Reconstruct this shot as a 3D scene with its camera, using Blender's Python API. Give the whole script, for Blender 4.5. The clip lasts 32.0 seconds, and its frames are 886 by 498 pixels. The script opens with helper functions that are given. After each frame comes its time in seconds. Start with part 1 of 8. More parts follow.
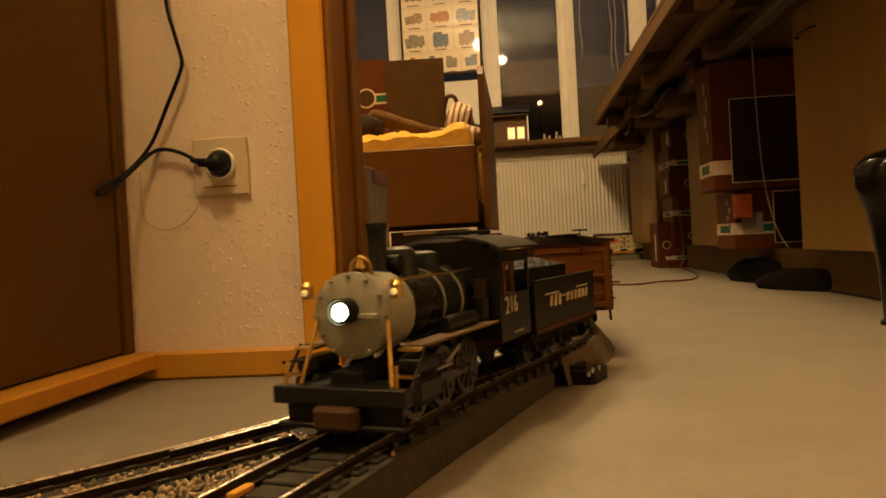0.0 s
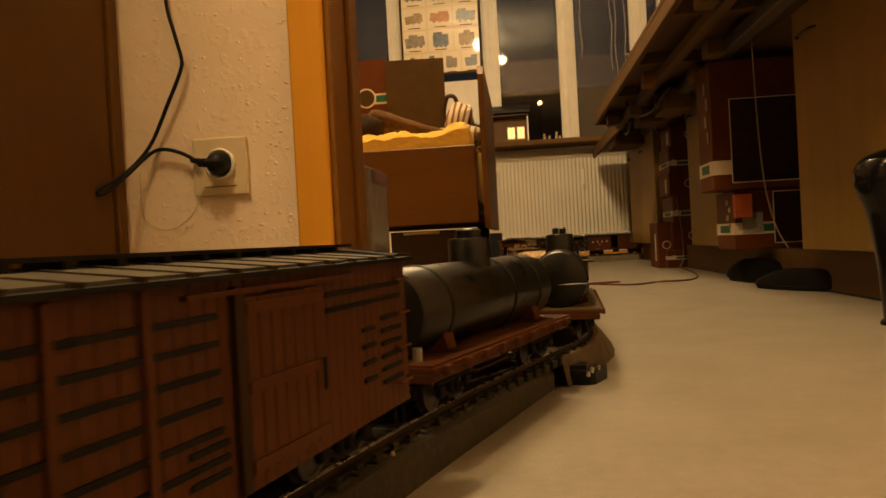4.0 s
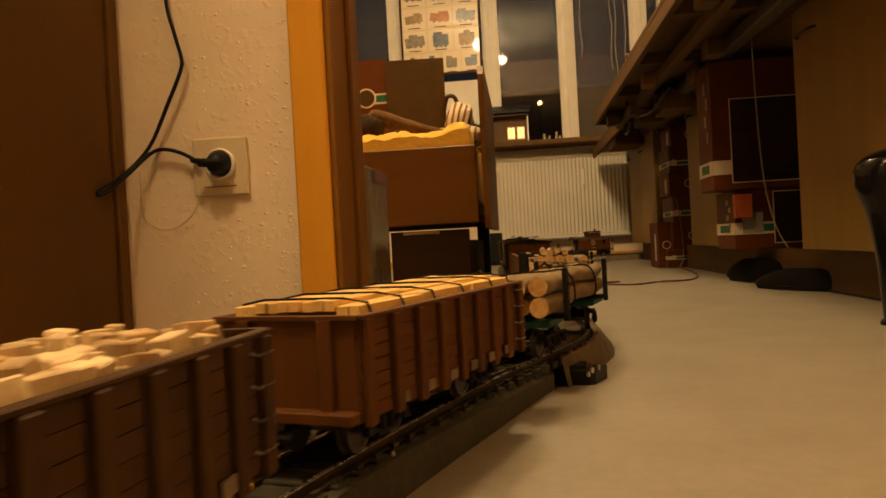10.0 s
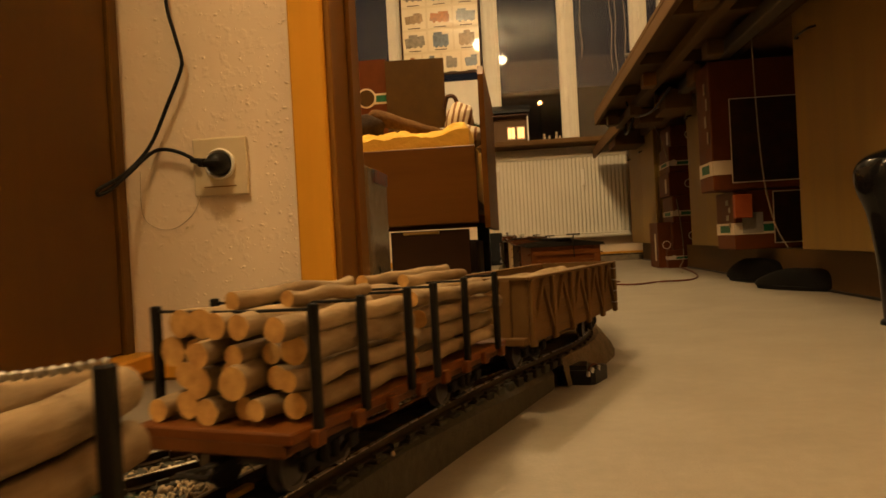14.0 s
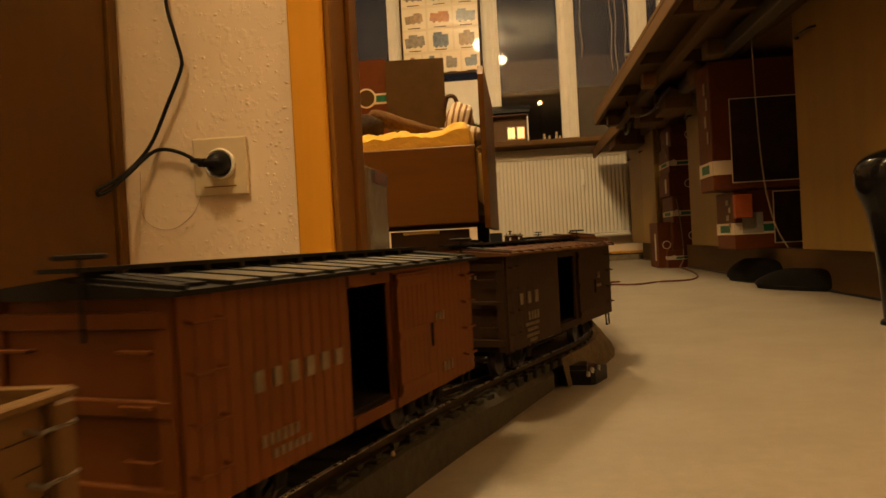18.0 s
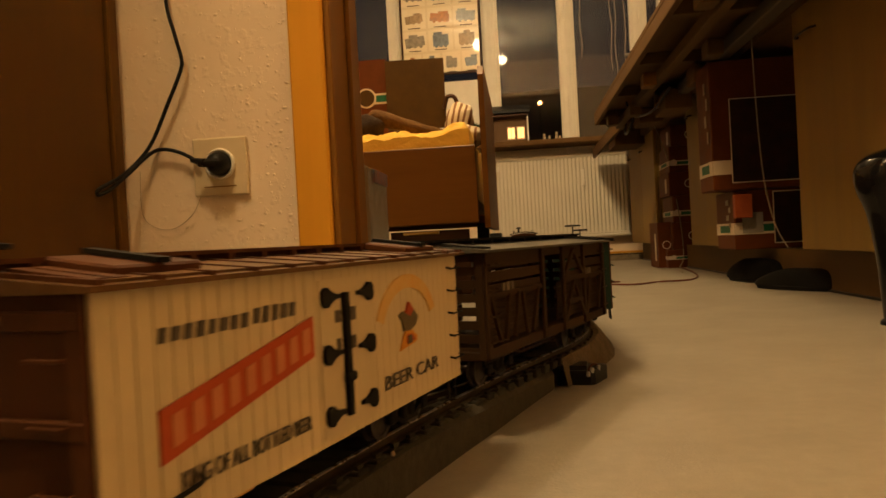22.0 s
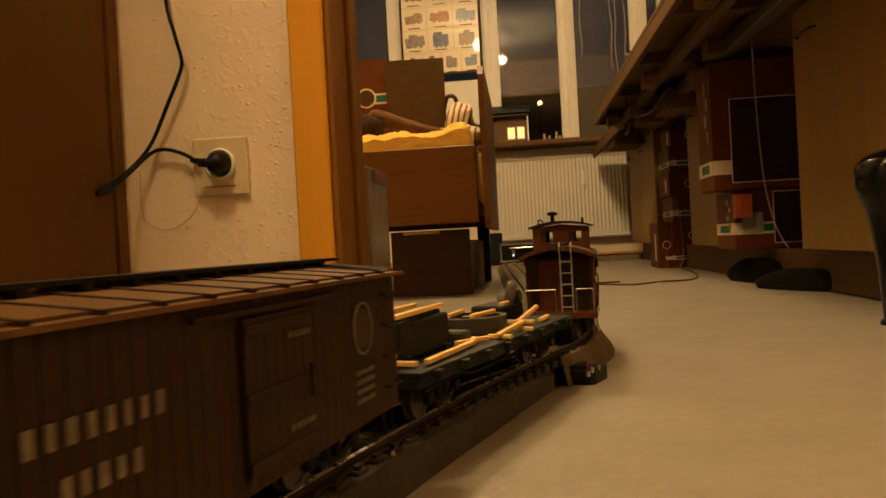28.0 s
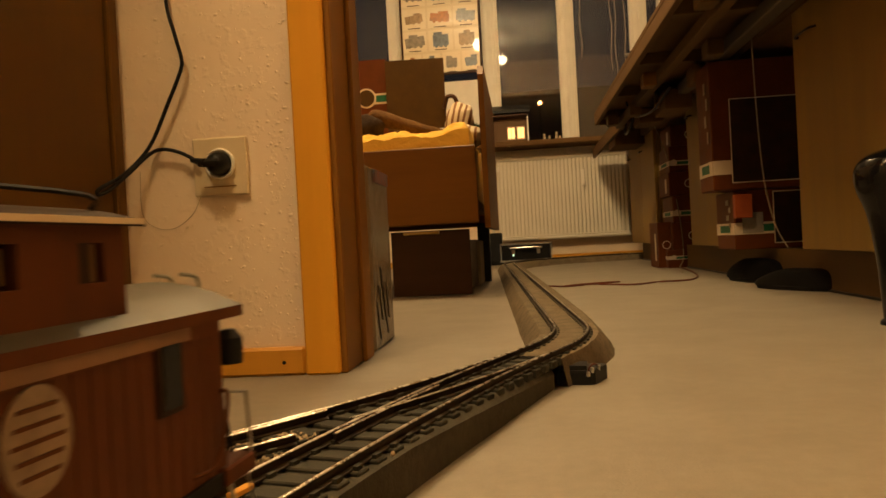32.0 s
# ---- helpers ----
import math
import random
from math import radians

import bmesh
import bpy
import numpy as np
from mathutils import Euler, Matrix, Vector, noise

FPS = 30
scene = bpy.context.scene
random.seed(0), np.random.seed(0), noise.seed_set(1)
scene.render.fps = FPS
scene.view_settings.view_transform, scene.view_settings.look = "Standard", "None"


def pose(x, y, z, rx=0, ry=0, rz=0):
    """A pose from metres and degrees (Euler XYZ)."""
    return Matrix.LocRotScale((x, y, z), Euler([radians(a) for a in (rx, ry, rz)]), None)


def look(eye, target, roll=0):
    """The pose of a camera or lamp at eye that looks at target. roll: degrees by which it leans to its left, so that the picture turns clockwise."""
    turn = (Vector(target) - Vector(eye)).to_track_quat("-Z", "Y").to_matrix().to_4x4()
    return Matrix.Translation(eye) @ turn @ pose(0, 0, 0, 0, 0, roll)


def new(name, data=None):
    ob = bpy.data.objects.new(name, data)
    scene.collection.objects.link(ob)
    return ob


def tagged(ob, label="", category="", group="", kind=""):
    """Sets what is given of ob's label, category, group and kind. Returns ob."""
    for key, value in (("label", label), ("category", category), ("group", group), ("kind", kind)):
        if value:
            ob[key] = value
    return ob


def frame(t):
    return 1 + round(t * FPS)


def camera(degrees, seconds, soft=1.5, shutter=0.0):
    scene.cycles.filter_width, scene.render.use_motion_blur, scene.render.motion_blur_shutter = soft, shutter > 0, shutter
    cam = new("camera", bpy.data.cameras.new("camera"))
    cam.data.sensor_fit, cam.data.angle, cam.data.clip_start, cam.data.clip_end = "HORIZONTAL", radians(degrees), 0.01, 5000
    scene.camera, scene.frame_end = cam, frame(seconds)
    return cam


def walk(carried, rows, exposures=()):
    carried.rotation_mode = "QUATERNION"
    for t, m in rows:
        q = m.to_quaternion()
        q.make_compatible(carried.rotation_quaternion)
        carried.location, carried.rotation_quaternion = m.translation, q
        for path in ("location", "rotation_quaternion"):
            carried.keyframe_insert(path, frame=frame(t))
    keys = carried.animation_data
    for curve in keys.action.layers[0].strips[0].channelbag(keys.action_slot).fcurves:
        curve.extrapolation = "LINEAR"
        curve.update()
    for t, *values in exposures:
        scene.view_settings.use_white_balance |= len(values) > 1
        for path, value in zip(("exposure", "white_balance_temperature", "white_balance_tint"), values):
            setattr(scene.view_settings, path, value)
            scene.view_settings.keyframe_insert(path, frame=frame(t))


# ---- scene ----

# ---------------------------------------------------------------- camera
cam = camera(61.4, 32.0, soft=1.6, shutter=0.5)
EYE = (0.0, 0.0, 0.175)
AIM = (-0.1052, 0.9945, 0.175 - 0.0086)
walk(cam, [(0.0, look(EYE, AIM, -3.07)), (32.0, look(EYE, AIM, -3.07))])

# ---------------------------------------------------------------- world and lamps
world = bpy.data.worlds.new("night")
scene.world = world
world.use_nodes = True
wn = world.node_tree.nodes
wl = world.node_tree.links
w_co = wn.new("ShaderNodeTexCoord")
w_no = wn.new("ShaderNodeTexNoise")
w_no.inputs["Scale"].default_value = 3.0
w_no.inputs["Detail"].default_value = 4.0
w_ra = wn.new("ShaderNodeValToRGB")
w_ra.color_ramp.elements[0].position = 0.35
w_ra.color_ramp.elements[0].color = (0.006, 0.007, 0.009, 1)
w_ra.color_ramp.elements[1].position = 0.75
w_ra.color_ramp.elements[1].color = (0.020, 0.018, 0.017, 1)
wl.new(w_co.outputs["Generated"], w_no.inputs["Vector"])
wl.new(w_no.outputs["Fac"], w_ra.inputs["Fac"])
wl.new(w_ra.outputs["Color"], wn["Background"].inputs["Color"])
wn["Background"].inputs["Strength"].default_value = 1.0

WARM = (1.0, 0.68, 0.325)


def lamp(name, at, power, size, color=WARM):
    data = bpy.data.lights.new(name, "POINT")
    data.energy, data.color, data.shadow_soft_size = power, color, size
    ob = new(name, data)
    ob.location = at
    return ob


ROOM_LAMP = (-0.16, 2.62, 2.31)
HALL_LAMP = (-0.62, -0.05, 2.39)
lamp("room_bulb_light", (ROOM_LAMP[0] + 0.05, ROOM_LAMP[1], ROOM_LAMP[2] - 0.10), 44, 0.05)
lamp("room_bulb_light", (ROOM_LAMP[0] - 0.20, ROOM_LAMP[1] + 0.10, ROOM_LAMP[2] - 0.06), 33, 0.05)
lamp("room_bulb_light", (ROOM_LAMP[0] - 0.08, ROOM_LAMP[1] - 0.13, ROOM_LAMP[2] - 0.06), 33, 0.05)
lamp("hall_bulb_light", HALL_LAMP, 118, 0.17)
scene.view_settings.exposure = 0.0


# ---------------------------------------------------------------- materials
def mat(name, color, color2=None, rough=0.6, metal=0.0, scale=20.0, bump=0.0, bump_scale=80.0, stretch=(1, 1, 1),
        spec=0.14, coat=0.0, island=0.0, fine=0.0, var=0.0):
    """Principled surface: two colours mixed by two scales of noise, bump, a little spread of roughness."""
    m = bpy.data.materials.new(name)
    m.use_nodes = True
    n, l = m.node_tree.nodes, m.node_tree.links
    b = n["Principled BSDF"]
    b.inputs["Roughness"].default_value = rough
    b.inputs["Metallic"].default_value = metal
    b.inputs["Specular IOR Level"].default_value = spec
    b.inputs["Coat Weight"].default_value = coat
    co = n.new("ShaderNodeTexCoord")
    mp = n.new("ShaderNodeMapping")
    mp.inputs["Scale"].default_value = stretch
    l.new(co.outputs["Object"], mp.inputs["Vector"])
    color2 = color2 or tuple(c * 0.72 for c in color)
    no = n.new("ShaderNodeTexNoise")
    no.inputs["Scale"].default_value, no.inputs["Detail"].default_value = scale, 6.0
    no.inputs["Roughness"].default_value = 0.62
    l.new(mp.outputs["Vector"], no.inputs["Vector"])
    big = n.new("ShaderNodeTexNoise")
    big.inputs["Scale"].default_value, big.inputs["Detail"].default_value = scale * 0.13, 3.0
    l.new(mp.outputs["Vector"], big.inputs["Vector"])
    ad = n.new("ShaderNodeMath")
    ad.operation = "MULTIPLY_ADD"
    ad.inputs[1].default_value = 0.45
    l.new(big.outputs["Fac"], ad.inputs[0])
    mu = n.new("ShaderNodeMath")
    mu.operation = "MULTIPLY"
    mu.inputs[1].default_value = 0.55
    l.new(no.outputs["Fac"], mu.inputs[0])
    l.new(mu.outputs[0], ad.inputs[2])
    ra = n.new("ShaderNodeValToRGB")
    ra.color_ramp.elements[0].position, ra.color_ramp.elements[1].position = 0.36, 0.64
    ra.color_ramp.elements[0].color, ra.color_ramp.elements[1].color = (*color2, 1), (*color, 1)
    l.new(ad.outputs[0], ra.inputs["Fac"])
    out = ra.outputs["Color"]
    if island or var:
        src = n.new("ShaderNodeNewGeometry").outputs["Random Per Island"] if island else n.new("ShaderNodeObjectInfo").outputs["Random"]
        mr = n.new("ShaderNodeMapRange")
        k = island or var
        mr.inputs["To Min"].default_value, mr.inputs["To Max"].default_value = 1 - k, 1 + k
        l.new(src, mr.inputs["Value"])
        hs = n.new("ShaderNodeHueSaturation")
        l.new(mr.outputs["Result"], hs.inputs["Value"])
        l.new(out, hs.inputs["Color"])
        out = hs.outputs["Color"]
    l.new(out, b.inputs["Base Color"])
    rr = n.new("ShaderNodeMapRange")
    rr.inputs["To Min"].default_value, rr.inputs["To Max"].default_value = max(0.03, rough - 0.1), min(1.0, rough + 0.1)
    l.new(no.outputs["Fac"], rr.inputs["Value"])
    l.new(rr.outputs["Result"], b.inputs["Roughness"])
    if bump:
        bn = n.new("ShaderNodeTexNoise")
        bn.inputs["Scale"].default_value, bn.inputs["Detail"].default_value = bump_scale, 4.0
        l.new(mp.outputs["Vector"], bn.inputs["Vector"])
        bu = n.new("ShaderNodeBump")
        bu.inputs["Strength"].default_value, bu.inputs["Distance"].default_value = 1.0, bump
        l.new(bn.outputs["Fac"], bu.inputs["Height"])
        l.new(bu.outputs["Normal"], b.inputs["Normal"])
    return m


def glow(name, color, strength):
    m = bpy.data.materials.new(name)
    m.use_nodes = True
    b = m.node_tree.nodes["Principled BSDF"]
    b.inputs["Base Color"].default_value = (*color, 1)
    b.inputs["Emission Color"].default_value = (*color, 1)
    b.inputs["Emission Strength"].default_value = strength
    return m


def glass(name, tint=(0.95, 0.97, 0.96), rough=0.02):
    m = bpy.data.materials.new(name)
    m.use_nodes = True
    b = m.node_tree.nodes["Principled BSDF"]
    b.inputs["Base Color"].default_value = (*tint, 1)
    b.inputs["Transmission Weight"].default_value = 1.0
    b.inputs["Roughness"].default_value = rough
    b.inputs["IOR"].default_value = 1.5
    return m


def wallpaper():
    """Cream wood-chip wallpaper: fine chips as raised flecks."""
    m = mat("woodchip_wallpaper", (0.80, 0.66, 0.49), (0.75, 0.61, 0.45), 0.85, scale=9.0)
    n, l = m.node_tree.nodes, m.node_tree.links
    co = n.new("ShaderNodeTexCoord")
    vo = n.new("ShaderNodeTexNoise")
    vo.inputs["Scale"].default_value, vo.inputs["Detail"].default_value = 78.0, 2.5
    l.new(co.outputs["Object"], vo.inputs["Vector"])
    cr = n.new("ShaderNodeValToRGB")
    cr.color_ramp.elements[0].position, cr.color_ramp.elements[1].position = 0.54, 0.70
    l.new(vo.outputs["Fac"], cr.inputs["Fac"])
    bu = n.new("ShaderNodeBump")
    bu.inputs["Strength"].default_value, bu.inputs["Distance"].default_value = 0.7, 0.0005
    l.new(cr.outputs["Color"], bu.inputs["Height"])
    l.new(bu.outputs["Normal"], n["Principled BSDF"].inputs["Normal"])
    return m


M_WALL = wallpaper()
M_TAN = mat("tan_low_bounce_paper", (0.34, 0.24, 0.15), (0.30, 0.21, 0.13), 0.9, scale=9)
M_CEIL = mat("white_ceiling_paint", (0.72, 0.70, 0.66), (0.66, 0.64, 0.60), 0.9, scale=6)
M_FLOOR = mat("beige_speckled_linoleum", (0.250, 0.218, 0.170), (0.188, 0.162, 0.125), 0.55, scale=60, bump=0.0003, bump_scale=300, spec=0.3)
M_SKIRT = mat("orange_lacquered_pine", (0.62, 0.30, 0.030), (0.52, 0.24, 0.022), 0.45, scale=14, stretch=(1, 1, 0.12), spec=0.4)
M_FRAME = mat("honey_beech_veneer", (0.70, 0.335, 0.032), (0.60, 0.28, 0.024), 0.5, scale=22, stretch=(1, 1, 0.06), spec=0.12)
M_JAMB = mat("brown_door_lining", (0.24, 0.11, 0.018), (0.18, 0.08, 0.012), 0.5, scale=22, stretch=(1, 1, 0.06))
M_WARD = mat("brown_wardrobe_veneer", (0.112, 0.053, 0.0065), (0.088, 0.040, 0.0045), 0.42, scale=18, stretch=(1, 1, 0.08), spec=0.12)
M_BEDW = mat("red_brown_veneer", (0.17, 0.072, 0.010), (0.12, 0.048, 0.006), 0.45, scale=18, stretch=(0.08, 1, 1))
M_DARKW = mat("dark_walnut_veneer", (0.060, 0.028, 0.012), (0.042, 0.018, 0.008), 0.45, scale=18, stretch=(0.1, 1, 1))
M_CAB = mat("light_beech_melamine", (0.235, 0.146, 0.034), (0.180, 0.108, 0.024), 0.5, scale=16, stretch=(1, 1, 0.07))
M_BOARD = mat("raw_plywood", (0.17, 0.095, 0.036), (0.10, 0.054, 0.020), 0.7, scale=14, stretch=(1, 0.1, 1), bump=0.0004)
M_PLINTH = mat("brown_plinth_board", (0.130, 0.075, 0.024), (0.085, 0.048, 0.016), 0.6, scale=14, stretch=(1, 0.1, 1))
M_WHITE = mat("white_window_paint", (0.88, 0.85, 0.77), (0.78, 0.75, 0.67), 0.45, scale=10)
M_RAD = mat("cream_radiator_enamel", (0.74, 0.70, 0.60), (0.70, 0.66, 0.56), 0.35, scale=6)
M_SOCK = mat("ivory_plastic", (0.66, 0.55, 0.36), (0.62, 0.51, 0.33), 0.35, scale=8)
M_BLACKP = mat("black_plastic", (0.012, 0.012, 0.012), (0.008, 0.008, 0.008), 0.35, scale=30)
M_BLACKG = mat("glossy_black_plastic", (0.008, 0.008, 0.009), (0.006, 0.006, 0.006), 0.10, scale=10, spec=0.25)
M_STEEL = mat("worn_steel", (0.40, 0.38, 0.35), (0.25, 0.23, 0.2), 0.35, 0.9, scale=60)
M_BRASS = mat("tarnished_brass", (0.62, 0.42, 0.14), (0.45, 0.28, 0.08), 0.3, 1.0, scale=50)
M_RAILH = mat("polished_brass_railhead", (0.62, 0.57, 0.50), (0.36, 0.31, 0.25), 0.28, 1.0, scale=90, stretch=(1, 1, 1))
M_RAILW = mat("brown_rail_web", (0.035, 0.022, 0.012), (0.020, 0.013, 0.008), 0.5, 0.3, scale=60)
M_TIE = mat("dark_brown_tie_plastic", (0.046, 0.042, 0.030), (0.026, 0.023, 0.016), 0.7, scale=90, bump=0.0004, bump_scale=300, var=0.15)
M_SLAB = mat("dark_grey_roofing_felt", (0.070, 0.063, 0.046), (0.036, 0.031, 0.022), 0.85, scale=120, bump=0.0009, bump_scale=500)
M_BALL = mat("grey_brown_ballast", (0.185, 0.145, 0.092), (0.085, 0.066, 0.042), 0.9, scale=260, bump=0.0012, bump_scale=420)
M_STONE = mat("pale_gravel", (0.36, 0.28, 0.18), (0.22, 0.165, 0.10), 0.85, scale=90, island=0.3)
M_YELLOW = mat("yellow_bed_sheet", (0.74, 0.45, 0.07), (0.66, 0.39, 0.055), 0.36, scale=12, bump=0.010, bump_scale=22, stretch=(1, 0.5, 1.4))
M_FUR = mat("tan_plush_blanket", (0.14, 0.070, 0.020), (0.060, 0.030, 0.010), 0.9, scale=60, bump=0.003, bump_scale=160)
M_STRIPE = mat("striped_cushion_cloth", (0.60, 0.50, 0.34), (0.52, 0.42, 0.28), 0.85, scale=26)
_n, _l = M_STRIPE.node_tree.nodes, M_STRIPE.node_tree.links
_w = _n.new("ShaderNodeTexWave")
_w.inputs["Scale"].default_value, _w.inputs["Distortion"].default_value = 14.0, 2.0
_m = _n.new("ShaderNodeMix")
_m.data_type = "RGBA"
_m.inputs["A"].default_value, _m.inputs["B"].default_value = (0.20, 0.10, 0.05, 1), (0.62, 0.52, 0.36, 1)
_c = _n.new("ShaderNodeTexCoord")
_r = _n.new("ShaderNodeValToRGB")
_r.color_ramp.elements[0].position, _r.color_ramp.elements[1].position = 0.30, 0.42
_l.new(_c.outputs["Object"], _w.inputs["Vector"])
_l.new(_w.outputs["Fac"], _r.inputs["Fac"])
_l.new(_r.outputs["Color"], _m.inputs["Factor"])
_l.new(_m.outputs["Result"], _n["Principled BSDF"].inputs["Base Color"])
M_RED = mat("dark_red_carton", (0.115, 0.030, 0.004), (0.08, 0.020, 0.003), 0.55, scale=18)
M_CARTON = mat("brown_carton_inside", (0.070, 0.036, 0.006), (0.045, 0.022, 0.004), 0.75, scale=18)
M_GREEN = mat("green_carton_print", (0.02, 0.13, 0.065), (0.015, 0.10, 0.05), 0.5, scale=18)
M_CREAM = mat("cream_print", (0.62, 0.52, 0.38), (0.55, 0.45, 0.32), 0.55, scale=30)
M_PHOTO = mat("dark_carton_photo", (0.012, 0.010, 0.008), (0.030, 0.012, 0.006), 0.5, scale=28)
M_CABLE = mat("black_cable_rubber", (0.012, 0.011, 0.010), (0.009, 0.008, 0.008), 0.4, scale=30)
M_RCABLE = mat("red_brown_cable", (0.13, 0.030, 0.012), (0.09, 0.022, 0.010), 0.5, scale=30)
M_WIRE = mat("wall_coloured_wire", (0.50, 0.38, 0.25), (0.44, 0.33, 0.21), 0.6, scale=30)
M_WCABLE = mat("cream_cable", (0.26, 0.21, 0.14), (0.22, 0.17, 0.11), 0.5, scale=30)
M_ALU = mat("aluminium_case_trim", (0.62, 0.62, 0.60), (0.45, 0.45, 0.43), 0.3, 0.9, scale=40)
M_GLASS = glass("window_glass")
M_FILM = mat("clear_packing_film", (0.22, 0.17, 0.105), (0.10, 0.075, 0.042), 0.18, scale=16, spec=0.6, bump=0.002, bump_scale=40, stretch=(1, 1, 0.3))
M_BOXSHADE = mat("dark_folded_print", (0.035, 0.028, 0.018), (0.02, 0.016, 0.010), 0.4, scale=30)
M_DCLOTH = mat("dull_black_cloth", (0.006, 0.0055, 0.005), (0.004, 0.0035, 0.003), 0.9, scale=40)
M_BULB = glow("glowing_bulb", (1.0, 0.72, 0.40), 60.0)


# ---------------------------------------------------------------- mesh helpers
def box(bm, c, s, r=None, bevel=0.0):
    """A box of size s round c, turned by r, its edges rounded off."""
    m = Matrix.Translation(c) @ (r.to_4x4() if r else Matrix()) @ Matrix.Diagonal((*s, 1))
    v = bmesh.ops.create_cube(bm, size=1, matrix=m)["verts"]
    if bevel:
        e = list({e for x in v for e in x.link_edges})
        bmesh.ops.bevel(bm, geom=e, offset=bevel, segments=1, profile=0.5, affect="EDGES")
    return bm


def rod(bm, a, b, r0, r1=None, n=12, caps=True):
    """A round bar from a to b."""
    a, b = Vector(a), Vector(b)
    d = b - a
    m = Matrix.Translation((a + b) / 2) @ d.to_track_quat("Z", "Y").to_matrix().to_4x4()
    bmesh.ops.create_cone(bm, cap_ends=caps, segments=n, radius1=r0, radius2=r0 if r1 is None else r1, depth=d.length, matrix=m)
    return bm


def ball(bm, c, r, n=12, s=(1, 1, 1)):
    bmesh.ops.create_uvsphere(bm, u_segments=n, v_segments=max(6, n * 2 // 3), radius=r, matrix=Matrix.Translation(c) @ Matrix.Diagonal((*s, 1)))
    return bm


def turned(bm, profile, n=24, m=None):
    """A turned shape from (radius, height) pairs round z, carried to m."""
    rings = []
    for r, z in profile:
        rings.append([bm.verts.new((r * math.cos(2 * math.pi * i / n), r * math.sin(2 * math.pi * i / n), z)) for i in range(n)])
    for a, b in zip(rings, rings[1:]):
        for i in range(n):
            bm.faces.new((a[i], a[(i + 1) % n], b[(i + 1) % n], b[i]))
    for ring, flip in ((rings[0], True), (rings[-1], False)):
        bm.faces.new(ring[::-1] if flip else ring)
    if m is not None:
        bmesh.ops.transform(bm, matrix=m, verts=[v for ring in rings for v in ring])
    return bm


def tube(bm, pts, r, n=8):
    """A bent round bar through pts."""
    pts = [Vector(p) for p in pts]
    rings = []
    for i, p in enumerate(pts):
        d = (pts[min(i + 1, len(pts) - 1)] - pts[max(i - 1, 0)]).normalized()
        q = d.to_track_quat("Z", "Y")
        rings.append([bm.verts.new(p + q @ Vector((r * math.cos(2 * math.pi * k / n), r * math.sin(2 * math.pi * k / n), 0))) for k in range(n)])
    for a, b in zip(rings, rings[1:]):
        off = min(range(n), key=lambda j: (a[0].co - b[j].co).length)
        for k in range(n):
            bm.faces.new((a[k], a[(k + 1) % n], b[(k + 1 + off) % n], b[(k + off) % n]))
    bm.faces.new(rings[0][::-1])
    bm.faces.new(rings[-1])
    return bm


def smooth_line(pts, k=6):
    """More points along a smooth curve through pts."""
    p = [Vector(x) for x in pts]
    out = []
    for i in range(len(p) - 1):
        a, b, c, d = p[max(i - 1, 0)], p[i], p[i + 1], p[min(i + 2, len(p) - 1)]
        for j in range(k):
            t = j / k
            out.append(0.5 * (2 * b + (c - a) * t + (2 * a - 5 * b + 4 * c - d) * t * t + (3 * b - a - 3 * c + d) * t ** 3))
    return out + [p[-1]]


def prism(bm, outline, x0, x1):
    """An outline of (y, z) pairs drawn out along x."""
    a = [bm.verts.new((x0, y, z)) for y, z in outline]
    b = [bm.verts.new((x1, y, z)) for y, z in outline]
    n = len(outline)
    bm.faces.new(a)
    bm.faces.new(b[::-1])
    for i in range(n):
        bm.faces.new((a[i], b[i], b[(i + 1) % n], a[(i + 1) % n]))
    return bm


def part(name, bm, material, parent=None, label="", at=None, round_=False):
    """Links a bmesh as one mesh object, under parent if there is one."""
    bmesh.ops.recalc_face_normals(bm, faces=bm.faces)
    me = bpy.data.meshes.new(name)
    bm.to_mesh(me)
    bm.free()
    me.materials.append(material)
    if round_:
        for p in me.polygons:
            p.use_smooth = True
        me.set_sharp_from_angle(angle=radians(38))
    ob = new(name, me)
    if parent is not None:
        ob.parent = parent
    if at is not None:
        ob.matrix_basis = at
    if label:
        ob["label"] = label
    return ob


def again(name, ob, parent, at, label=""):
    """Another part on the mesh of ob."""
    o = new(name, ob.data)
    o.parent = parent
    o.matrix_basis = at
    if label:
        o["label"] = label
    return o


def thing(name, label, category, at=None, group="", kind=""):
    ob = new(name)
    ob.empty_display_size = 0.05
    ob.matrix_basis = at if at is not None else Matrix()
    return tagged(ob, label, category, group, kind)


PIECE = {}


def pieces(name, parent, material, items, bevel=0.0):
    """Boxes of their own under one parent, from (middle, size) or (middle, size, turn); alike ones share their mesh."""
    for it in items:
        c, s = it[0], it[1]
        key = (tuple(round(v, 5) for v in s), material.name, bevel)
        if key not in PIECE:
            bm = box(bmesh.new(), (0, 0, 0), s, None, bevel)
            me = bpy.data.meshes.new(name)
            bm.to_mesh(me)
            bm.free()
            me.materials.append(material)
            PIECE[key] = me
        ob = new(name, PIECE[key])
        ob.parent = parent
        ob.matrix_basis = Matrix.Translation(c) @ (it[2].to_4x4() if len(it) > 2 else Matrix())


def B():
    return bmesh.new()


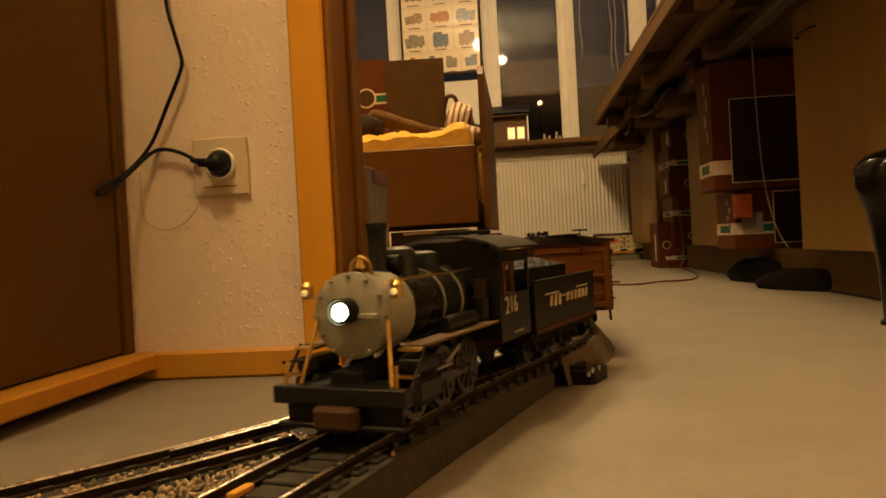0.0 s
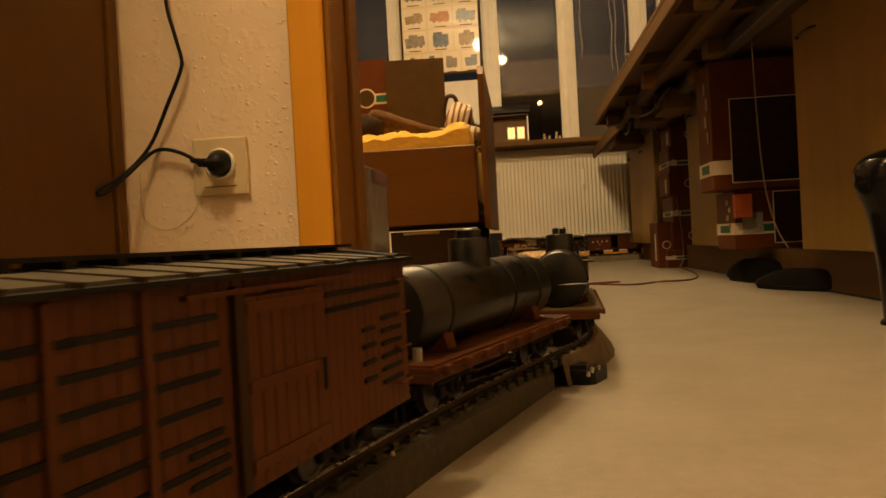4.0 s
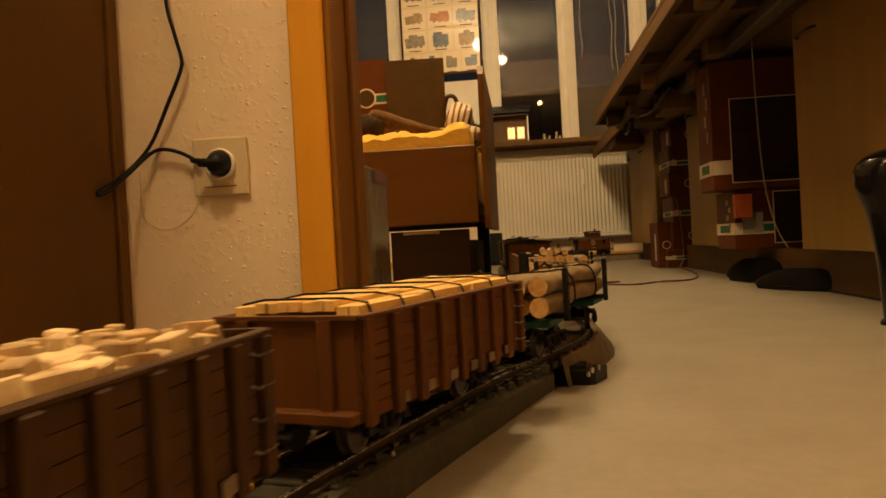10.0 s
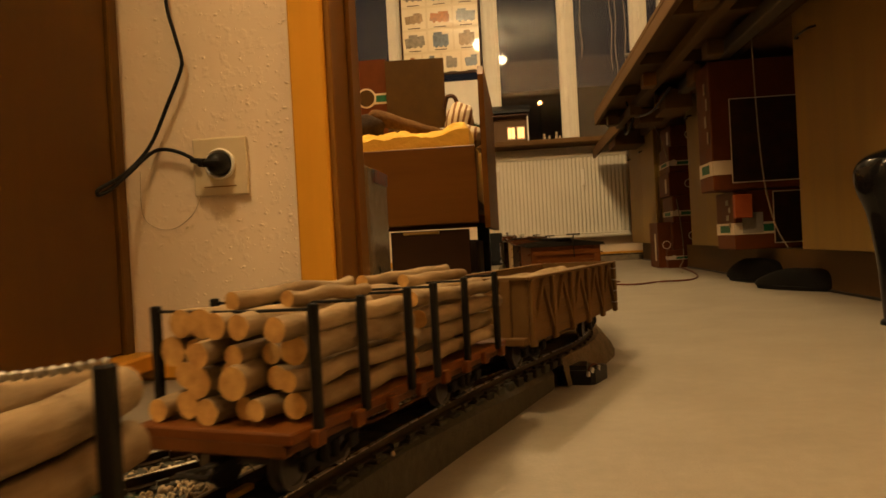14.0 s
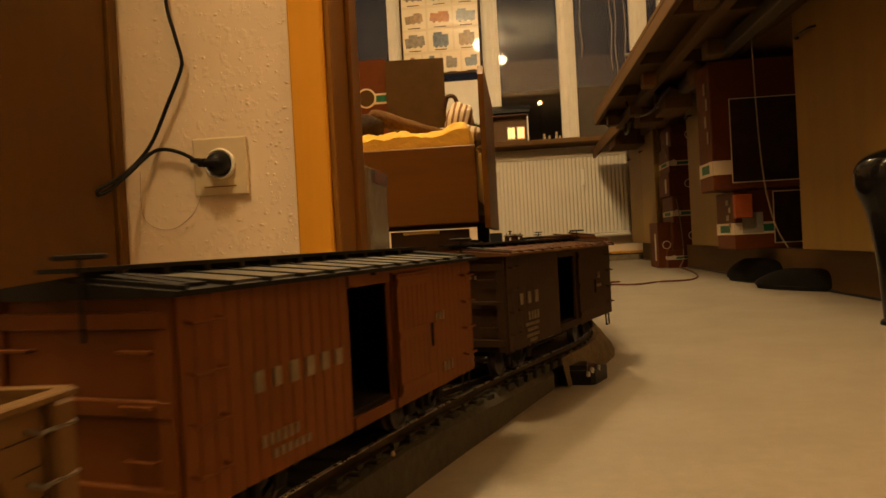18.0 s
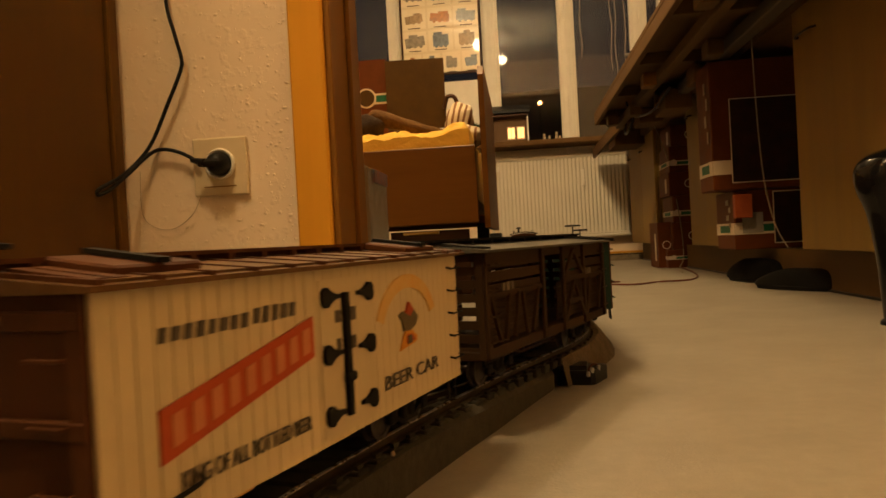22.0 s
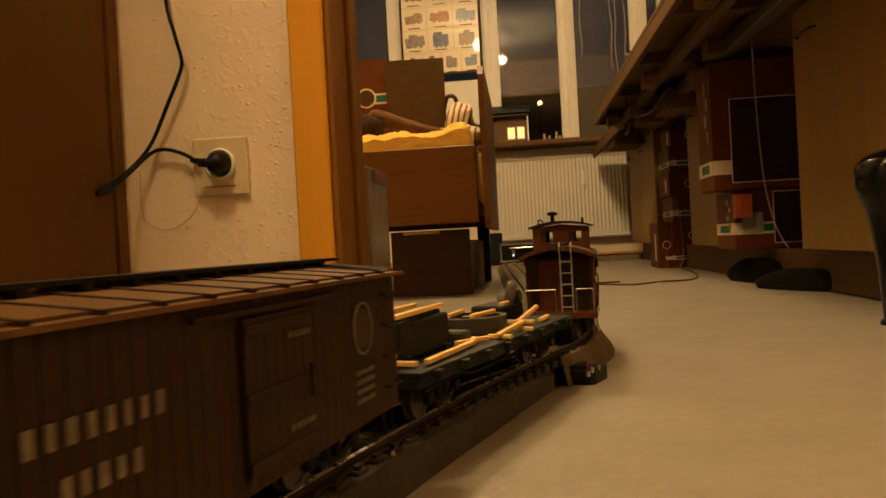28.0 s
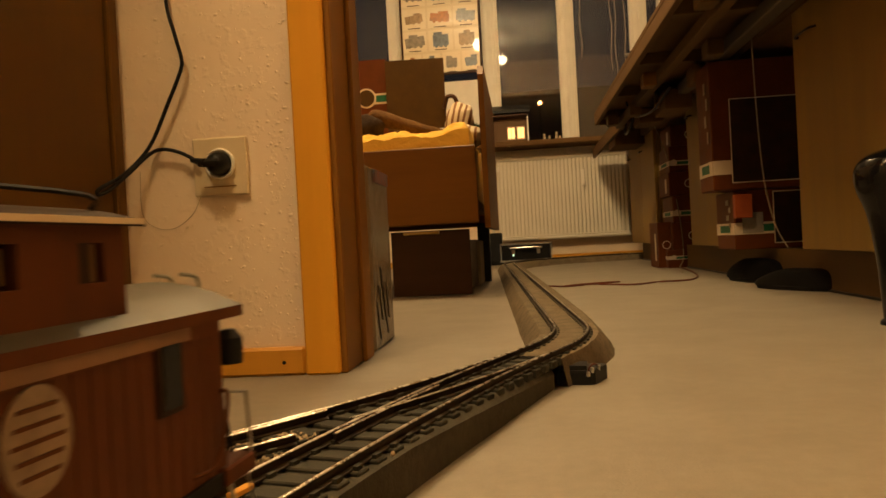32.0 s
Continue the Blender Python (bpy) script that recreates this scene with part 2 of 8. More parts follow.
def letters(name, text, size, material, parent, at, label="", depth=0.0004, squeeze=1.0):
    """Raised letters as a mesh."""
    cu = bpy.data.curves.new(name, "FONT")
    cu.body, cu.size, cu.extrude, cu.align_x, cu.align_y = text, size, depth, "CENTER", "CENTER"
    tmp = bpy.data.objects.new(name + "_curve", cu)
    me = bpy.data.meshes.new_from_object(tmp)
    bpy.data.objects.remove(tmp)
    bpy.data.curves.remove(cu)
    me.transform(Matrix.Diagonal((squeeze, 1, 1, 1)))
    me.materials.clear()
    me.materials.append(material)
    ob = new(name, me)
    ob.parent = parent
    ob.matrix_basis = at
    if label:
        ob["label"] = label
    return ob


SIDE = Matrix(((-1, 0, 0, 0), (0, 0, 1, 0), (0, 1, 0, 0), (0, 0, 0, 1)))  # letters upright on the +y face


def on_side(x, y, z):
    return Matrix.Translation((x, y, z)) @ SIDE


def bars(name, n, w, h, gap, material, parent, at, label="", depth=0.0004, slant=0.0):
    """A row of n plain upright bars the size of letters."""
    bm = B()
    rnd = random.Random(n * 7 + int(w * 1e5))
    total = n * w + (n - 1) * gap
    for i in range(n):
        k = rnd.uniform(0.82, 1.0)
        box(bm, (-total / 2 + i * (w + gap) + w / 2, 0, 0), (w * rnd.uniform(0.55, 0.72), h * k, depth * 2))
    for v in bm.verts:
        v.co.x += slant * v.co.y
    return part(name, bm, material, parent, label, at)


# ---------------------------------------------------------------- the setting
X_L, X_R, Y_WIN, Y_DOOR, Y_BACK, Z_C = -2.25, 1.46, 5.50, 1.03, -8.6, 2.52
HALL_L, HALL_R = -1.35, 0.92

bm = box(B(), (-0.35, (Y_WIN + 0.3 + Y_BACK - 0.3) / 2, -0.06), (4.4, Y_WIN - Y_BACK + 0.6, 0.12))
tagged(part("floor", bm, M_FLOOR), "beige speckled linoleum floor, slightly worn", "floor", kind="structure")
bm = box(B(), (-0.35, (Y_WIN + Y_BACK) / 2, Z_C + 0.05), (4.4, Y_WIN - Y_BACK + 0.6, 0.1))
tagged(part("ceiling", bm, M_CEIL), "plain white painted ceiling", "ceiling", kind="structure")


def wall(name, a, b, label="cream wood-chip papered wall", material=None):
    a, b = Vector(a), Vector(b)
    ob = part(name, box(B(), (a + b) / 2, b - a), material or M_WALL)
    return tagged(ob, label, "wall", kind="structure")


# partition with the doorway
wall("wall_door_left", (X_L, Y_DOOR, 0), (-0.262, Y_DOOR + 0.13, Z_C), "cream wood-chip wall with a socket and orange skirting")
wall("wall_door_right", (0.64, Y_DOOR, 0), (X_R + 0.12, Y_DOOR + 0.13, Z_C))
wall("wall_over_door", (-0.262, Y_DOOR, 2.06), (0.64, Y_DOOR + 0.13, Z_C))
# hall, unseen; right wall kept close and cream to bounce light onto the train
wall("wall_hall_left", (HALL_L - 0.12, Y_BACK, 0), (HALL_L, Y_DOOR, Z_C))
wall("wall_hall_right_bounce", (HALL_R, Y_BACK, 0), (HALL_R + 0.12, Y_DOOR, Z_C))
wall("wall_hall_back", (HALL_L - 0.12, Y_BACK - 0.12, 0), (HALL_R + 0.12, Y_BACK, Z_C))
# room: side walls out of view, tan so that they bounce less light
wall("wall_west", (X_L - 0.12, Y_DOOR, 0), (X_L, Y_WIN, Z_C), "unseen room wall, tan to dampen bounced light", M_TAN)
wall("wall_east", (X_R, Y_DOOR + 0.13, 0), (X_R + 0.12, Y_WIN, Z_C), "unseen room wall, tan to dampen bounced light", M_TAN)
# window wall: two windows side by side over one sill, piers round them
W0, W1, W2, W3, SILL, HEAD = -1.50, -0.90, -0.86, 1.14, 0.86, 2.32
W_FOOT = SILL - 0.12
wall("wall_window_below", (X_L, Y_WIN, 0), (X_R, Y_WIN + 0.28, W_FOOT - 0.01))
wall("wall_window_above", (X_L, Y_WIN, HEAD), (X_R, Y_WIN + 0.28, Z_C))
wall("wall_window_west", (X_L, Y_WIN, W_FOOT - 0.01), (W0, Y_WIN + 0.28, HEAD))
wall("wall_window_east", (W3, Y_WIN, W_FOOT - 0.01), (X_R, Y_WIN + 0.28, HEAD))


def window(name, x0, x1, mullions):
    """A white casement window: outer frame, sashes between the mullions, one pane in each."""
    win = thing(name, "white painted casement window, dark night outside", "window", kind="structure")
    y = Y_WIN + 0.07
    edges = [x0] + mullions + [x1]
    for i, x in enumerate(edges):
        w = 0.075 if i in (0, len(edges) - 1) else 0.085
        cx = x + w / 2 if i == 0 else x - w / 2 if i == len(edges) - 1 else x
        part("window_post", box(B(), (cx, y, (W_FOOT + HEAD) / 2), (w, 0.09, HEAD - W_FOOT), bevel=0.004), M_WHITE, win)
        if 0 < i < len(edges) - 1:
            part("cover_strip", box(B(), (cx + 0.004, y - 0.05, (W_FOOT + HEAD) / 2), (0.026, 0.014, HEAD - W_FOOT - 0.1), bevel=0.003), M_WHITE, win)
    for z in (W_FOOT + 0.035, HEAD - 0.035):
        part("window_rail", box(B(), ((x0 + x1) / 2, y + 0.001, z), (x1 - x0, 0.085, 0.07), bevel=0.004), M_WHITE, win)
    for i, (a, b) in enumerate(zip(edges, edges[1:])):
        a, b = a + 0.030, b - 0.030
        sash = B()
        for x in (a + 0.014, b - 0.014):
            box(sash, (x, y - 0.004, (W_FOOT + HEAD) / 2), (0.034, 0.06, HEAD - W_FOOT - 0.13), bevel=0.003)
        for z in (W_FOOT + 0.085, HEAD - 0.085):
            box(sash, ((a + b) / 2, y - 0.004, z), (b - a - 0.05, 0.055, 0.05), bevel=0.003)
        s = part("sash", sash, M_WHITE, win)
        pane = part("pane", box(B(), ((a + b) / 2, y, (W_FOOT + HEAD) / 2), (b - a - 0.05, 0.004, HEAD - W_FOOT - 0.2)), M_GLASS, s, "dark window glass reflecting the room")
        pane.visible_shadow = False
        hb = B()
        side = a + 0.02 if i % 2 else b - 0.02
        box(hb, (side, y - 0.037, 1.42), (0.022, 0.008, 0.07), bevel=0.002)
        rod(hb, (side, y - 0.04, 1.42), (side, y - 0.062, 1.42), 0.006)
        box(hb, (side, y - 0.064, 1.375), (0.014, 0.012, 0.11), bevel=0.003)
        part("window_handle", hb, M_WHITE, s, "white window handle")
    return win


window("window_1", W0, W3, [-0.855, -0.155, 0.40, 0.92])
bm = box(B(), (-0.1, Y_WIN - 0.11, SILL - 0.02), (3.0, 0.26, 0.036), bevel=0.006)
tagged(part("window_sill", bm, M_BOARD), "dark brown wooden window sill board", "window sill", kind="structure")

# door lining and architrave of the doorway
door = thing("door_1", "doorway with honey beech architrave and brown lining", "door frame", kind="structure")
part("architrave", box(B(), (-0.2835, Y_DOOR - 0.009, 1.03), (0.049, 0.020, 2.06), bevel=0.003), M_FRAME, door)
part("architrave", box(B(), (0.6635, Y_DOOR - 0.009, 1.03), (0.055, 0.020, 2.06), bevel=0.003), M_FRAME, door)
part("architrave", box(B(), (0.1885, Y_DOOR - 0.008, 2.0875), (1.005, 0.020, 0.055), bevel=0.003), M_FRAME, door)
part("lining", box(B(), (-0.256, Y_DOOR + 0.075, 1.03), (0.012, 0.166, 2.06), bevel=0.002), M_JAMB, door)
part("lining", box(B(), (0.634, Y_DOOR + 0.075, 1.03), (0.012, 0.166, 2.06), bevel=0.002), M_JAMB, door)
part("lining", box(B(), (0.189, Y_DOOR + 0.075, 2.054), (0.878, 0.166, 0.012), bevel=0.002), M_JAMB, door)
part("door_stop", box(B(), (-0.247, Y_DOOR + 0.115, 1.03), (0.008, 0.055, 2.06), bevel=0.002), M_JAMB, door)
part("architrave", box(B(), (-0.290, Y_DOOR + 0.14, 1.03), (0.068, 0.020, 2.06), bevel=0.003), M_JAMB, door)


def skirting(name, a, b):
    a, b = Vector(a), Vector(b)
    tagged(part(name, box(B(), (a + b) / 2, b - a, bevel=0.004), M_SKIRT), "orange lacquered pine skirting board", "skirting", kind="structure")


skirting("baseboard", (HALL_L, Y_DOOR - 0.016, 0), (-0.309, Y_DOOR, 0.040))
bm = B()
bmesh.ops.create_circle(bm, cap_ends=True, segments=12, radius=0.0028, matrix=Matrix.Translation((-0.339, Y_DOOR - 0.0172, 0.019)) @ Matrix.Rotation(radians(90), 4, "X"))
bmesh.ops.solidify(bm, geom=bm.faces[:], thickness=0.0008)
tagged(part("nail_hole", bm, M_BLACKP), "small dark knot hole in the skirting", "hole", kind="structure")
skirting("baseboard_window", (X_L, Y_WIN - 0.016, 0), (X_R, Y_WIN, 0.045))
skirting("baseboard_hall", (HALL_R - 0.016, Y_BACK, 0), (HALL_R, Y_DOOR - 0.03, 0.045))

# outside: dark gardens, a house with lit windows, a lamp
bm = box(B(), (0, 60, -3.1), (300, 100, 0.2))
tagged(part("ground", bm, mat("dark_garden", (0.03, 0.035, 0.02), scale=2)), "dark garden ground at night", "ground", kind="structure")
hs = thing("apartment_house", "dark house across the gardens with a lit window", "house", pose(3.1, 31, -3))
part("facade", box(B(), (0, 0, 3.2), (9, 6, 6.4)), mat("dark_render", (0.12, 0.09, 0.06), scale=2), hs)
part("roof", prism(B(), [(-3.6, 6.4), (3.6, 6.4), (0, 9.2)], -4.8, 4.8), mat("dark_roof_tiles", (0.05, 0.03, 0.02), scale=3), hs)
for i, (x, z) in enumerate(((-3.2, 4.9), (-1.6, 4.9), (0.2, 4.9), (2.0, 4.9), (-3.2, 2.0), (0.2, 2.0))):
    part("window", box(B(), (x, -3.02, z), (0.9, 0.08, 1.2)), M_BLACKG if i != 1 else glow("far_lit_window", (1.0, 0.45, 0.12), 1.5), hs)
sl = thing("street_lamp", "distant orange street lamp glowing at night", "street lamp", pose(0.74, 22, -3))
part("pole", rod(B(), (0, 0, 0), (0, 0, 7.04), 0.06, 0.04), M_BLACKP, sl)
part("lantern", ball(B(), (0, 0, 7.09), 0.06), glow("sodium_lamp", (1.0, 0.42, 0.12), 12.0), sl)

# ---------------------------------------------------------------- hall: wardrobe, socket, cable
wd = thing("wardrobe", "tall brown veneer wardrobe with an orange plinth rail", "wardrobe", pose(-0.863, 0.725, 0))
part("carcass", box(B(), (-0.095, 0, 1.062), (0.74, 0.55, 2.036), bevel=0.003), M_WARD, wd)
d = part("door", box(B(), (0.286, 0, 1.054), (0.019, 0.546, 2.022), bevel=0.002), M_WARD, wd)
part("handle", rod(B(), (0.306, -0.24, 1.0), (0.306, -0.24, 1.14), 0.005), M_BRASS, d)
part("plinth", box(B(), (-0.06, 0, 0.022), (0.70, 0.54, 0.044)), M_BLACKP, wd)
part("plinth_rail", box(B(), (0.308, 0.012, 0.028), (0.058, 0.575, 0.024), bevel=0.003), M_SKIRT, wd)
part("side_strip", box(B(), (0.291, 0.287, 0.56), (0.020, 0.024, 1.06), bevel=0.002), M_WARD, wd)

so = thing("wall_socket", "ivory plastic wall socket with a slotted round outlet", "socket", pose(-0.420, Y_DOOR, 0.300, 0, 0, 0))
part("plate", box(B(), (0, -0.0035, 0), (0.080, 0.007, 0.083), bevel=0.002), M_SOCK, so)
part("outlet_ring", turned(B(), [(0.0215, 0), (0.0225, 0.004), (0.0205, 0.0075), (0.018, 0.006), (0.0175, 0.001)], 28, Matrix.Translation((0.001, -0.006, 0.003)) @ Matrix.Rotation(radians(90), 4, "X")), M_WHITE, so, "pale outlet ring", round_=True)
part("slot", box(B(), (-0.001, -0.0072, -0.0285), (0.048, 0.001, 0.0016)), M_JAMB, so)

pc = thing("power_cable", "black power cable with a round plug in the socket", "cable")
px, py, pz = -0.419, Y_DOOR - 0.018, 0.303
part("plug", turned(B(), [(0.0160, -0.006), (0.0160, 0.004), (0.0145, 0.014), (0.010, 0.020), (0.004, 0.022)], 24, Matrix.Translation((px, py + 0.006, pz)) @ Matrix.Rotation(radians(90), 4, "X")), M_BLACKP, pc, round_=True)
part("grip", box(B(), (px - 0.006, py - 0.016, pz), (0.036, 0.008, 0.011), bevel=0.004), M_BLACKP, pc)
part("collar", rod(B(), (px - 0.012, py - 0.016, pz), (px - 0.033, py - 0.010, pz + 0.006), 0.0065, 0.0035), M_BLACKP, pc)
cy = Y_DOOR - 0.012
pts = [(px - 0.030, cy - 0.004, pz + 0.005), (-0.474, cy, 0.322), (-0.500, cy, 0.329), (-0.522, cy, 0.323), (-0.545, cy - 0.02, 0.294), (-0.558, cy - 0.045, 0.272),
       (-0.566, cy - 0.060, 0.265), (-0.565, cy - 0.060, 0.272), (-0.548, cy - 0.02, 0.296), (-0.520, cy, 0.335), (-0.489, cy, 0.395), (-0.469, cy, 0.437),
       (-0.466, cy, 0.456), (-0.474, cy, 0.490), (-0.485, cy, 0.545), (-0.493, cy, 0.70), (-0.49, cy, 1.1)]
part("cord", tube(B(), smooth_line(pts), 0.0028), M_CABLE, pc, round_=True)
tc = thing("thin_wire", "thin cream wire looping along the wall", "wire")
pts = [(-0.445, cy + 0.006, 0.275), (-0.462, cy + 0.006, 0.238), (-0.49, cy + 0.006, 0.217), (-0.52, cy + 0.006, 0.218), (-0.540, cy + 0.006, 0.240), (-0.540, cy + 0.006, 0.30)]
part("wire", tube(B(), smooth_line(pts), 0.0007, 6), M_WIRE, tc, round_=True)
fc = thing("hall_wall_flecks", "raised wood chips on the cream wallpaper", "wallpaper texture", kind="stuff")
rnd = random.Random(4)
bm = B()
for i in range(520):
    u = rnd.random()
    x = -0.318 - 0.24 * (rnd.random() ** 2.2)
    z = rnd.uniform(0.05, 0.60)
    if -0.47 < x < -0.372 and 0.25 < z < 0.345:
        continue
    r = 0.0006 + 0.0022 * rnd.random() ** 2.4
    bmesh.ops.create_icosphere(bm, subdivisions=1, radius=r, matrix=Matrix.Translation((x, Y_DOOR, z)) @ Matrix.Rotation(rnd.uniform(-0.7, 0.7), 4, "Y") @ Matrix.Diagonal((rnd.uniform(0.8, 1.6), 0.55, rnd.uniform(0.6, 1.1), 1)))
part("chips", bm, M_WALL, fc, round_=True)

# ceiling lamps
rl = thing("ceiling_lamp", "brass ceiling lamp with three glowing bulbs", "ceiling lamp", pose(*ROOM_LAMP))
part("canopy", turned(B(), [(0.02, 0.16), (0.065, 0.195), (0.065, 0.209)], 24), M_BRASS, rl, round_=True)
part("stem", rod(B(), (0, 0, 0.0), (0, 0, 0.18), 0.008), M_BRASS, rl)
part("bowl", turned(B(), [(0.015, -0.03), (0.05, 0.0), (0.13, 0.025), (0.125, 0.03), (0.02, 0.015)], 28), M_DARKW, rl, "dark lamp disc", round_=True)
for dx, dy, dz in ((0.05, 0, -0.10), (-0.20, 0.10, -0.06), (-0.08, -0.13, -0.06)):
    part("arm", tube(B(), smooth_line([(0, 0, -0.01), (dx * 0.6, dy * 0.6, 0.0), (dx, dy, dz + 0.085)]), 0.005), M_BRASS, rl, round_=True)
    bu = part("bulb", turned(B(), [(0.012, 0.055), (0.020, 0.045), (0.042, 0.018), (0.047, -0.004), (0.038, -0.030), (0.020, -0.044), (0.004, -0.048)], 20, Matrix.Translation((dx, dy, dz))), M_BULB, rl, "glowing bulb", round_=True)
    bu.visible_shadow = False
hl = thing("hall_lamp", "plain round ceiling lamp with a glowing globe", "ceiling lamp", pose(*HALL_LAMP))
part("canopy", turned(B(), [(0.05, 0.085), (0.08, 0.11), (0.08, 0.13)], 24), M_WHITE, hl, round_=True)
part("collar", rod(B(), (0, 0, 0.07), (0, 0, 0.10), 0.04), M_WHITE, hl)
bu = part("globe", ball(B(), (0, 0, 0), 0.10, 24), glow("glowing_globe", (1.0, 0.72, 0.40), 9.0), hl, "glowing glass globe", round_=True)
bu.visible_shadow = False

# ---------------------------------------------------------------- the line of the track
RAIL_TOP, GAUGE = 0.042, 0.0475
SEGS = [(-9.0, 8.80, 0.0), (-0.20, 0.18, 1.385), (-0.02, 0.02, 0.0), (0.0, 0.5796, 0.2797), (0.5796, 0.2546, -1.7974), (0.8342, 2.995, 0.0),
        (3.8292, 1.2, 1.3), (5.0292, 0.12, 0.0), (5.1492, 0.8137, 2.0), (5.9629, 4.0, 0.0)]


def chain():
    x, y, th, out = 0.0, 0.0, 0.0, []
    for s0, length, k in SEGS:
        out.append((s0, length, k, x, y, th))
        x, y, th = advance(x, y, th, k, length)
    return out


def advance(x, y, th, k, l):
    if abs(k) < 1e-6:
        return x + l * math.sin(th), y + l * math.cos(th), th
    n = th + k * l
    return x + (math.cos(th) - math.cos(n)) / k, y + (math.sin(n) - math.sin(th)) / k, n


CHAIN = chain()


def raw_path(s):
    for s0, length, k, x, y, th in reversed(CHAIN):
        if s >= s0 or s0 == CHAIN[0][0]:
            return advance(x, y, th, k, s - s0)


_x, _y, _ = raw_path(0.0)
SHIFT = (-0.1678 - _x, 0.3669 - _y)


def path(s):
    """Place and heading of the track's middle, s metres from the near end; the heading looks away from the door."""
    x, y, th = raw_path(s)
    return x + SHIFT[0], y + SHIFT[1], th


BR_S, BR_K = 0.575, 0.50


def branch(l):
    """The diverging track of the points, l metres back from their toe."""
    x, y, th = path(BR_S)
    k = BR_K
    n = th + k * min(l, 0.62)
    x, y = x - (math.cos(th) - math.cos(n)) / k, y - (math.sin(n) - math.sin(th)) / k
    l = max(0.0, l - 0.62)
    return x - l * math.sin(n), y - l * math.cos(n), n


def sweep(bm, stations, outline):
    """Draws an outline of (offset to the right, height) along stations of x, y, heading."""
    rings = []
    for x, y, th in stations:
        c, s = math.cos(th), math.sin(th)
        rings.append([bm.verts.new((x + o * c, y - o * s, z)) for o, z in outline])
    n = len(outline)
    for a, b in zip(rings, rings[1:]):
        for i in range(n):
            bm.faces.new((a[i], a[(i + 1) % n], b[(i + 1) % n], b[i]))
    bm.faces.new(rings[0])
    bm.faces.new(rings[-1][::-1])
    return bm


def steps(a, b, d):
    n = max(2, int(abs(b - a) / d) + 1)
    return [a + (b - a) * i / (n - 1) for i in range(n)]


def rail_parts(owner, stations, off, name="rail"):
    z = RAIL_TOP
    foot = [(off - 0.0038, z - 0.0083), (off + 0.0038, z - 0.0083), (off + 0.0038, z - 0.0072), (off + 0.0010, z - 0.0060), (off + 0.0016, z - 0.0032), (off + 0.0017, z - 0.0010),
            (off - 0.0017, z - 0.0010), (off - 0.0016, z - 0.0032), (off - 0.0010, z - 0.0060), (off - 0.0038, z - 0.0072)]
    r = part(name, sweep(B(), stations, foot), M_RAILW, owner)
    head = [(off - 0.0015, z - 0.0010), (off + 0.0015, z - 0.0010), (off + 0.0014, z - 0.0005), (off + 0.0009, z - 0.0001), (off, z), (off - 0.0009, z - 0.0001), (off - 0.0014, z - 0.0005)]
    part("rail_head", sweep(B(), stations, head), M_RAILH, r, "shiny brass rail head", round_=True)
    return r


S_ALL = steps(-8.4, -0.8, 0.4)[:-1] + steps(-0.8, 1.0, 0.03)[:-1] + steps(1.0, 3.8, 0.2)[:-1] + steps(3.8, 6.0, 0.05)[:-1] + steps(6.0, 9.4, 0.4)
ST_ALL = [path(s) for s in S_ALL]
track = thing("garden_railway_track", "narrow brass model railway track on dark ties", "railway track")
for o in (-GAUGE / 2, GAUGE / 2):
    rail_parts(track, ST_ALL, o)
points = thing("track_points", "model railway points branching off the main line", "railway track")
ST_BR = [branch(l) for l in steps(0.02, 1.0, 0.03)]
rail_parts(points, ST_BR, -GAUGE / 2)
# the inner rail of the branch is cut where it crosses the main line
rail_parts(points, [branch(l) for l in steps(0.425, 1.0, 0.03)], GAUGE / 2)
rail_parts(points, [branch(l) for l in steps(0.04, 0.37, 0.02)], GAUGE / 2, "closure_rail")
for o, s0, s1, f in ((-GAUGE / 2 + 0.0062, 0.16, 0.34, path),):
    rail_parts(points, [f(s) for s in steps(s0, s1, 0.03)], o, "check_rail")
rail_parts(points, [branch(l) for l in steps(0.36, 0.50, 0.02)], -GAUGE / 2 + 0.0062, "check_rail")

# roadbed: dark felt board under the points, ballast strip beyond
def board_edge(s):
    """Offset of the straight outer edge of the points' board from the curving track."""
    return 0.0378 - 0.0108 * min(1.0, max(0.0, (s - 0.33) / 0.22)) ** 1.3


def board_lip(s):
    """Height of the board's outer edge, which dips towards the point motor."""
    return 0.0312 - 0.0150 * min(1.0, max(0.0, (s - 0.16) / 0.39))


bm = B()
rings = []
for q in steps(-8.4, -0.4, 0.4)[:-1] + steps(-0.4, 0.535, 0.04):
    x, y, th = path(q)
    c, k = math.cos(th), math.sin(th)
    rings.append([bm.verts.new((x + o * c, y - o * k, z)) for o, z in ((-0.060, 0.0), (board_edge(q), 0.0), (board_edge(q) + 0.001, board_lip(q)), (board_edge(q) - 0.0075, 0.0312), (-0.058, 0.0312))])
for a, b in zip(rings, rings[1:]):
    for k in range(5):
        bm.faces.new((a[k], a[(k + 1) % 5], b[(k + 1) % 5], b[k]))
bm.faces.new(rings[0])
bm.faces.new(rings[-1][::-1])
tagged(part("roadbed_board", bm, M_SLAB), "dark grey felt-covered track board on the floor", "track board", kind="structure")
bm = sweep(B(), [branch(l) for l in steps(0.32, 1.0, 0.05)], [(-0.044, 0.0), (0.050, 0.0), (0.048, 0.0308), (-0.0425, 0.0308)])
tagged(part("branch_board", bm, M_SLAB), "dark felt-covered board under the branch track", "track board", kind="structure")
rnd = random.Random(9)
bm = B()
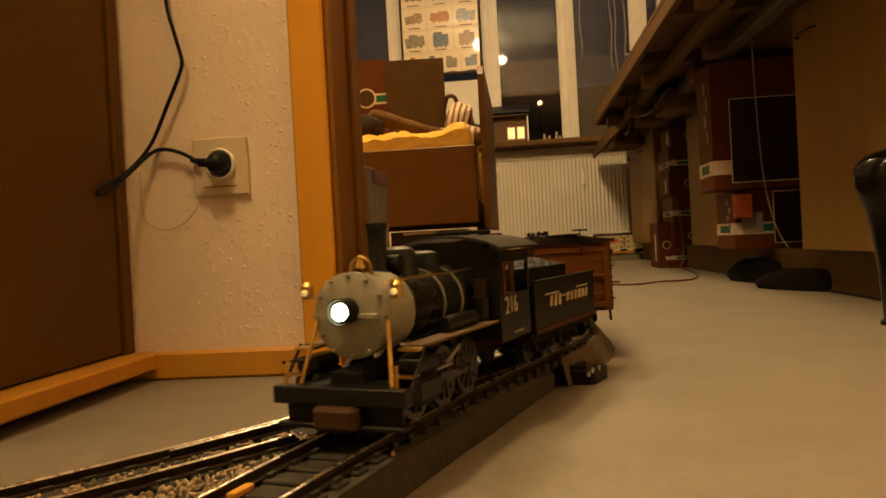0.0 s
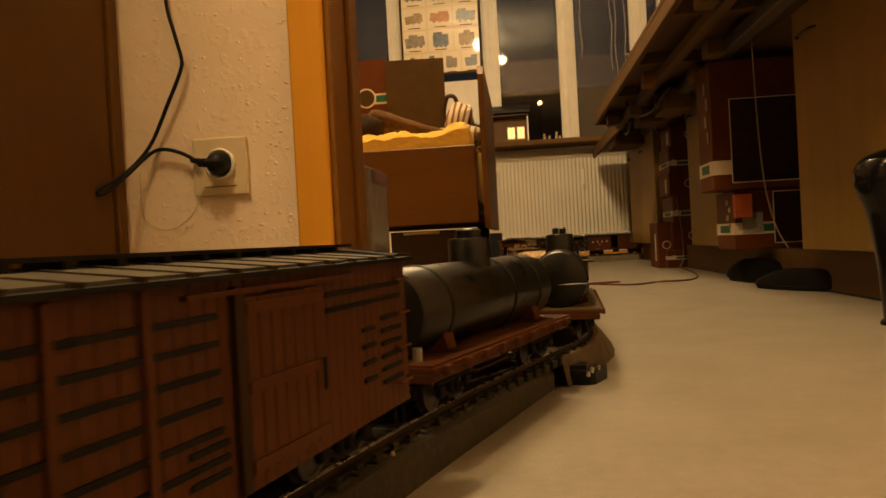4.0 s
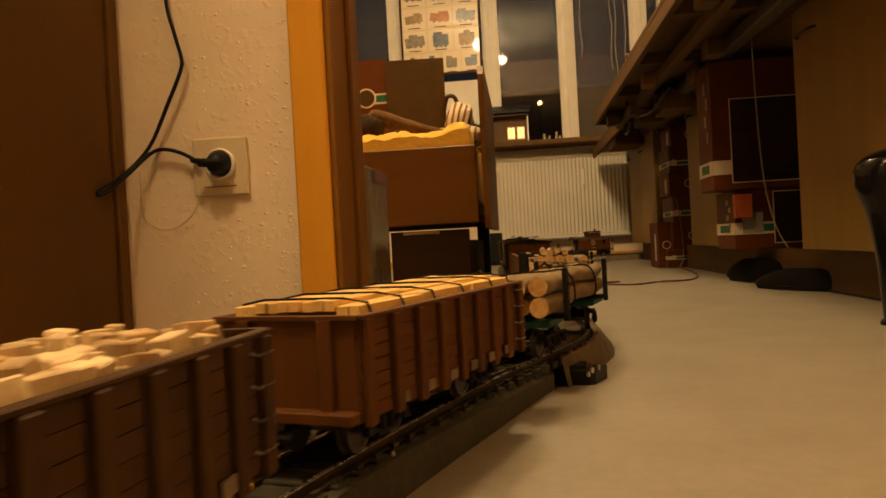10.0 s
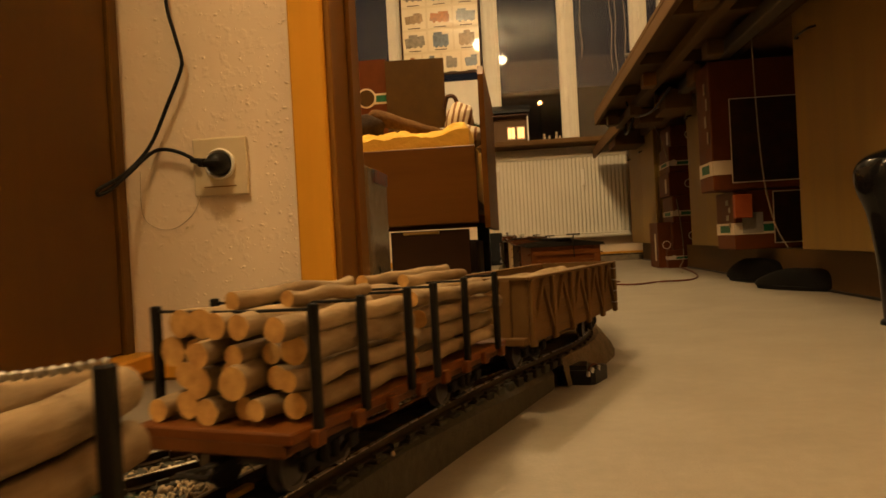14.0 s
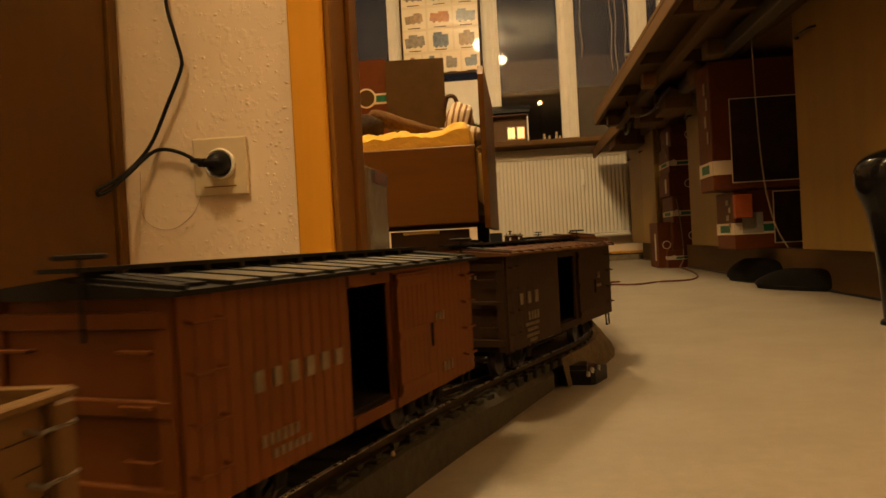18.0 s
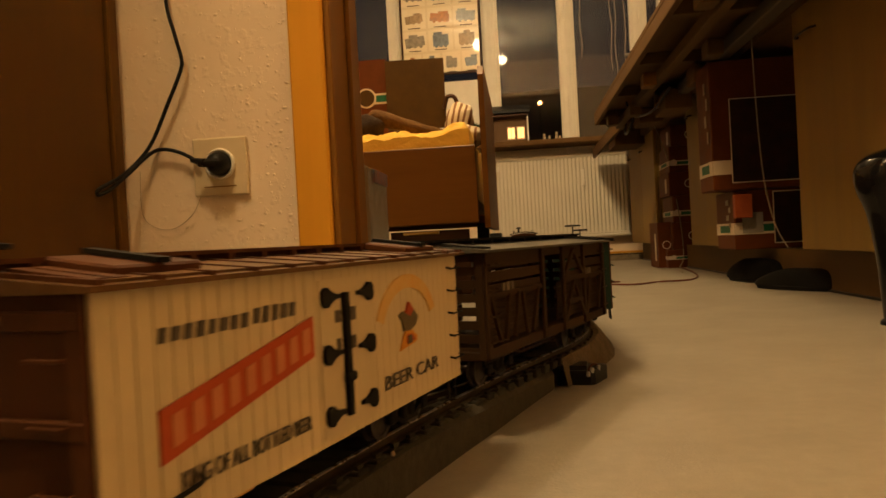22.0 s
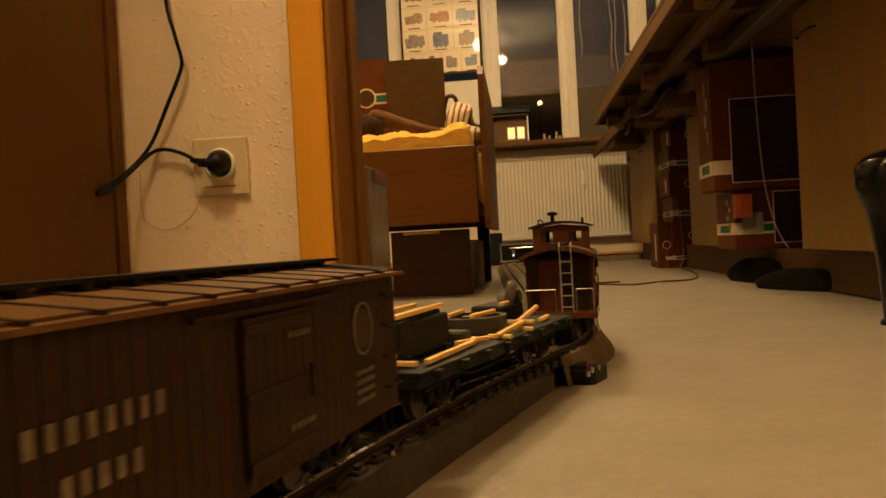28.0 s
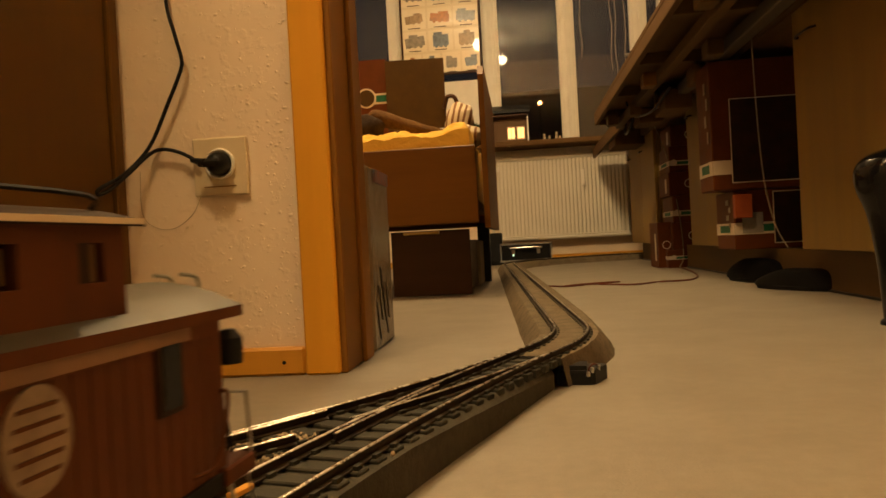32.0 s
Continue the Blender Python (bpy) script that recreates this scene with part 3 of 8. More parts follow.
prof = [(-0.068, 0.0), (0.088, 0.0), (0.081, 0.007), (0.064, 0.024), (0.048, 0.0338), (0.020, 0.0352), (-0.020, 0.0352), (-0.046, 0.0338), (-0.060, 0.018)]
rings = []
ST = [path(s) for s in steps(0.549, 5.6, 0.025)]
for i, (x, y, th) in enumerate(ST):
    c, s = math.cos(th), math.sin(th)
    narrow = min(0.055, 0.09 * math.exp(-i / 9))
    ring = []
    for o, z in prof:
        o = (o - narrow * (o - 0.03) / 0.068 if o > 0.03 else o) + rnd.uniform(-0.0010, 0.0010)
        ring.append(bm.verts.new((x + o * c, y - o * s, max(0, z + (rnd.uniform(-0.0005, 0.0005) if z else 0)))))
    rings.append(ring)
for a, b in zip(rings, rings[1:]):
    for i in range(len(prof)):
        bm.faces.new((a[i], a[(i + 1) % len(prof)], b[(i + 1) % len(prof)], b[i]))
tagged(part("ballast_bed", bm, M_BALL, round_=True), "grey-brown gravel ballast strip under the curved track", "ballast", kind="structure")

gv = thing("loose_gravel", "pale gravel stones strewn between the diverging tracks", "gravel", kind="stuff")
bm = B()
one = bmesh.new()
bmesh.ops.create_icosphere(one, subdivisions=1, radius=1.0)
one.verts.ensure_lookup_table()
STONE_P, STONE_F = [tuple(v.co) for v in one.verts], [[v.index for v in f.verts] for f in one.faces]
one.free()
MAIN = [path(0.01 * k) for k in range(-20, 40)]
for i in range(4600):
    l = rnd.uniform(0.40, 0.98)
    o = rnd.uniform(-0.019, 0.019) if i % 5 < 2 else rnd.uniform(0.030, 0.105)
    x, y, th = branch(l)
    x, y = x + o * math.cos(th), y - o * math.sin(th)
    if o > 0.02 and min((x - q[0]) ** 2 + (y - q[1]) ** 2 for q in MAIN) < 0.033 ** 2:
        continue
    r = rnd.uniform(0.0011, 0.0025)
    turn = Euler((rnd.random() * 3, rnd.random() * 3, rnd.random() * 3)).to_matrix()
    at = Vector((x, y, 0.0315 + rnd.uniform(0, 0.0018)))
    vs = [bm.verts.new(at + turn @ Vector((p[0] * 1.3, p[1], p[2] * 0.75)) * r * rnd.uniform(0.75, 1.15)) for p in STONE_P]
    for f in STONE_F:
        bm.faces.new([vs[k] for k in f])
part("stones", bm, M_STONE, gv)

ck = thing("wooden_chip", "small orange wooden chip lying between the rails", "wood chip")
x, y, th = path(0.052)
part("chip", box(B(), (0, -0.0178, 0.0355), (0.020, 0.0060, 0.0036), bevel=0.0006), M_SKIRT, ck, at=pose(x, y, 0, 0, 0, 90 - math.degrees(th)) @ Matrix.Diagonal((1, -1, 1, 1)))

# the point motor beside the switch
pm = thing("point_motor", "black plastic point motor box with shiny screws", "point motor")


def slab(bm, outline, z0, z1, lean=0.0):
    """An upright block on an outline of (x, y), its top drawn in by lean."""
    mx = sum(p[0] for p in outline) / len(outline)
    my = sum(p[1] for p in outline) / len(outline)
    low = [bm.verts.new((x, y, z0)) for x, y in outline]
    mid = [bm.verts.new((x, y, z1 - lean)) for x, y in outline]
    top = [bm.verts.new((x + (mx - x) * lean * 12, y + (my - y) * lean * 12, z1)) for x, y in outline]
    n = len(outline)
    for a, b in ((low, mid), (mid, top)):
        for i in range(n):
            bm.faces.new((a[i], a[(i + 1) % n], b[(i + 1) % n], b[i]))
    bm.faces.new(top)
    bm.faces.new(low[::-1])
    return bm


MOTOR = [(0.0335, 0.8860), (0.0715, 0.8790), (0.0775, 0.8830), (0.0950, 0.9215), (0.0930, 0.9290), (0.0420, 0.9370)]
part("case", slab(B(), MOTOR, 0.0, 0.0170, 0.003), M_BLACKP, pm)
part("cover", slab(B(), [(0.0350, 0.8885), (0.0680, 0.8825), (0.0720, 0.9150), (0.0420, 0.9200)], 0.0165, 0.0222, 0.002), M_BLACKP, pm)
part("throw_bar", box(B(), (0.020, 0.905, 0.0245), (0.044, 0.010, 0.004), bevel=0.001), M_BLACKP, pm)
for x, y, z, r in ((0.0730, 0.8830, 0.0178, 0.0030), (0.0688, 0.8795, 0.0140, 0.0022), (0.0820, 0.8975, 0.0182, 0.0026)):
    part("terminal", rod(B(), (x, y, z - 0.0035), (x + 0.0006, y - 0.0004, z + 0.0020), r), M_ALU, pm, "shiny terminal screw")
part("wire", tube(B(), smooth_line([(0.0690, 0.8800, 0.0165), (0.0712, 0.8785, 0.0215), (0.0760, 0.8860, 0.0235), (0.0820, 0.8975, 0.0200)]), 0.0010, 6), M_RCABLE, pm)

# ties
bm = box(B(), (0, 0, 0.0295), (0.0150, 0.067, 0.0084), bevel=0.0010)
for o in (-GAUGE / 2, GAUGE / 2):
    for d in (-0.0052, 0.0052):
        box(bm, (0, o + d, 0.0350), (0.0075, 0.0034, 0.003))
tie = part("tie", bm, M_TIE, track, at=pose(*path(-0.2)[:2], 0, 0, 0, 90 - math.degrees(path(-0.2)[2])))
far = B()
s = -8.3
while s < 9.3:
    x, y, th = path(s)
    m = pose(x, y, 0, 0, 0, 90 - math.degrees(th))
    if -0.18 < s < 4.6:
        again("tie", tie, track, m)
    elif s > -0.2:
        box(far, (x, y, 0.0295), (0.015, 0.067, 0.0084), Matrix.Rotation(math.pi / 2 - th, 3, "Z"))
    elif abs(s + 0.2) > 0.01:
        box(far, (x, y, 0.0295), (0.015, 0.067, 0.0084), Matrix.Rotation(math.pi / 2 - th, 3, "Z"))
    s += 0.0262
tagged(part("far_ties", far, M_TIE, track), kind="stuff")
l = 0.16
while l < 0.98:
    x, y, th = branch(l)
    again("tie", tie, points, pose(x, y, 0.0004, 0, 0, 90 - math.degrees(th)))
    l += 0.0262

# ---------------------------------------------------------------- room: bed corner
bed = thing("bed", "red-brown veneer box bed with a high end board", "bed", pose(-1.09, 2.80, 0))
part("side_panel", box(B(), (-0.02, -0.425, 0.357), (1.96, 0.022, 0.246), bevel=0.003), M_BEDW, bed)
part("side_panel", box(B(), (-0.02, 0.425, 0.357), (1.96, 0.022, 0.246), bevel=0.003), M_BEDW, bed)
bm = prism(B(), [(-0.44, 0.215), (0.44, 0.215), (0.44, 0.66), (0.36, 0.735), (-0.40, 0.735), (-0.44, 0.70)], 0.978, 0.996)
part("end_board", bm, M_BEDW, bed)
bm = prism(B(), [(-0.44, 0.10), (0.44, 0.10), (0.44, 0.66), (0.36, 0.735), (-0.40, 0.735), (-0.44, 0.70)], -1.02, -0.998)
part("end_board", bm, M_BEDW, bed)
part("bed_base", box(B(), (-0.02, 0, 0.30), (1.94, 0.82, 0.03)), M_PLINTH, bed)
for x, y in ((0.93, 0.40), (-0.95, 0.40), (-0.95, -0.40)):
    part("leg", box(B(), (x, y, 0.125), (0.05, 0.05, 0.25), bevel=0.003), M_BLACKP, bed)
part("leg", box(B(), (0.30, -0.25, 0.145), (0.05, 0.05, 0.29), bevel=0.003), M_BLACKP, bed)

mt = thing("mattress", "mattress with a rumpled glossy yellow sheet", "mattress", pose(-1.10, 2.80, 0.315))
bm = B()
nx, ny = 110, 26
grid = []
for i in range(nx + 1):
    row = []
    for j in range(ny + 1):
        x, y = -0.95 + 1.90 * i / nx, -0.41 + 0.82 * j / ny
        z = 0.208 + 0.022 * noise.noise((x * 7, y * 6, 1)) + 0.016 * noise.noise((x * 15 + y * 9, y * 4, 3)) + 0.022 * max(0.0, 1 - 3 * abs(noise.noise((x * 5 + y * 4, y * 2 - x, 7)))) + 0.012 * max(0.0, 1 - 4 * abs(noise.noise((x * 11 - y * 5, y * 3, 2))))
        if j in (0, ny) or i in (0, nx):
            z -= 0.020
        row.append(bm.verts.new((x, y, z)))
    grid.append(row)
for i in range(nx):
    for j in range(ny):
        bm.faces.new((grid[i][j], grid[i + 1][j], grid[i + 1][j + 1], grid[i][j + 1]))
edge = [e for e in bm.edges if e.is_boundary]
ex = bmesh.ops.extrude_edge_only(bm, edges=edge)
for v in [g for g in ex["geom"] if isinstance(g, bmesh.types.BMVert)]:
    v.co.z = 0.0
part("sheet", bm, M_YELLOW, mt, round_=True)

du = thing("under_bed_drawer", "dark walnut bed drawer on the floor with a brass grip", "drawer", pose(-0.300, 2.45, 0))
part("front", box(B(), (0, 0.009, 0.109), (0.262, 0.018, 0.214), bevel=0.002), M_DARKW, du)
part("tray", box(B(), (0, 0.31, 0.095), (0.25, 0.58, 0.17), bevel=0.002), M_DARKW, du)
part("grip", box(B(), (-0.028, -0.005, 0.2095), (0.122, 0.014, 0.010), bevel=0.003), M_BRASS, du, "pale brass grip strip")
gb = thing("grey_storage_box", "pale grey box pushed under the bed", "box", pose(-0.192, 3.06, 0))
part("body", box(B(), (0, 0, 0.0875), (0.058, 0.3, 0.175), bevel=0.004), mat("grey_card", (0.30, 0.26, 0.20), scale=12), gb)

bb = thing("black_box", "small black speaker box on the floor by the wall", "speaker", pose(-0.205, 5.18, 0))
part("body", box(B(), (0, 0, 0.11), (0.145, 0.16, 0.22), bevel=0.005), M_BLACKP, bb)
part("grille", box(B(), (0, -0.083, 0.115), (0.12, 0.006, 0.18), bevel=0.002), mat("dark_cloth", (0.02, 0.02, 0.022), scale=80, rough=0.9), bb)

ac = thing("metal_case", "flat black and silver flight case with clasps", "case", pose(0.025, 5.20, 0))
part("body", box(B(), (0, 0, 0.078), (0.342, 0.20, 0.118), bevel=0.004), M_BLACKP, ac)
for z in (0.137, 0.022):
    part("trim", box(B(), (0, -0.099, z), (0.352, 0.014, 0.014), bevel=0.003), M_ALU, ac)
for x in (-0.171, 0.171):
    part("corner", box(B(), (x, -0.096, 0.08), (0.014, 0.02, 0.13), bevel=0.004), M_ALU, ac)
for x in (-0.085, 0.085):
    part("clasp", box(B(), (x, -0.106, 0.085), (0.026, 0.012, 0.034), bevel=0.003), M_STEEL, ac, "steel clasp")
hb = tube(B(), smooth_line([(-0.10, -0.10, 0.108), (-0.09, -0.125, 0.112), (0.09, -0.125, 0.112), (0.10, -0.10, 0.108)], 4), 0.006)
part("handle", hb, M_ALU, ac, round_=True)
for x in (-0.13, 0.13):
    part("foot", rod(B(), (x, -0.06, 0), (x, -0.06, 0.022), 0.012), M_BLACKP, ac)
part("indicator", rod(B(), (-0.085, -0.110, 0.062), (-0.085, -0.116, 0.062), 0.006), glow("pale_green_indicator", (0.6, 1.0, 0.75), 1.2), ac, "small pale green light")


def carton(name, label, size, at, group="", open_=False, photo=True, mark=True, face=None, band=0.34, striped=True):
    """A red model-train carton: stripe of cream and green round it, a dark framed picture on its face."""
    w, d, h = size
    c = thing(name, label, "cardboard box", at, group)
    if open_:
        bm = B()
        t = 0.004
        box(bm, (0, -d / 2 + t / 2, h / 2), (w, t, h))
        box(bm, (0, d / 2 - t / 2, h / 2), (w, t, h))
        box(bm, (-w / 2 + t / 2, 0, h / 2), (t, d - 2 * t, h))
        box(bm, (w / 2 - t / 2, 0, h / 2), (t, d - 2 * t, h))
        box(bm, (0, 0, t / 2), (w - 2 * t, d - 2 * t, t))
        part("body", bm, M_RED, c)
    else:
        part("body", box(B(), (0, 0, h / 2), (w, d, h), bevel=0.003), M_RED, c)
    zs = h * band if not face else face[2] + 0.045
    sh = min(0.042, h * 0.2)
    if not striped:
        part("emblem", turned(B(), [(0.020, 0), (0.020, 0.0012)], 20, Matrix.Translation((w * 0.10, -d / 2 - 0.0005, h * 0.5)) @ Matrix.Rotation(radians(90), 4, "X")), M_CREAM, c)
        part("emblem_field", turned(B(), [(0.016, 0), (0.016, 0.0012)], 20, Matrix.Translation((w * 0.10, -d / 2 - 0.0018, h * 0.5)) @ Matrix.Rotation(radians(90), 4, "X")), M_RED, c)
        part("label", box(B(), (-w / 2 - 0.001, -d * 0.2, h * 0.45), (0.001, d * 0.16, h * 0.6)), M_CREAM, c)
        return c
    for y, sx in ((-d / 2 - 0.0010, w), ):
        part("stripe", box(B(), (0, y, zs), (sx, 0.001, sh)), M_CREAM, c)
        part("green_band", box(B(), (w * 0.08, y - 0.001, zs), (w * 0.82, 0.001, sh * 0.62)), M_GREEN, c)
        if mark:
            part("emblem", turned(B(), [(sh * (0.62 if not open_ else 0.95), 0), (sh * (0.62 if not open_ else 0.95), 0.0012)], 20, Matrix.Translation(((-w * 0.36 if not open_ else w * 0.18), y - 0.001, zs + sh * 0.1)) @ Matrix.Rotation(radians(90), 4, "X")), M_CREAM, c)
        if open_:
            part("emblem_field", turned(B(), [(sh * 0.78, 0), (sh * 0.78, 0.0012)], 20, Matrix.Translation((w * 0.18, y - 0.0025, zs + sh * 0.1)) @ Matrix.Rotation(radians(90), 4, "X")), M_CARTON, c)
    part("stripe", box(B(), (-w / 2 - 0.001, 0, zs), (0.001, d, sh)), M_CREAM, c)
    part("green_band", box(B(), (-w / 2 - 0.002, 0, zs), (0.001, d * 0.55, sh * 0.62)), M_GREEN, c)
    if photo:
        x0, pw, z0, ph = face
        cx, cz = x0 - w / 2 + pw / 2, z0 + ph / 2
        part("picture_frame", box(B(), (cx, -d / 2 - 0.0030, cz), (pw + 0.006, 0.001, ph + 0.006)), M_CREAM, c)
        part("picture", box(B(), (cx, -d / 2 - 0.0040, cz), (pw, 0.001, ph)), M_PHOTO, c, "dark picture of a model train")
        for k in range(4):
            part("print_patch", box(B(), (-w / 2 - 0.0030, d * (0.12 * (k % 2) - 0.30), h * (0.42 + 0.13 * k)), (0.001, d * (0.10 + 0.05 * (k % 2)), h * 0.09)), M_WCABLE, c)
    return c


oc = carton("open_carton", "open dark red carton with its flap up, on the bed", (0.26, 0.34, 0.39), pose(-0.630, 3.10, 0.525), open_=True, photo=False, band=0.60)
part("flap", box(B(), (0.245, -0.174, 0.240), (0.232, 0.004, 0.275), Matrix.Rotation(radians(4), 3, "Z")), M_CARTON, oc, "brown carton flap folded out")
part("flap", box(B(), (0.19, 0.05, 0.375), (0.13, 0.26, 0.004), Matrix.Rotation(radians(14), 3, "Y")), M_CARTON, oc)

def lumpy(bm, amount, scale):
    """Pushes a rounded mesh in and out unevenly."""
    c = sum((v.co for v in bm.verts), Vector()) / len(bm.verts)
    for v in bm.verts:
        v.co += (v.co - c).normalized() * amount * noise.noise(v.co * scale)
    return bm


rb = thing("rolled_blanket", "rolled tan plush blanket with a dark end", "blanket", pose(-0.42, 2.66, 0.525))
bm = B()
pts = smooth_line([(-0.110, 0.0, 0.085), (-0.085, 0.0, 0.112), (-0.03, 0.01, 0.100), (0.05, 0.03, 0.074), (0.12, 0.05, 0.054), (0.175, 0.06, 0.042)], 6)
rings = []
for i, p in enumerate(pts):
    f = i / (len(pts) - 1)
    r = 0.022 * (1 - f) ** 0.8 + 0.018
    rings.append([bm.verts.new(p + Vector((0, r * math.cos(k * math.pi / 6), r * math.sin(k * math.pi / 6) * 0.85 * (1 + 0.12 * noise.noise((f * 9, k, 2)))))) for k in range(12)])
for a, b in zip(rings, rings[1:]):
    for k in range(12):
        bm.faces.new((a[k], a[(k + 1) % 12], b[(k + 1) % 12], b[k]))
bm.faces.new(rings[0])
bm.faces.new(rings[-1])
part("roll", bm, M_FUR, rb, round_=True)
part("dark_end", lumpy(ball(B(), (-0.105, -0.015, 0.072), 0.060, 20, (0.98, 0.8, 0.86)), 0.016, 26), mat("dark_brown_plush", (0.035, 0.020, 0.010), rough=0.9, scale=60, bump=0.003, bump_scale=160), rb, round_=True)


def cushion(name, label, size, at, material):
    c = thing(name, label, "cushion", at)
    bm = ball(B(), (0, 0, 0), 1.0, 24)
    for v in bm.verts:
        x, y, z = v.co
        k = noise.noise((x * 2.3, y * 2.3, z * 2.3)) * 0.14
        v.co = Vector((math.copysign(abs(x) ** 0.6, x) * size[0] / 2, math.copysign(abs(y) ** 0.7, y) * size[1] / 2, math.copysign(abs(z) ** 0.8, z) * size[2] / 2)) * (1 + k)
    part("cover", bm, material, c, round_=True)
    return c


cushion("striped_cushion", "striped beige and brown cushion on the bed", (0.11, 0.12, 0.19), pose(-0.225, 2.95, 0.625, 10, 12, 0), M_STRIPE)
cushion("striped_cushion", "crumpled striped cushion cover lying on the bed", (0.15, 0.16, 0.08), pose(-0.190, 2.76, 0.565, 4, 10, 0), M_STRIPE)
lg = thing("cushion_strap", "dark looped strap on the cushion", "strap")
part("loop", tube(B(), smooth_line([(-0.275, 2.93, 0.70), (-0.262, 2.93, 0.745), (-0.235, 2.93, 0.745), (-0.222, 2.93, 0.715)]), 0.008), M_DARKW, lg, round_=True)

# clear film package leaning in the doorway
pk = thing("film_package", "tall clear-wrapped package leaning by the door frame", "package", pose(-0.262, 1.30, 0))
part("sleeve", box(B(), (0, 0, 0.155), (0.030, 0.18, 0.31), bevel=0.004), M_FILM, pk)
part("header_card", box(B(), (0.0165, 0.02, 0.296), (0.003, 0.12, 0.022)), mat("blue_print", (0.05, 0.16, 0.26), (0.30, 0.08, 0.03), 0.5, scale=22), pk, "blue and red printed card")
for i in range(5):
    part("crease", box(B(), (0.0158, -0.055 + 0.022 * i, 0.05 + 0.028 * (i % 3)), (0.0012, 0.004, 0.07), Euler((0.35 + 0.1 * (i % 2), 0, 0)).to_matrix()), M_BOXSHADE, pk)

# radiator
ra = thing("radiator", "cream steel panel radiator under the window", "radiator", pose(0.31, 5.43, 0.16))
bm = B()
n = 34
w = 0.93
for i in range(n):
    x = -w / 2 + w * (i + 0.5) / n
    box(bm, (x, 0, 0.30), (w / n * 0.62, 0.018, 0.56), bevel=0.004)
part("ribs", bm, M_RAD, ra)
part("panel", box(B(), (0, 0.008, 0.30), (w, 0.014, 0.60), bevel=0.003), M_RAD, ra)
for z in (0.012, 0.588):
    part("header", box(B(), (0, -0.003, z), (w + 0.004, 0.032, 0.030), bevel=0.008), M_RAD, ra)
part("feed_pipe", tube(B(), smooth_line([(-0.44, -0.005, 0.52), (-0.49, -0.005, 0.52), (-0.505, -0.005, 0.48), (-0.505, -0.005, -0.158)]), 0.009), M_RAD, ra, round_=True)
part("valve", rod(B(), (-0.46, -0.045, 0.52), (-0.46, 0.0, 0.52), 0.020, 0.017, 16), M_WHITE, ra, "white thermostat valve", round_=True)
part("heat_meter", box(B(), (0.150, -0.021, 0.43), (0.024, 0.026, 0.115), bevel=0.004), M_WHITE, ra, "white heat meter")

# picture panel leaning in the window
po = thing("framed_poster", "framed poster with rows of small train pictures", "poster", pose(-0.500, 5.33, 1.385, 0, 0, 0))
PW, PH = 0.560, 0.86
part("backing", box(B(), (0, 0.008, PH / 2), (PW, 0.008, PH)), mat("poster_paper", (0.74, 0.64, 0.46), (0.68, 0.58, 0.40), 0.25, scale=8, coat=1.0), po)
for x in (-PW / 2, PW / 2):
    part("frame_side", box(B(), (x, 0.002, PH / 2), (0.012, 0.022, PH + 0.016), bevel=0.003), M_DARKW, po, "thin dark wooden frame")
for x in (-0.15, 0.15):
    part("hanging_hook", tube(B(), [(x, 0.0, PH), (x, 0.02, PH + 0.10), (x, 0.12, PH + 0.115)], 0.004, 6), M_STEEL, po)
part("frame_bottom", box(B(), (0, 0.002, -0.004), (PW, 0.022, 0.016), bevel=0.003), M_DARKW, po)
part("frame_top", box(B(), (0, 0.002, PH), (PW, 0.022, 0.016), bevel=0.003), M_DARKW, po)
p_cols = [(0.58, 0.22, 0.06), (0.22, 0.26, 0.32), (0.34, 0.30, 0.24), (0.20, 0.27, 0.36), (0.50, 0.34, 0.18)]
p_mats = [mat("printed_picture", c, tuple(k * 0.35 for k in c), 0.3, scale=42, coat=1.0) for c in p_cols]
m_card = mat("picture_card", (0.80, 0.71, 0.54), (0.74, 0.64, 0.46), 0.3, scale=12, coat=1.0)
rnd = random.Random(21)
for r in range(5):
    z = 0.075 + r * 0.163
    cols = 4 if r == 0 else 3
    for c in range(cols):
        x = -PW / 2 + PW * (c + 0.5) / cols
        cw = PW / cols - 0.014
        cd = part("card", box(B(), (x, 0.0025, z), (cw, 0.002, 0.146)), m_card, po)
        ww, hh = cw * rnd.uniform(0.62, 0.84), rnd.uniform(0.050, 0.080)
        bm = box(B(), (x, 0.0010, z), (ww, 0.001, hh), Matrix.Rotation(rnd.uniform(-0.14, 0.14), 3, "Y"), 0.0)
        box(bm, (x + ww * rnd.uniform(-0.25, 0.25), 0.0008, z + hh * 0.5), (ww * rnd.uniform(0.3, 0.6), 0.001, hh * 0.5))
        for k in range(3):
            rod(bm, (x + ww * (k - 1) * 0.3, 0.0002, z - hh * 0.45), (x + ww * (k - 1) * 0.3, 0.0016, z - hh * 0.45), hh * 0.20, n=10)
        part("picture", bm, p_mats[(r * 2 + c + (r > 2)) % 5], cd)
        part("caption", box(B(), (x, 0.0008, z - 0.066), (cw * 0.5, 0.001, 0.006)), M_DARKW, cd)
wb = thing("white_panel", "white board standing on the sill behind the bed", "panel", pose(-0.40, 5.42, SILL))
part("board", box(B(), (0, 0, 0.24), (0.36, 0.012, 0.48), bevel=0.002), M_WHITE, wb)
pl = thing("pot_plant", "small dark green plant on the window sill", "plant", pose(-0.27, 5.33, SILL))
part("pot", turned(B(), [(0.03, 0.0), (0.042, 0.07), (0.038, 0.07)], 16), M_DARKW, pl, round_=True)
bm = B()
rnd = random.Random(5)
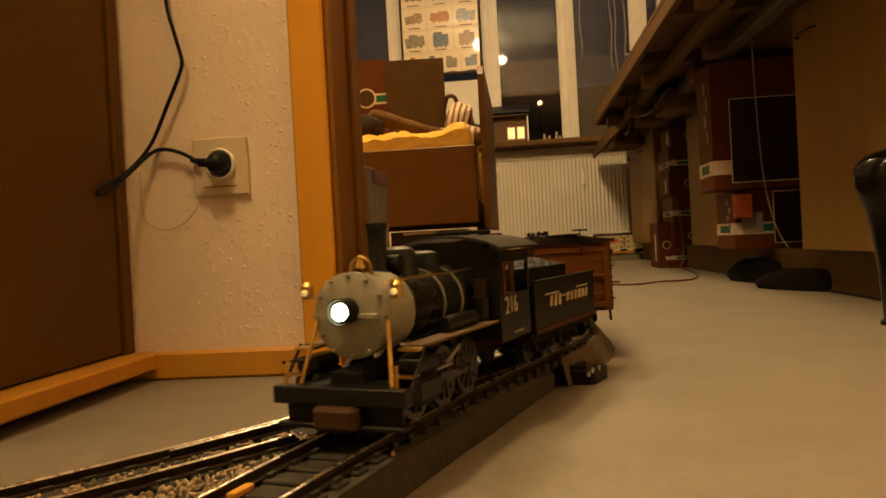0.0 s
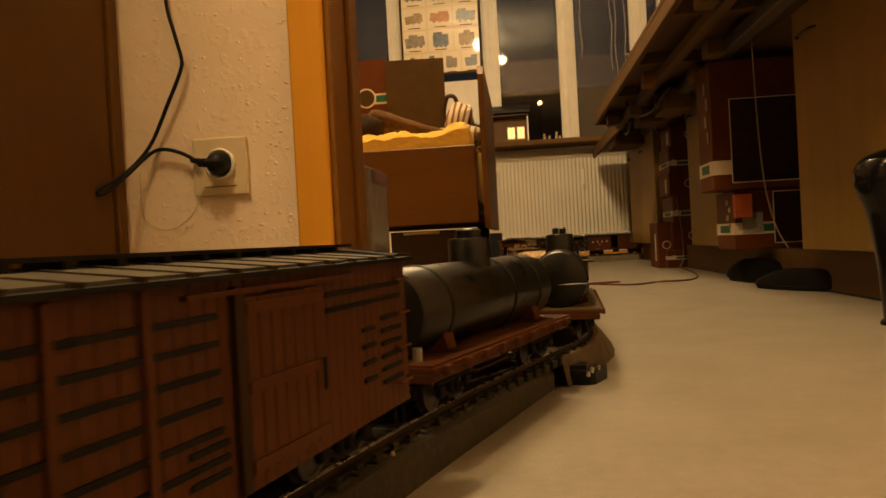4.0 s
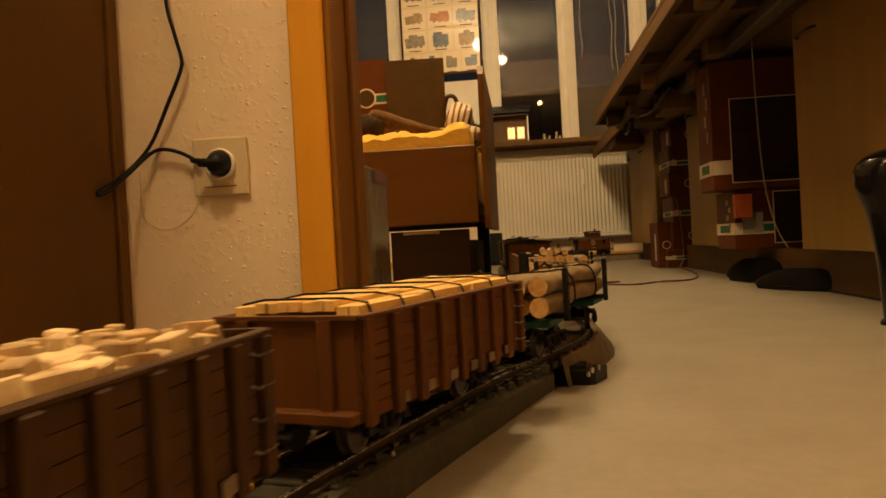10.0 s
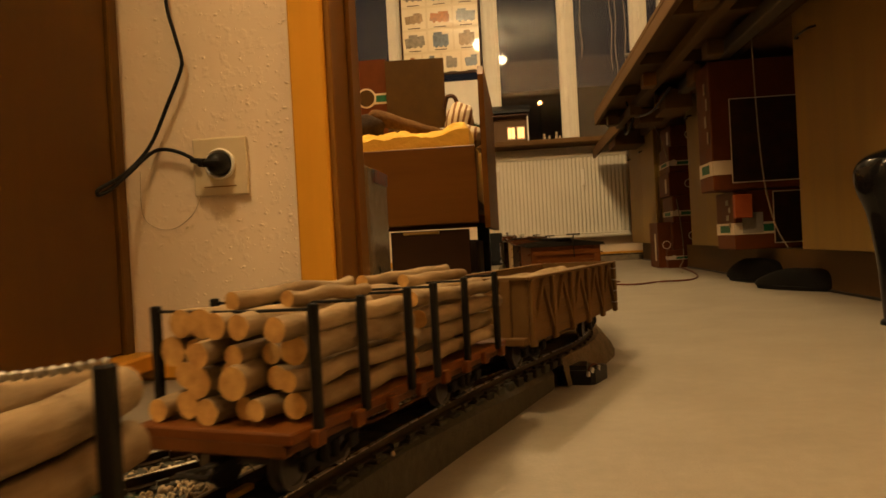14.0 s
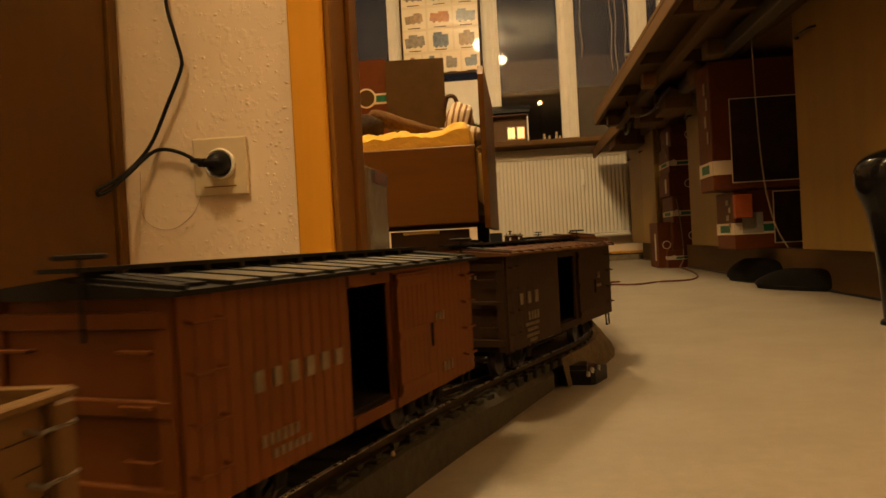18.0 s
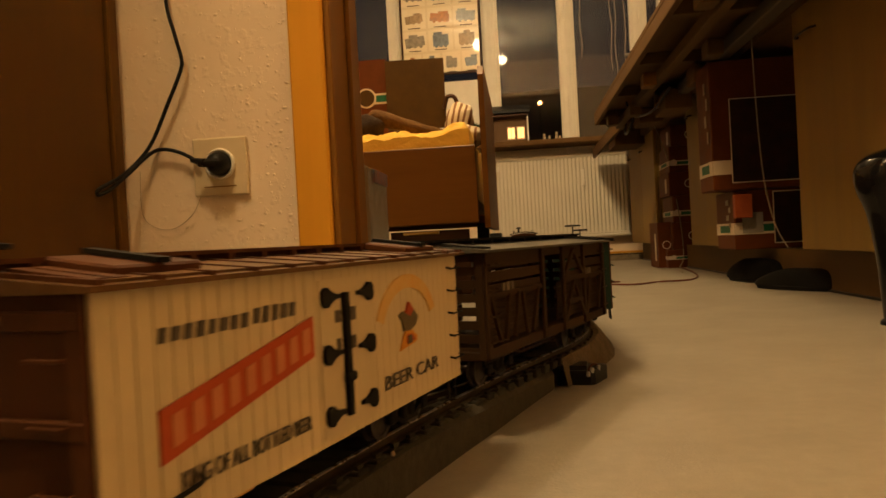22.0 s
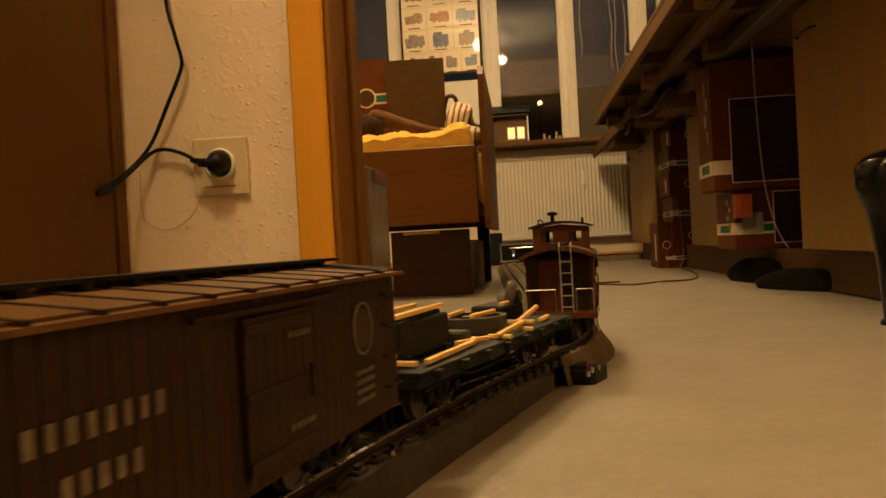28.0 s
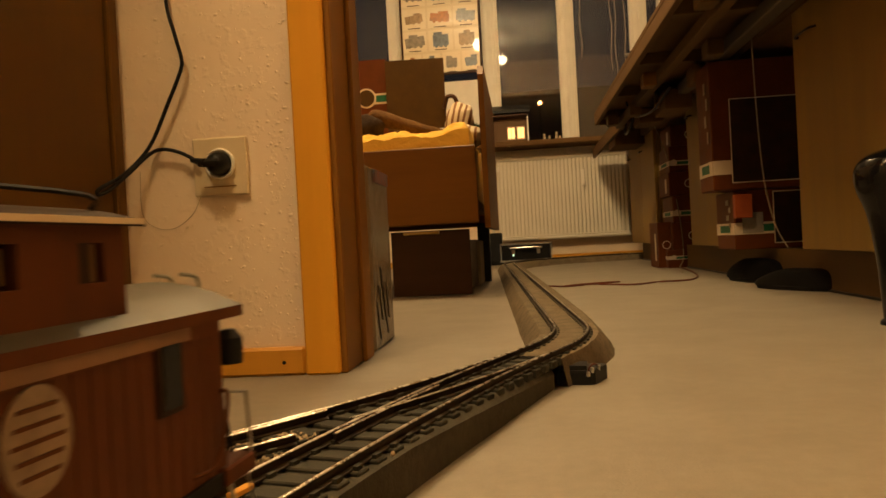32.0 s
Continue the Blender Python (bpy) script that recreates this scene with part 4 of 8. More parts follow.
for i in range(70):
    a, e = rnd.uniform(0, 6.3), rnd.uniform(0.2, 1.4)
    l = rnd.uniform(0.05, 0.11)
    tip = Vector((math.cos(a) * math.cos(e), math.sin(a) * math.cos(e), math.sin(e))) * l
    side = Vector((-math.sin(a), math.cos(a), 0)) * 0.009
    base = Vector((0, 0, 0.07))
    vs = [bm.verts.new(p) for p in (base, base + tip * 0.5 + side, base + tip, base + tip * 0.5 - side + Vector((0, 0, 0.004)))]
    bm.faces.new(vs)
tagged(part("leaves", bm, mat("dark_leaf", (0.04, 0.07, 0.025), scale=30), pl), kind="stuff")

# model house on the sill
mh = thing("model_house", "small model house with two lit windows on the sill", "model house", pose(-0.050, 5.40, SILL))
part("house_body", box(B(), (0, 0, 0.10), (0.26, 0.15, 0.20), bevel=0.002), mat("brown_model_planks", (0.16, 0.10, 0.055), (0.11, 0.065, 0.035), 0.7, scale=18, stretch=(1, 1, 0.1)), mh)
part("roof", prism(B(), [(-0.105, 0.205), (0.105, 0.205), (0.10, 0.225), (0, 0.272), (-0.10, 0.225)], -0.155, 0.155), M_BLACKP, mh, "dark pitched roof")
part("porch_roof", box(B(), (0, -0.10, 0.175), (0.28, 0.07, 0.008), Matrix.Rotation(radians(-10), 3, "X")), M_DARKW, mh)
for x in (-0.13, 0.135):
    part("porch_post", box(B(), (x, -0.125, 0.085), (0.010, 0.010, 0.17)), M_WHITE, mh)
m_lit = glow("lit_model_window", (1.0, 0.50, 0.16), 2.2)
for x in (0.018, 0.085):
    wv = part("window", box(B(), (x, -0.0765, 0.062), (0.044, 0.004, 0.074)), m_lit, mh, "warm lit window")
    part("glazing_bar", box(B(), (x, -0.080, 0.062), (0.004, 0.003, 0.074)), M_CREAM, wv)
    part("surround", box(B(), (x, -0.0745, 0.062), (0.058, 0.004, 0.092)), M_CREAM, wv)
for i, (x, h) in enumerate(((0.20, 0.05), (0.235, 0.035), (0.285, 0.06), (0.31, 0.03))):
    f = thing("sill_figurine", "small pale trinket on the window sill", "trinket", pose(x, 5.36, SILL), "trinkets on the sill")
    part("figure", turned(B(), [(0.010, 0), (0.012, h * 0.2), (0.006, h * 0.6), (0.009, h * 0.8), (0.003, h)], 10), M_CREAM, f, round_=True)

# ---------------------------------------------------------------- room: cabinets and layout boards along the east side
PLX = 0.76
pb = thing("cabinet_plinth", "long brown plinth board under the cabinets", "plinth", pose(PLX, 0, 0))
part("front", box(B(), (0.009, 3.0, 0.052), (0.018, 3.66, 0.104), bevel=0.002), M_PLINTH, pb)
part("deck", box(B(), (0.22, 3.0, 0.096), (0.40, 3.66, 0.016)), M_PLINTH, pb)
part("back", box(B(), (0.40, 3.0, 0.044), (0.018, 3.66, 0.088)), M_PLINTH, pb)
part("shadow_strip", box(B(), (-0.0015, 3.0, 0.003), (0.004, 3.66, 0.006)), M_BLACKP, pb)


def cabinet(y0, y1, doors, label):
    c = thing("base_cabinet", label, "cabinet", pose(0.70, (y0 + y1) / 2, 0.106), "cabinets under the layout")
    w = y1 - y0
    part("carcass", box(B(), (0.235, 0, 0.297), (0.43, w - 0.002, 0.588), bevel=0.002), M_CAB, c)
    for i in range(doors):
        dw = w / doors
        y = -w / 2 + dw * (i + 0.5)
        d = part("door", box(B(), (0.009, y, 0.299), (0.018, dw - 0.004, 0.590), bevel=0.002), M_CAB, c)
        hb = tube(B(), smooth_line([(0, y + dw * 0.44, 0.523), (-0.014, y + dw * 0.42, 0.521), (-0.015, y + dw * 0.31, 0.521), (0, y + dw * 0.29, 0.523)], 4), 0.003)
        part("handle", hb, M_BLACKP, d, "dark bow handle", round_=True)
    return c


cabinet(1.24, 1.96, 1, "light beech cabinet with one wide door")
cabinet(2.66, 3.18, 1, "light beech cabinet between stacks of red cartons")
cabinet(3.95, 4.83, 2, "light beech cabinet near the radiator")

dt = thing("desk_board", "long plywood board resting on the cabinets", "table board", pose(0.9, 3.05, 0.700))
part("top", box(B(), (0.02, 0, 0.014), (0.44, 3.7, 0.024), bevel=0.002), M_BOARD, dt)
part("edge_batten", box(B(), (-0.212, 0, 0.020), (0.018, 3.7, 0.036), bevel=0.002), M_PLINTH, dt)
part("packing", box(B(), (0.02, 0, 0.0375), (0.40, 3.6, 0.022)), M_PLINTH, dt)
lb = thing("layout_table", "large dark plywood model railway table edge", "layout table", pose(0.385, 0, 0))
part("top", box(B(), (0.53, 2.47, 0.758), (1.06, 2.5, 0.016), bevel=0.002), M_BOARD, lb)
part("fascia", box(B(), (0.009, 2.47, 0.729), (0.018, 2.5, 0.042), bevel=0.002), M_BOARD, lb)
part("end_fascia", box(B(), (0.16, 3.711, 0.728), (0.28, 0.018, 0.040), bevel=0.002), M_BOARD, lb)
for i in range(5):
    part("cross_beam", box(B(), (0.145, 1.40 + i * 0.54, 0.731), (0.25, 0.035, 0.036), bevel=0.002), M_PLINTH, lb)
for x in (0.11, ):
    part("long_beam", box(B(), (x, 2.46, 0.697), (0.030, 2.46, 0.032), bevel=0.002), M_PLINTH, lb)
for y, w, x, z, h in ((2.50, 0.10, 0.235, 0.672, 0.056), (2.98, 0.22, 0.225, 0.668, 0.075), (3.38, 0.16, 0.200, 0.675, 0.060)):
    part("hung_drawer", box(B(), (x, y, z), (0.10, w, h), bevel=0.003), M_BOARD, lb)
part("grey_beam", box(B(), (0.245, 2.50, 0.700), (0.040, 2.3, 0.038), bevel=0.003), mat("grey_weathered_lath", (0.15, 0.125, 0.092), (0.09, 0.075, 0.055), 0.7, scale=14, stretch=(1, 0.1, 1)), lb)
for y, x, z in ((1.75, 0.06, 0.70), (2.15, 0.17, 0.672), (2.62, 0.075, 0.69), (3.12, 0.10, 0.672), (3.48, 0.055, 0.69)):
    part("block", box(B(), (x, y, z), (0.045, 0.07, 0.045), bevel=0.003), M_PLINTH if y != 2.62 else M_JAMB, lb)

wt = thing("window_bench", "low brown bench board beside the radiator", "bench", pose(0.52, 0, 0))
part("top", box(B(), (0.46, 4.50, 0.760), (0.92, 1.50, 0.016), bevel=0.002), M_BOARD, wt)
part("apron", box(B(), (0.009, 4.50, 0.726), (0.018, 1.50, 0.052), bevel=0.002), M_BOARD, wt)
part("hung_drawer", box(B(), (0.11, 4.35, 0.700), (0.18, 0.30, 0.08), bevel=0.003), M_BOARD, wt)
part("bearer", box(B(), (0.30, 4.50, 0.735), (0.05, 1.48, 0.034), bevel=0.002), M_PLINTH, wt)

# hanging cables and small stuff under the table
for i, (pts, r, m) in enumerate((
        ([(0.660, 2.15, 0.74), (0.662, 2.15, 0.60), (0.664, 2.14, 0.42), (0.672, 2.13, 0.28), (0.692, 2.12, 0.17), (0.715, 2.10, 0.11)], 0.0020, M_WCABLE),
        ([(0.48, 3.3, 0.74), (0.50, 3.28, 0.68), (0.52, 3.2, 0.66), (0.54, 3.0, 0.65), (0.57, 2.8, 0.70)], 0.005, M_BLACKP),
        ([(0.58, 4.0, 0.76), (0.54, 3.8, 0.67), (0.53, 3.6, 0.655), (0.55, 3.5, 0.72)], 0.006, M_BLACKP),
        ([(0.62, 3.62, 0.74), (0.69, 3.6, 0.55), (0.73, 3.55, 0.25), (0.735, 3.52, 0.06), (0.70, 3.45, 0.004), (0.64, 3.10, 0.003)], 0.0022, M_WCABLE))):
    hc = thing("hanging_cable", "loose cable hanging under the table edge", "cable", group="hanging cables")
    part("cord", tube(B(), smooth_line(pts), r), m, hc, round_=True)
lt = thing("clamp_lamp", "small brass clamp light under the table edge", "clamp light", pose(0.555, 3.00, 0.655))
part("socket", rod(B(), (0, 0, 0), (0, 0, 0.05), 0.013, 0.011, 14), M_BRASS, lt, round_=True)
part("clip", box(B(), (0.0, 0, 0.065), (0.016, 0.02, 0.03), bevel=0.003), M_BLACKP, lt)

# things on the table edge
for i, (x, y, s) in enumerate(((0.44, 2.05, 0.04), (0.45, 2.25, 0.045), (0.44, 2.6, 0.04))):
    bx = thing("edge_clutter", "small dark tool lying on the table edge", "tool", pose(x, y, 0.766, 0, 0, 20 * i), "tools on the table")
    part("body", box(B(), (0, 0, s * 0.4), (s, s * 2.2, s * 0.8), bevel=0.006), M_BLACKP, bx)
    part("tip", rod(B(), (0, s, s * 0.5), (0, s * 1.9, s * 0.7), 0.008, 0.004), M_STEEL, bx)
gl = thing("glass_bowl", "small clear glass bowl on the sill corner", "bowl", pose(0.62, 4.0, 0.768))
part("bowl", turned(B(), [(0.03, 0), (0.075, 0.04), (0.085, 0.09), (0.08, 0.09), (0.07, 0.042), (0.027, 0.006)], 24), M_GLASS, gl, round_=True)
for i, (x, lo, hi) in enumerate(((0.485, 1.42, 1.95), (0.72, 1.2, 1.95), (0.78, 1.15, 1.95), (0.685, 1.3, 1.9))):
    st = thing("window_string", "pale string hanging before the window", "string", group="strings at the window")
    pts = [(x + 0.006 * math.sin(k * 1.7 + i), 5.30 - 0.02 * i, lo + (hi - lo) * k / 6) for k in range(7)] + [(x, 5.36, 2.25), (x, 5.497, 2.40)]
    part("string", tube(B(), smooth_line(pts, 3), 0.0018, 6), M_CREAM, st, round_=True)

# red cartons
carton("red_carton", "dark red carton with a framed dark picture", (0.42, 0.16, 0.385), pose(0.788, 2.38, 0.286), "red cartons", mark=False, face=(0.056, 0.30, 0.022, 0.245))
carton("red_carton", "dark red carton with cream and green stripe, under another", (0.39, 0.20, 0.178), pose(0.833, 2.42, 0.1055), "red cartons", mark=False, face=(0.115, 0.24, 0.018, 0.150))
sm = thing("orange_carton", "small orange and red carton leaning on the stack", "cardboard box", pose(0.655, 2.29, 0.20), "red cartons")
part("body", box(B(), (0, 0, 0.035), (0.05, 0.025, 0.07), bevel=0.002), mat("orange_card", (0.34, 0.08, 0.02), (0.24, 0.045, 0.012), 0.55, scale=20), sm)
sb = thing("label_sheet", "pale printed label sheet on the carton", "label", pose(0.690, 2.318, 0.155))
part("sheet", box(B(), (0, 0, 0.03), (0.06, 0.003, 0.062)), mat("grey_print", (0.36, 0.32, 0.26), (0.20, 0.17, 0.13), 0.5, scale=26), sb)
z = 0.0
for i, (w, h) in enumerate(((0.19, 0.085), (0.15, 0.125), (0.15, 0.125), (0.15, 0.11), (0.15, 0.12), (0.14, 0.10))):
    carton("red_carton", "dark red carton in a tall stack on the floor", (w, 0.24, h - 0.001), pose(0.768 + (i % 3) * 0.006, 3.68, z), "red cartons", photo=False, striped=i % 2 == 0, band=0.34 if i else 0.55)
    z += h
carton("red_carton", "narrow dark red carton standing beside the stack", (0.065, 0.22, 0.215), pose(0.672, 3.72, 0.0), "red cartons", photo=False, mark=False, striped=False)

# dark shoes on the floor
for x, y, a, hh in ((0.722, 2.43, 13, 0.075), (0.728, 2.06, 28, 0.058)):
    sh = thing("black_shoe", "black leather shoe on the floor by the plinth", "shoe", pose(x, y, 0, 0, 0, a), "shoes by the plinth")
    bm = ball(B(), (0, 0, 0.0), 1.0, 26)
    for v in bm.verts:
        p = v.co
        top = hh * (1.0 if p.y < 0.1 else 1.0 - 0.55 * (p.y - 0.1))
        v.co = Vector((math.copysign(abs(p.x) ** 0.6, p.x) * 0.034, math.copysign(abs(p.y) ** 0.7, p.y) * 0.150, 0.010 + max(0.0, p.z) ** 0.5 * (top - 0.010)))
    part("upper", bm, M_DCLOTH, sh, round_=True)
    bm = turned(B(), [(0.036, 0.0), (0.037, 0.010), (0.034, 0.012)], 20)
    bmesh.ops.scale(bm, vec=(1, 4.1, 1), verts=bm.verts)
    part("sole", bm, M_DCLOTH, sh, round_=True)

# floor cable
fcab = thing("floor_cable", "thin red-brown cable lying across the floor", "cable")
def fl(x, y):
    return (x, y, 0.003)
pts = [fl(-0.02, 2.62), fl(0.06, 2.66), fl(0.14, 2.58), fl(0.24, 2.62), fl(0.36, 2.52), fl(0.46, 2.60), fl(0.56, 2.62), fl(0.63, 2.80), fl(0.68, 3.10), fl(0.72, 3.5)]
part("cord", tube(B(), smooth_line(pts), 0.003), M_RCABLE, fcab, round_=True)
pts = [fl(0.14, 2.60), fl(0.22, 2.66), fl(0.34, 2.70)]
part("cord", tube(B(), smooth_line(pts), 0.003), M_RCABLE, fcab, round_=True)

# glossy black chair base at the edge of the doorway
ch = thing("black_chair_base", "glossy black moulded chair leg on the floor", "chair", pose(0.618, 1.30, 0))
bm = B()
prof = [(0.000, 0.028, 0.006), (-0.001, 0.030, 0.05), (-0.003, 0.032, 0.10), (-0.006, 0.035, 0.15), (-0.009, 0.040, 0.190), (-0.013, 0.048, 0.222), (-0.014, 0.051, 0.250),
        (-0.006, 0.049, 0.272), (0.012, 0.046, 0.285), (0.05, 0.046, 0.296), (0.10, 0.045, 0.31)]
prof = [tuple(v) for v in smooth_line(prof, 3)]
rings = []
for x, r, zz in prof:
    rings.append([bm.verts.new((x + r * math.cos(k * math.pi / 12), r * math.sin(k * math.pi / 12), zz)) for k in range(24)])
for a, b in zip(rings, rings[1:]):
    for k in range(24):
        bm.faces.new((a[k], a[(k + 1) % 24], b[(k + 1) % 24], b[k]))
bm.faces.new(rings[0])
bm.faces.new(rings[-1])
part("leg", bm, M_BLACKG, ch, round_=True)
part("foot", turned(B(), [(0.034, 0.0), (0.033, 0.006), (0.028, 0.010)], 20, Matrix.Translation((0.000, 0, 0))), M_BLACKP, ch, round_=True)

# ---------------------------------------------------------------- the train
SPEED = 0.226
HALF_W = 0.053
M_BOXBROWN = mat("oxide_brown_planks", (0.085, 0.029, 0.007), (0.060, 0.020, 0.005), 0.6, scale=40, stretch=(1, 1, 0.15))
M_BOXORANGE = mat("orange_brown_paint", (0.130, 0.042, 0.006), (0.095, 0.030, 0.004), 0.55, scale=40, stretch=(1, 1, 0.15))
M_BOXDARK = mat("dark_brown_paint", (0.034, 0.017, 0.006), (0.023, 0.011, 0.004), 0.6, scale=40, stretch=(1, 1, 0.15))
M_BOXRED = mat("red_brown_paint", (0.078, 0.022, 0.007), (0.055, 0.015, 0.005), 0.6, scale=40, stretch=(1, 1, 0.15))
M_ENDGREEN = mat("dark_green_paint", (0.014, 0.028, 0.018), (0.010, 0.019, 0.012), 0.55, scale=40)
M_REEFER = mat("cream_white_planks", (0.58, 0.47, 0.285), (0.52, 0.42, 0.25), 0.55, scale=30, stretch=(1, 1, 0.15))
M_STOCK = mat("weathered_brown_slats", (0.050, 0.025, 0.0085), (0.028, 0.013, 0.0045), 0.65, scale=40, stretch=(0.15, 1, 1))
M_ROOFG = mat("grey_green_roof_tin", (0.12, 0.115, 0.09), (0.075, 0.07, 0.055), 0.34, 0.2, scale=60)
M_ROOFB = mat("brown_roof_tin", (0.135, 0.070, 0.024), (0.085, 0.042, 0.014), 0.36, 0.1, scale=60)
M_GOND = mat("dark_gondola_wood", (0.066, 0.031, 0.008), (0.042, 0.019, 0.005), 0.65, scale=40, stretch=(1, 1, 0.15))
M_GOND2 = mat("orange_gondola_wood", (0.115, 0.042, 0.008), (0.08, 0.028, 0.005), 0.6, scale=40, stretch=(1, 1, 0.15))
M_GOND3 = mat("pale_gondola_wood", (0.14, 0.078, 0.024), (0.10, 0.052, 0.016), 0.65, scale=40, stretch=(0.15, 1, 1))
M_PLANK = mat("fresh_sawn_plank", (0.84, 0.57, 0.21), (0.66, 0.42, 0.14), 0.65, scale=24, stretch=(0.08, 1, 1), var=0.14)
M_CORD = mat("pale_split_wood", (0.82, 0.68, 0.44), (0.38, 0.24, 0.11), 0.75, scale=40, island=0.28)
M_BARK = mat("grey_brown_bark", (0.38, 0.28, 0.16), (0.12, 0.075, 0.035), 0.85, scale=40, bump=0.0012, bump_scale=160, stretch=(0.3, 1, 1), var=0.18)
M_CUT = mat("cut_log_end", (0.66, 0.40, 0.13), (0.36, 0.19, 0.06), 0.7, scale=120)
M_FLATRED = mat("red_brown_flatcar", (0.085, 0.027, 0.006), (0.06, 0.018, 0.004), 0.6, scale=40, stretch=(0.2, 1, 1))
M_DECK = mat("pale_deck_planks", (0.12, 0.084, 0.042), (0.07, 0.048, 0.024), 0.7, scale=30, stretch=(1, 0.15, 1), var=0.15)
M_FLATBLK = mat("dark_green_black_paint", (0.016, 0.018, 0.014), (0.010, 0.011, 0.009), 0.5, scale=40)
M_LGREEN = mat("green_log_car_paint", (0.022, 0.085, 0.050), (0.015, 0.06, 0.036), 0.5, scale=40)
M_TANK = mat("satin_black_tank", (0.007, 0.0065, 0.005), (0.0045, 0.004, 0.0035), 0.30, scale=30, spec=0.35)
M_LOCO = mat("satin_black_loco", (0.008, 0.008, 0.007), (0.005, 0.005, 0.004), 0.40, scale=40, spec=0.25)
# Graphite grey, lightened to stand in for the headlight's glare on the smokebox.
M_SMOKE = mat("lightened_graphite", (0.34, 0.33, 0.25), (0.22, 0.21, 0.16), 0.5, 0.2, scale=50)
M_ROOFL = mat("grey_cab_roof", (0.034, 0.034, 0.028), (0.022, 0.022, 0.018), 0.34, scale=40)
M_COAL = mat("black_coal", (0.02, 0.019, 0.018), (0.01, 0.01, 0.01), 0.5, scale=90, bump=0.003, bump_scale=260)
M_FRAMEB = mat("black_underframe", (0.014, 0.012, 0.010), (0.009, 0.008, 0.006), 0.65, scale=60, spec=0.1)
M_WHEEL = mat("dark_wheel_metal", (0.10, 0.09, 0.08), (0.06, 0.05, 0.045), 0.4, 0.8, scale=60)
M_GUSSET = mat("pale_gusset", (0.20, 0.15, 0.09), scale=30)
M_LETTER = mat("cream_lettering", (0.52, 0.45, 0.32), (0.42, 0.35, 0.24), 0.6, scale=90)
M_FADED = mat("faded_cream_lettering", (0.20, 0.165, 0.11), (0.11, 0.09, 0.06), 0.6, scale=160)
M_REDINK = mat("red_lettering", (0.42, 0.075, 0.022), (0.36, 0.06, 0.018), 0.6, scale=90)
M_PALERED = mat("pale_red_lettering", (0.52, 0.20, 0.085), (0.46, 0.16, 0.065), 0.6, scale=90)
M_YINK = mat("yellow_ochre_print", (0.58, 0.32, 0.07), (0.57, 0.38, 0.14), 0.6, scale=90)
M_GOLD = mat("orange_gold_print", (0.60, 0.27, 0.03), (0.50, 0.20, 0.02), 0.6, scale=160)
M_EAGLE = mat("olive_grey_print", (0.16, 0.125, 0.06), (0.09, 0.07, 0.035), 0.6, scale=200)
M_GREYINK = mat("grey_lettering", (0.10, 0.085, 0.06), (0.08, 0.065, 0.045), 0.6, scale=90)
M_REDWIN = mat("red_brown_window_frame", (0.10, 0.032, 0.008), (0.075, 0.023, 0.006), 0.5, scale=40)
M_HEAD = glow("headlight_glow", (1.0, 1.0, 0.50), 14.0)
M_MARK = glow("marker_glow", (1.0, 0.72, 0.28), 0.35)

MOVERS = []      # (thing, middle of the car along the train, half pivot distance)
BOGIES = []      # (bogie, its middle along the train, the car's middle, half pivot distance)
AXLES = []       # (wheelset, place on its bogie or car, radius, depth under the frame)


def wheelset(name, parent, x, z, r, spokes=0, phase=0.0):
    """Two wheels on an axle, turning about y."""
    bm = B()
    rod(bm, (0, -GAUGE / 2 + 0.002, 0), (0, GAUGE / 2 - 0.002, 0), 0.0022, n=8)
    for s in (-1, 1):
        prof = [(r * 0.25, -0.0035), (r * 0.78, -0.0020), (r * 0.80, -0.0028), (r, -0.0028), (r * 0.98, 0.0026), (r * 1.10, 0.0030), (r * 1.10, 0.0045), (r * 0.3, 0.0045)]
        turned(bm, prof, 20, Matrix.Translation((0, s * (GAUGE / 2), 0)) @ Matrix.Rotation(radians(90 * s), 4, "X"))
        for k in range(spokes):
            a = 2 * math.pi * k / spokes + phase
            box(bm, (math.cos(a) * r * 0.5, s * (GAUGE / 2 + 0.0035), math.sin(a) * r * 0.5), (r * 0.6, 0.0016, 0.0026), Matrix.Rotation(-a, 3, "Y"))
    w = part(name, bm, M_WHEEL, parent, at=pose(x, 0, z), round_=True)
    AXLES.append((w, x, z, r))
    return w


BOGIE_KIT = {}


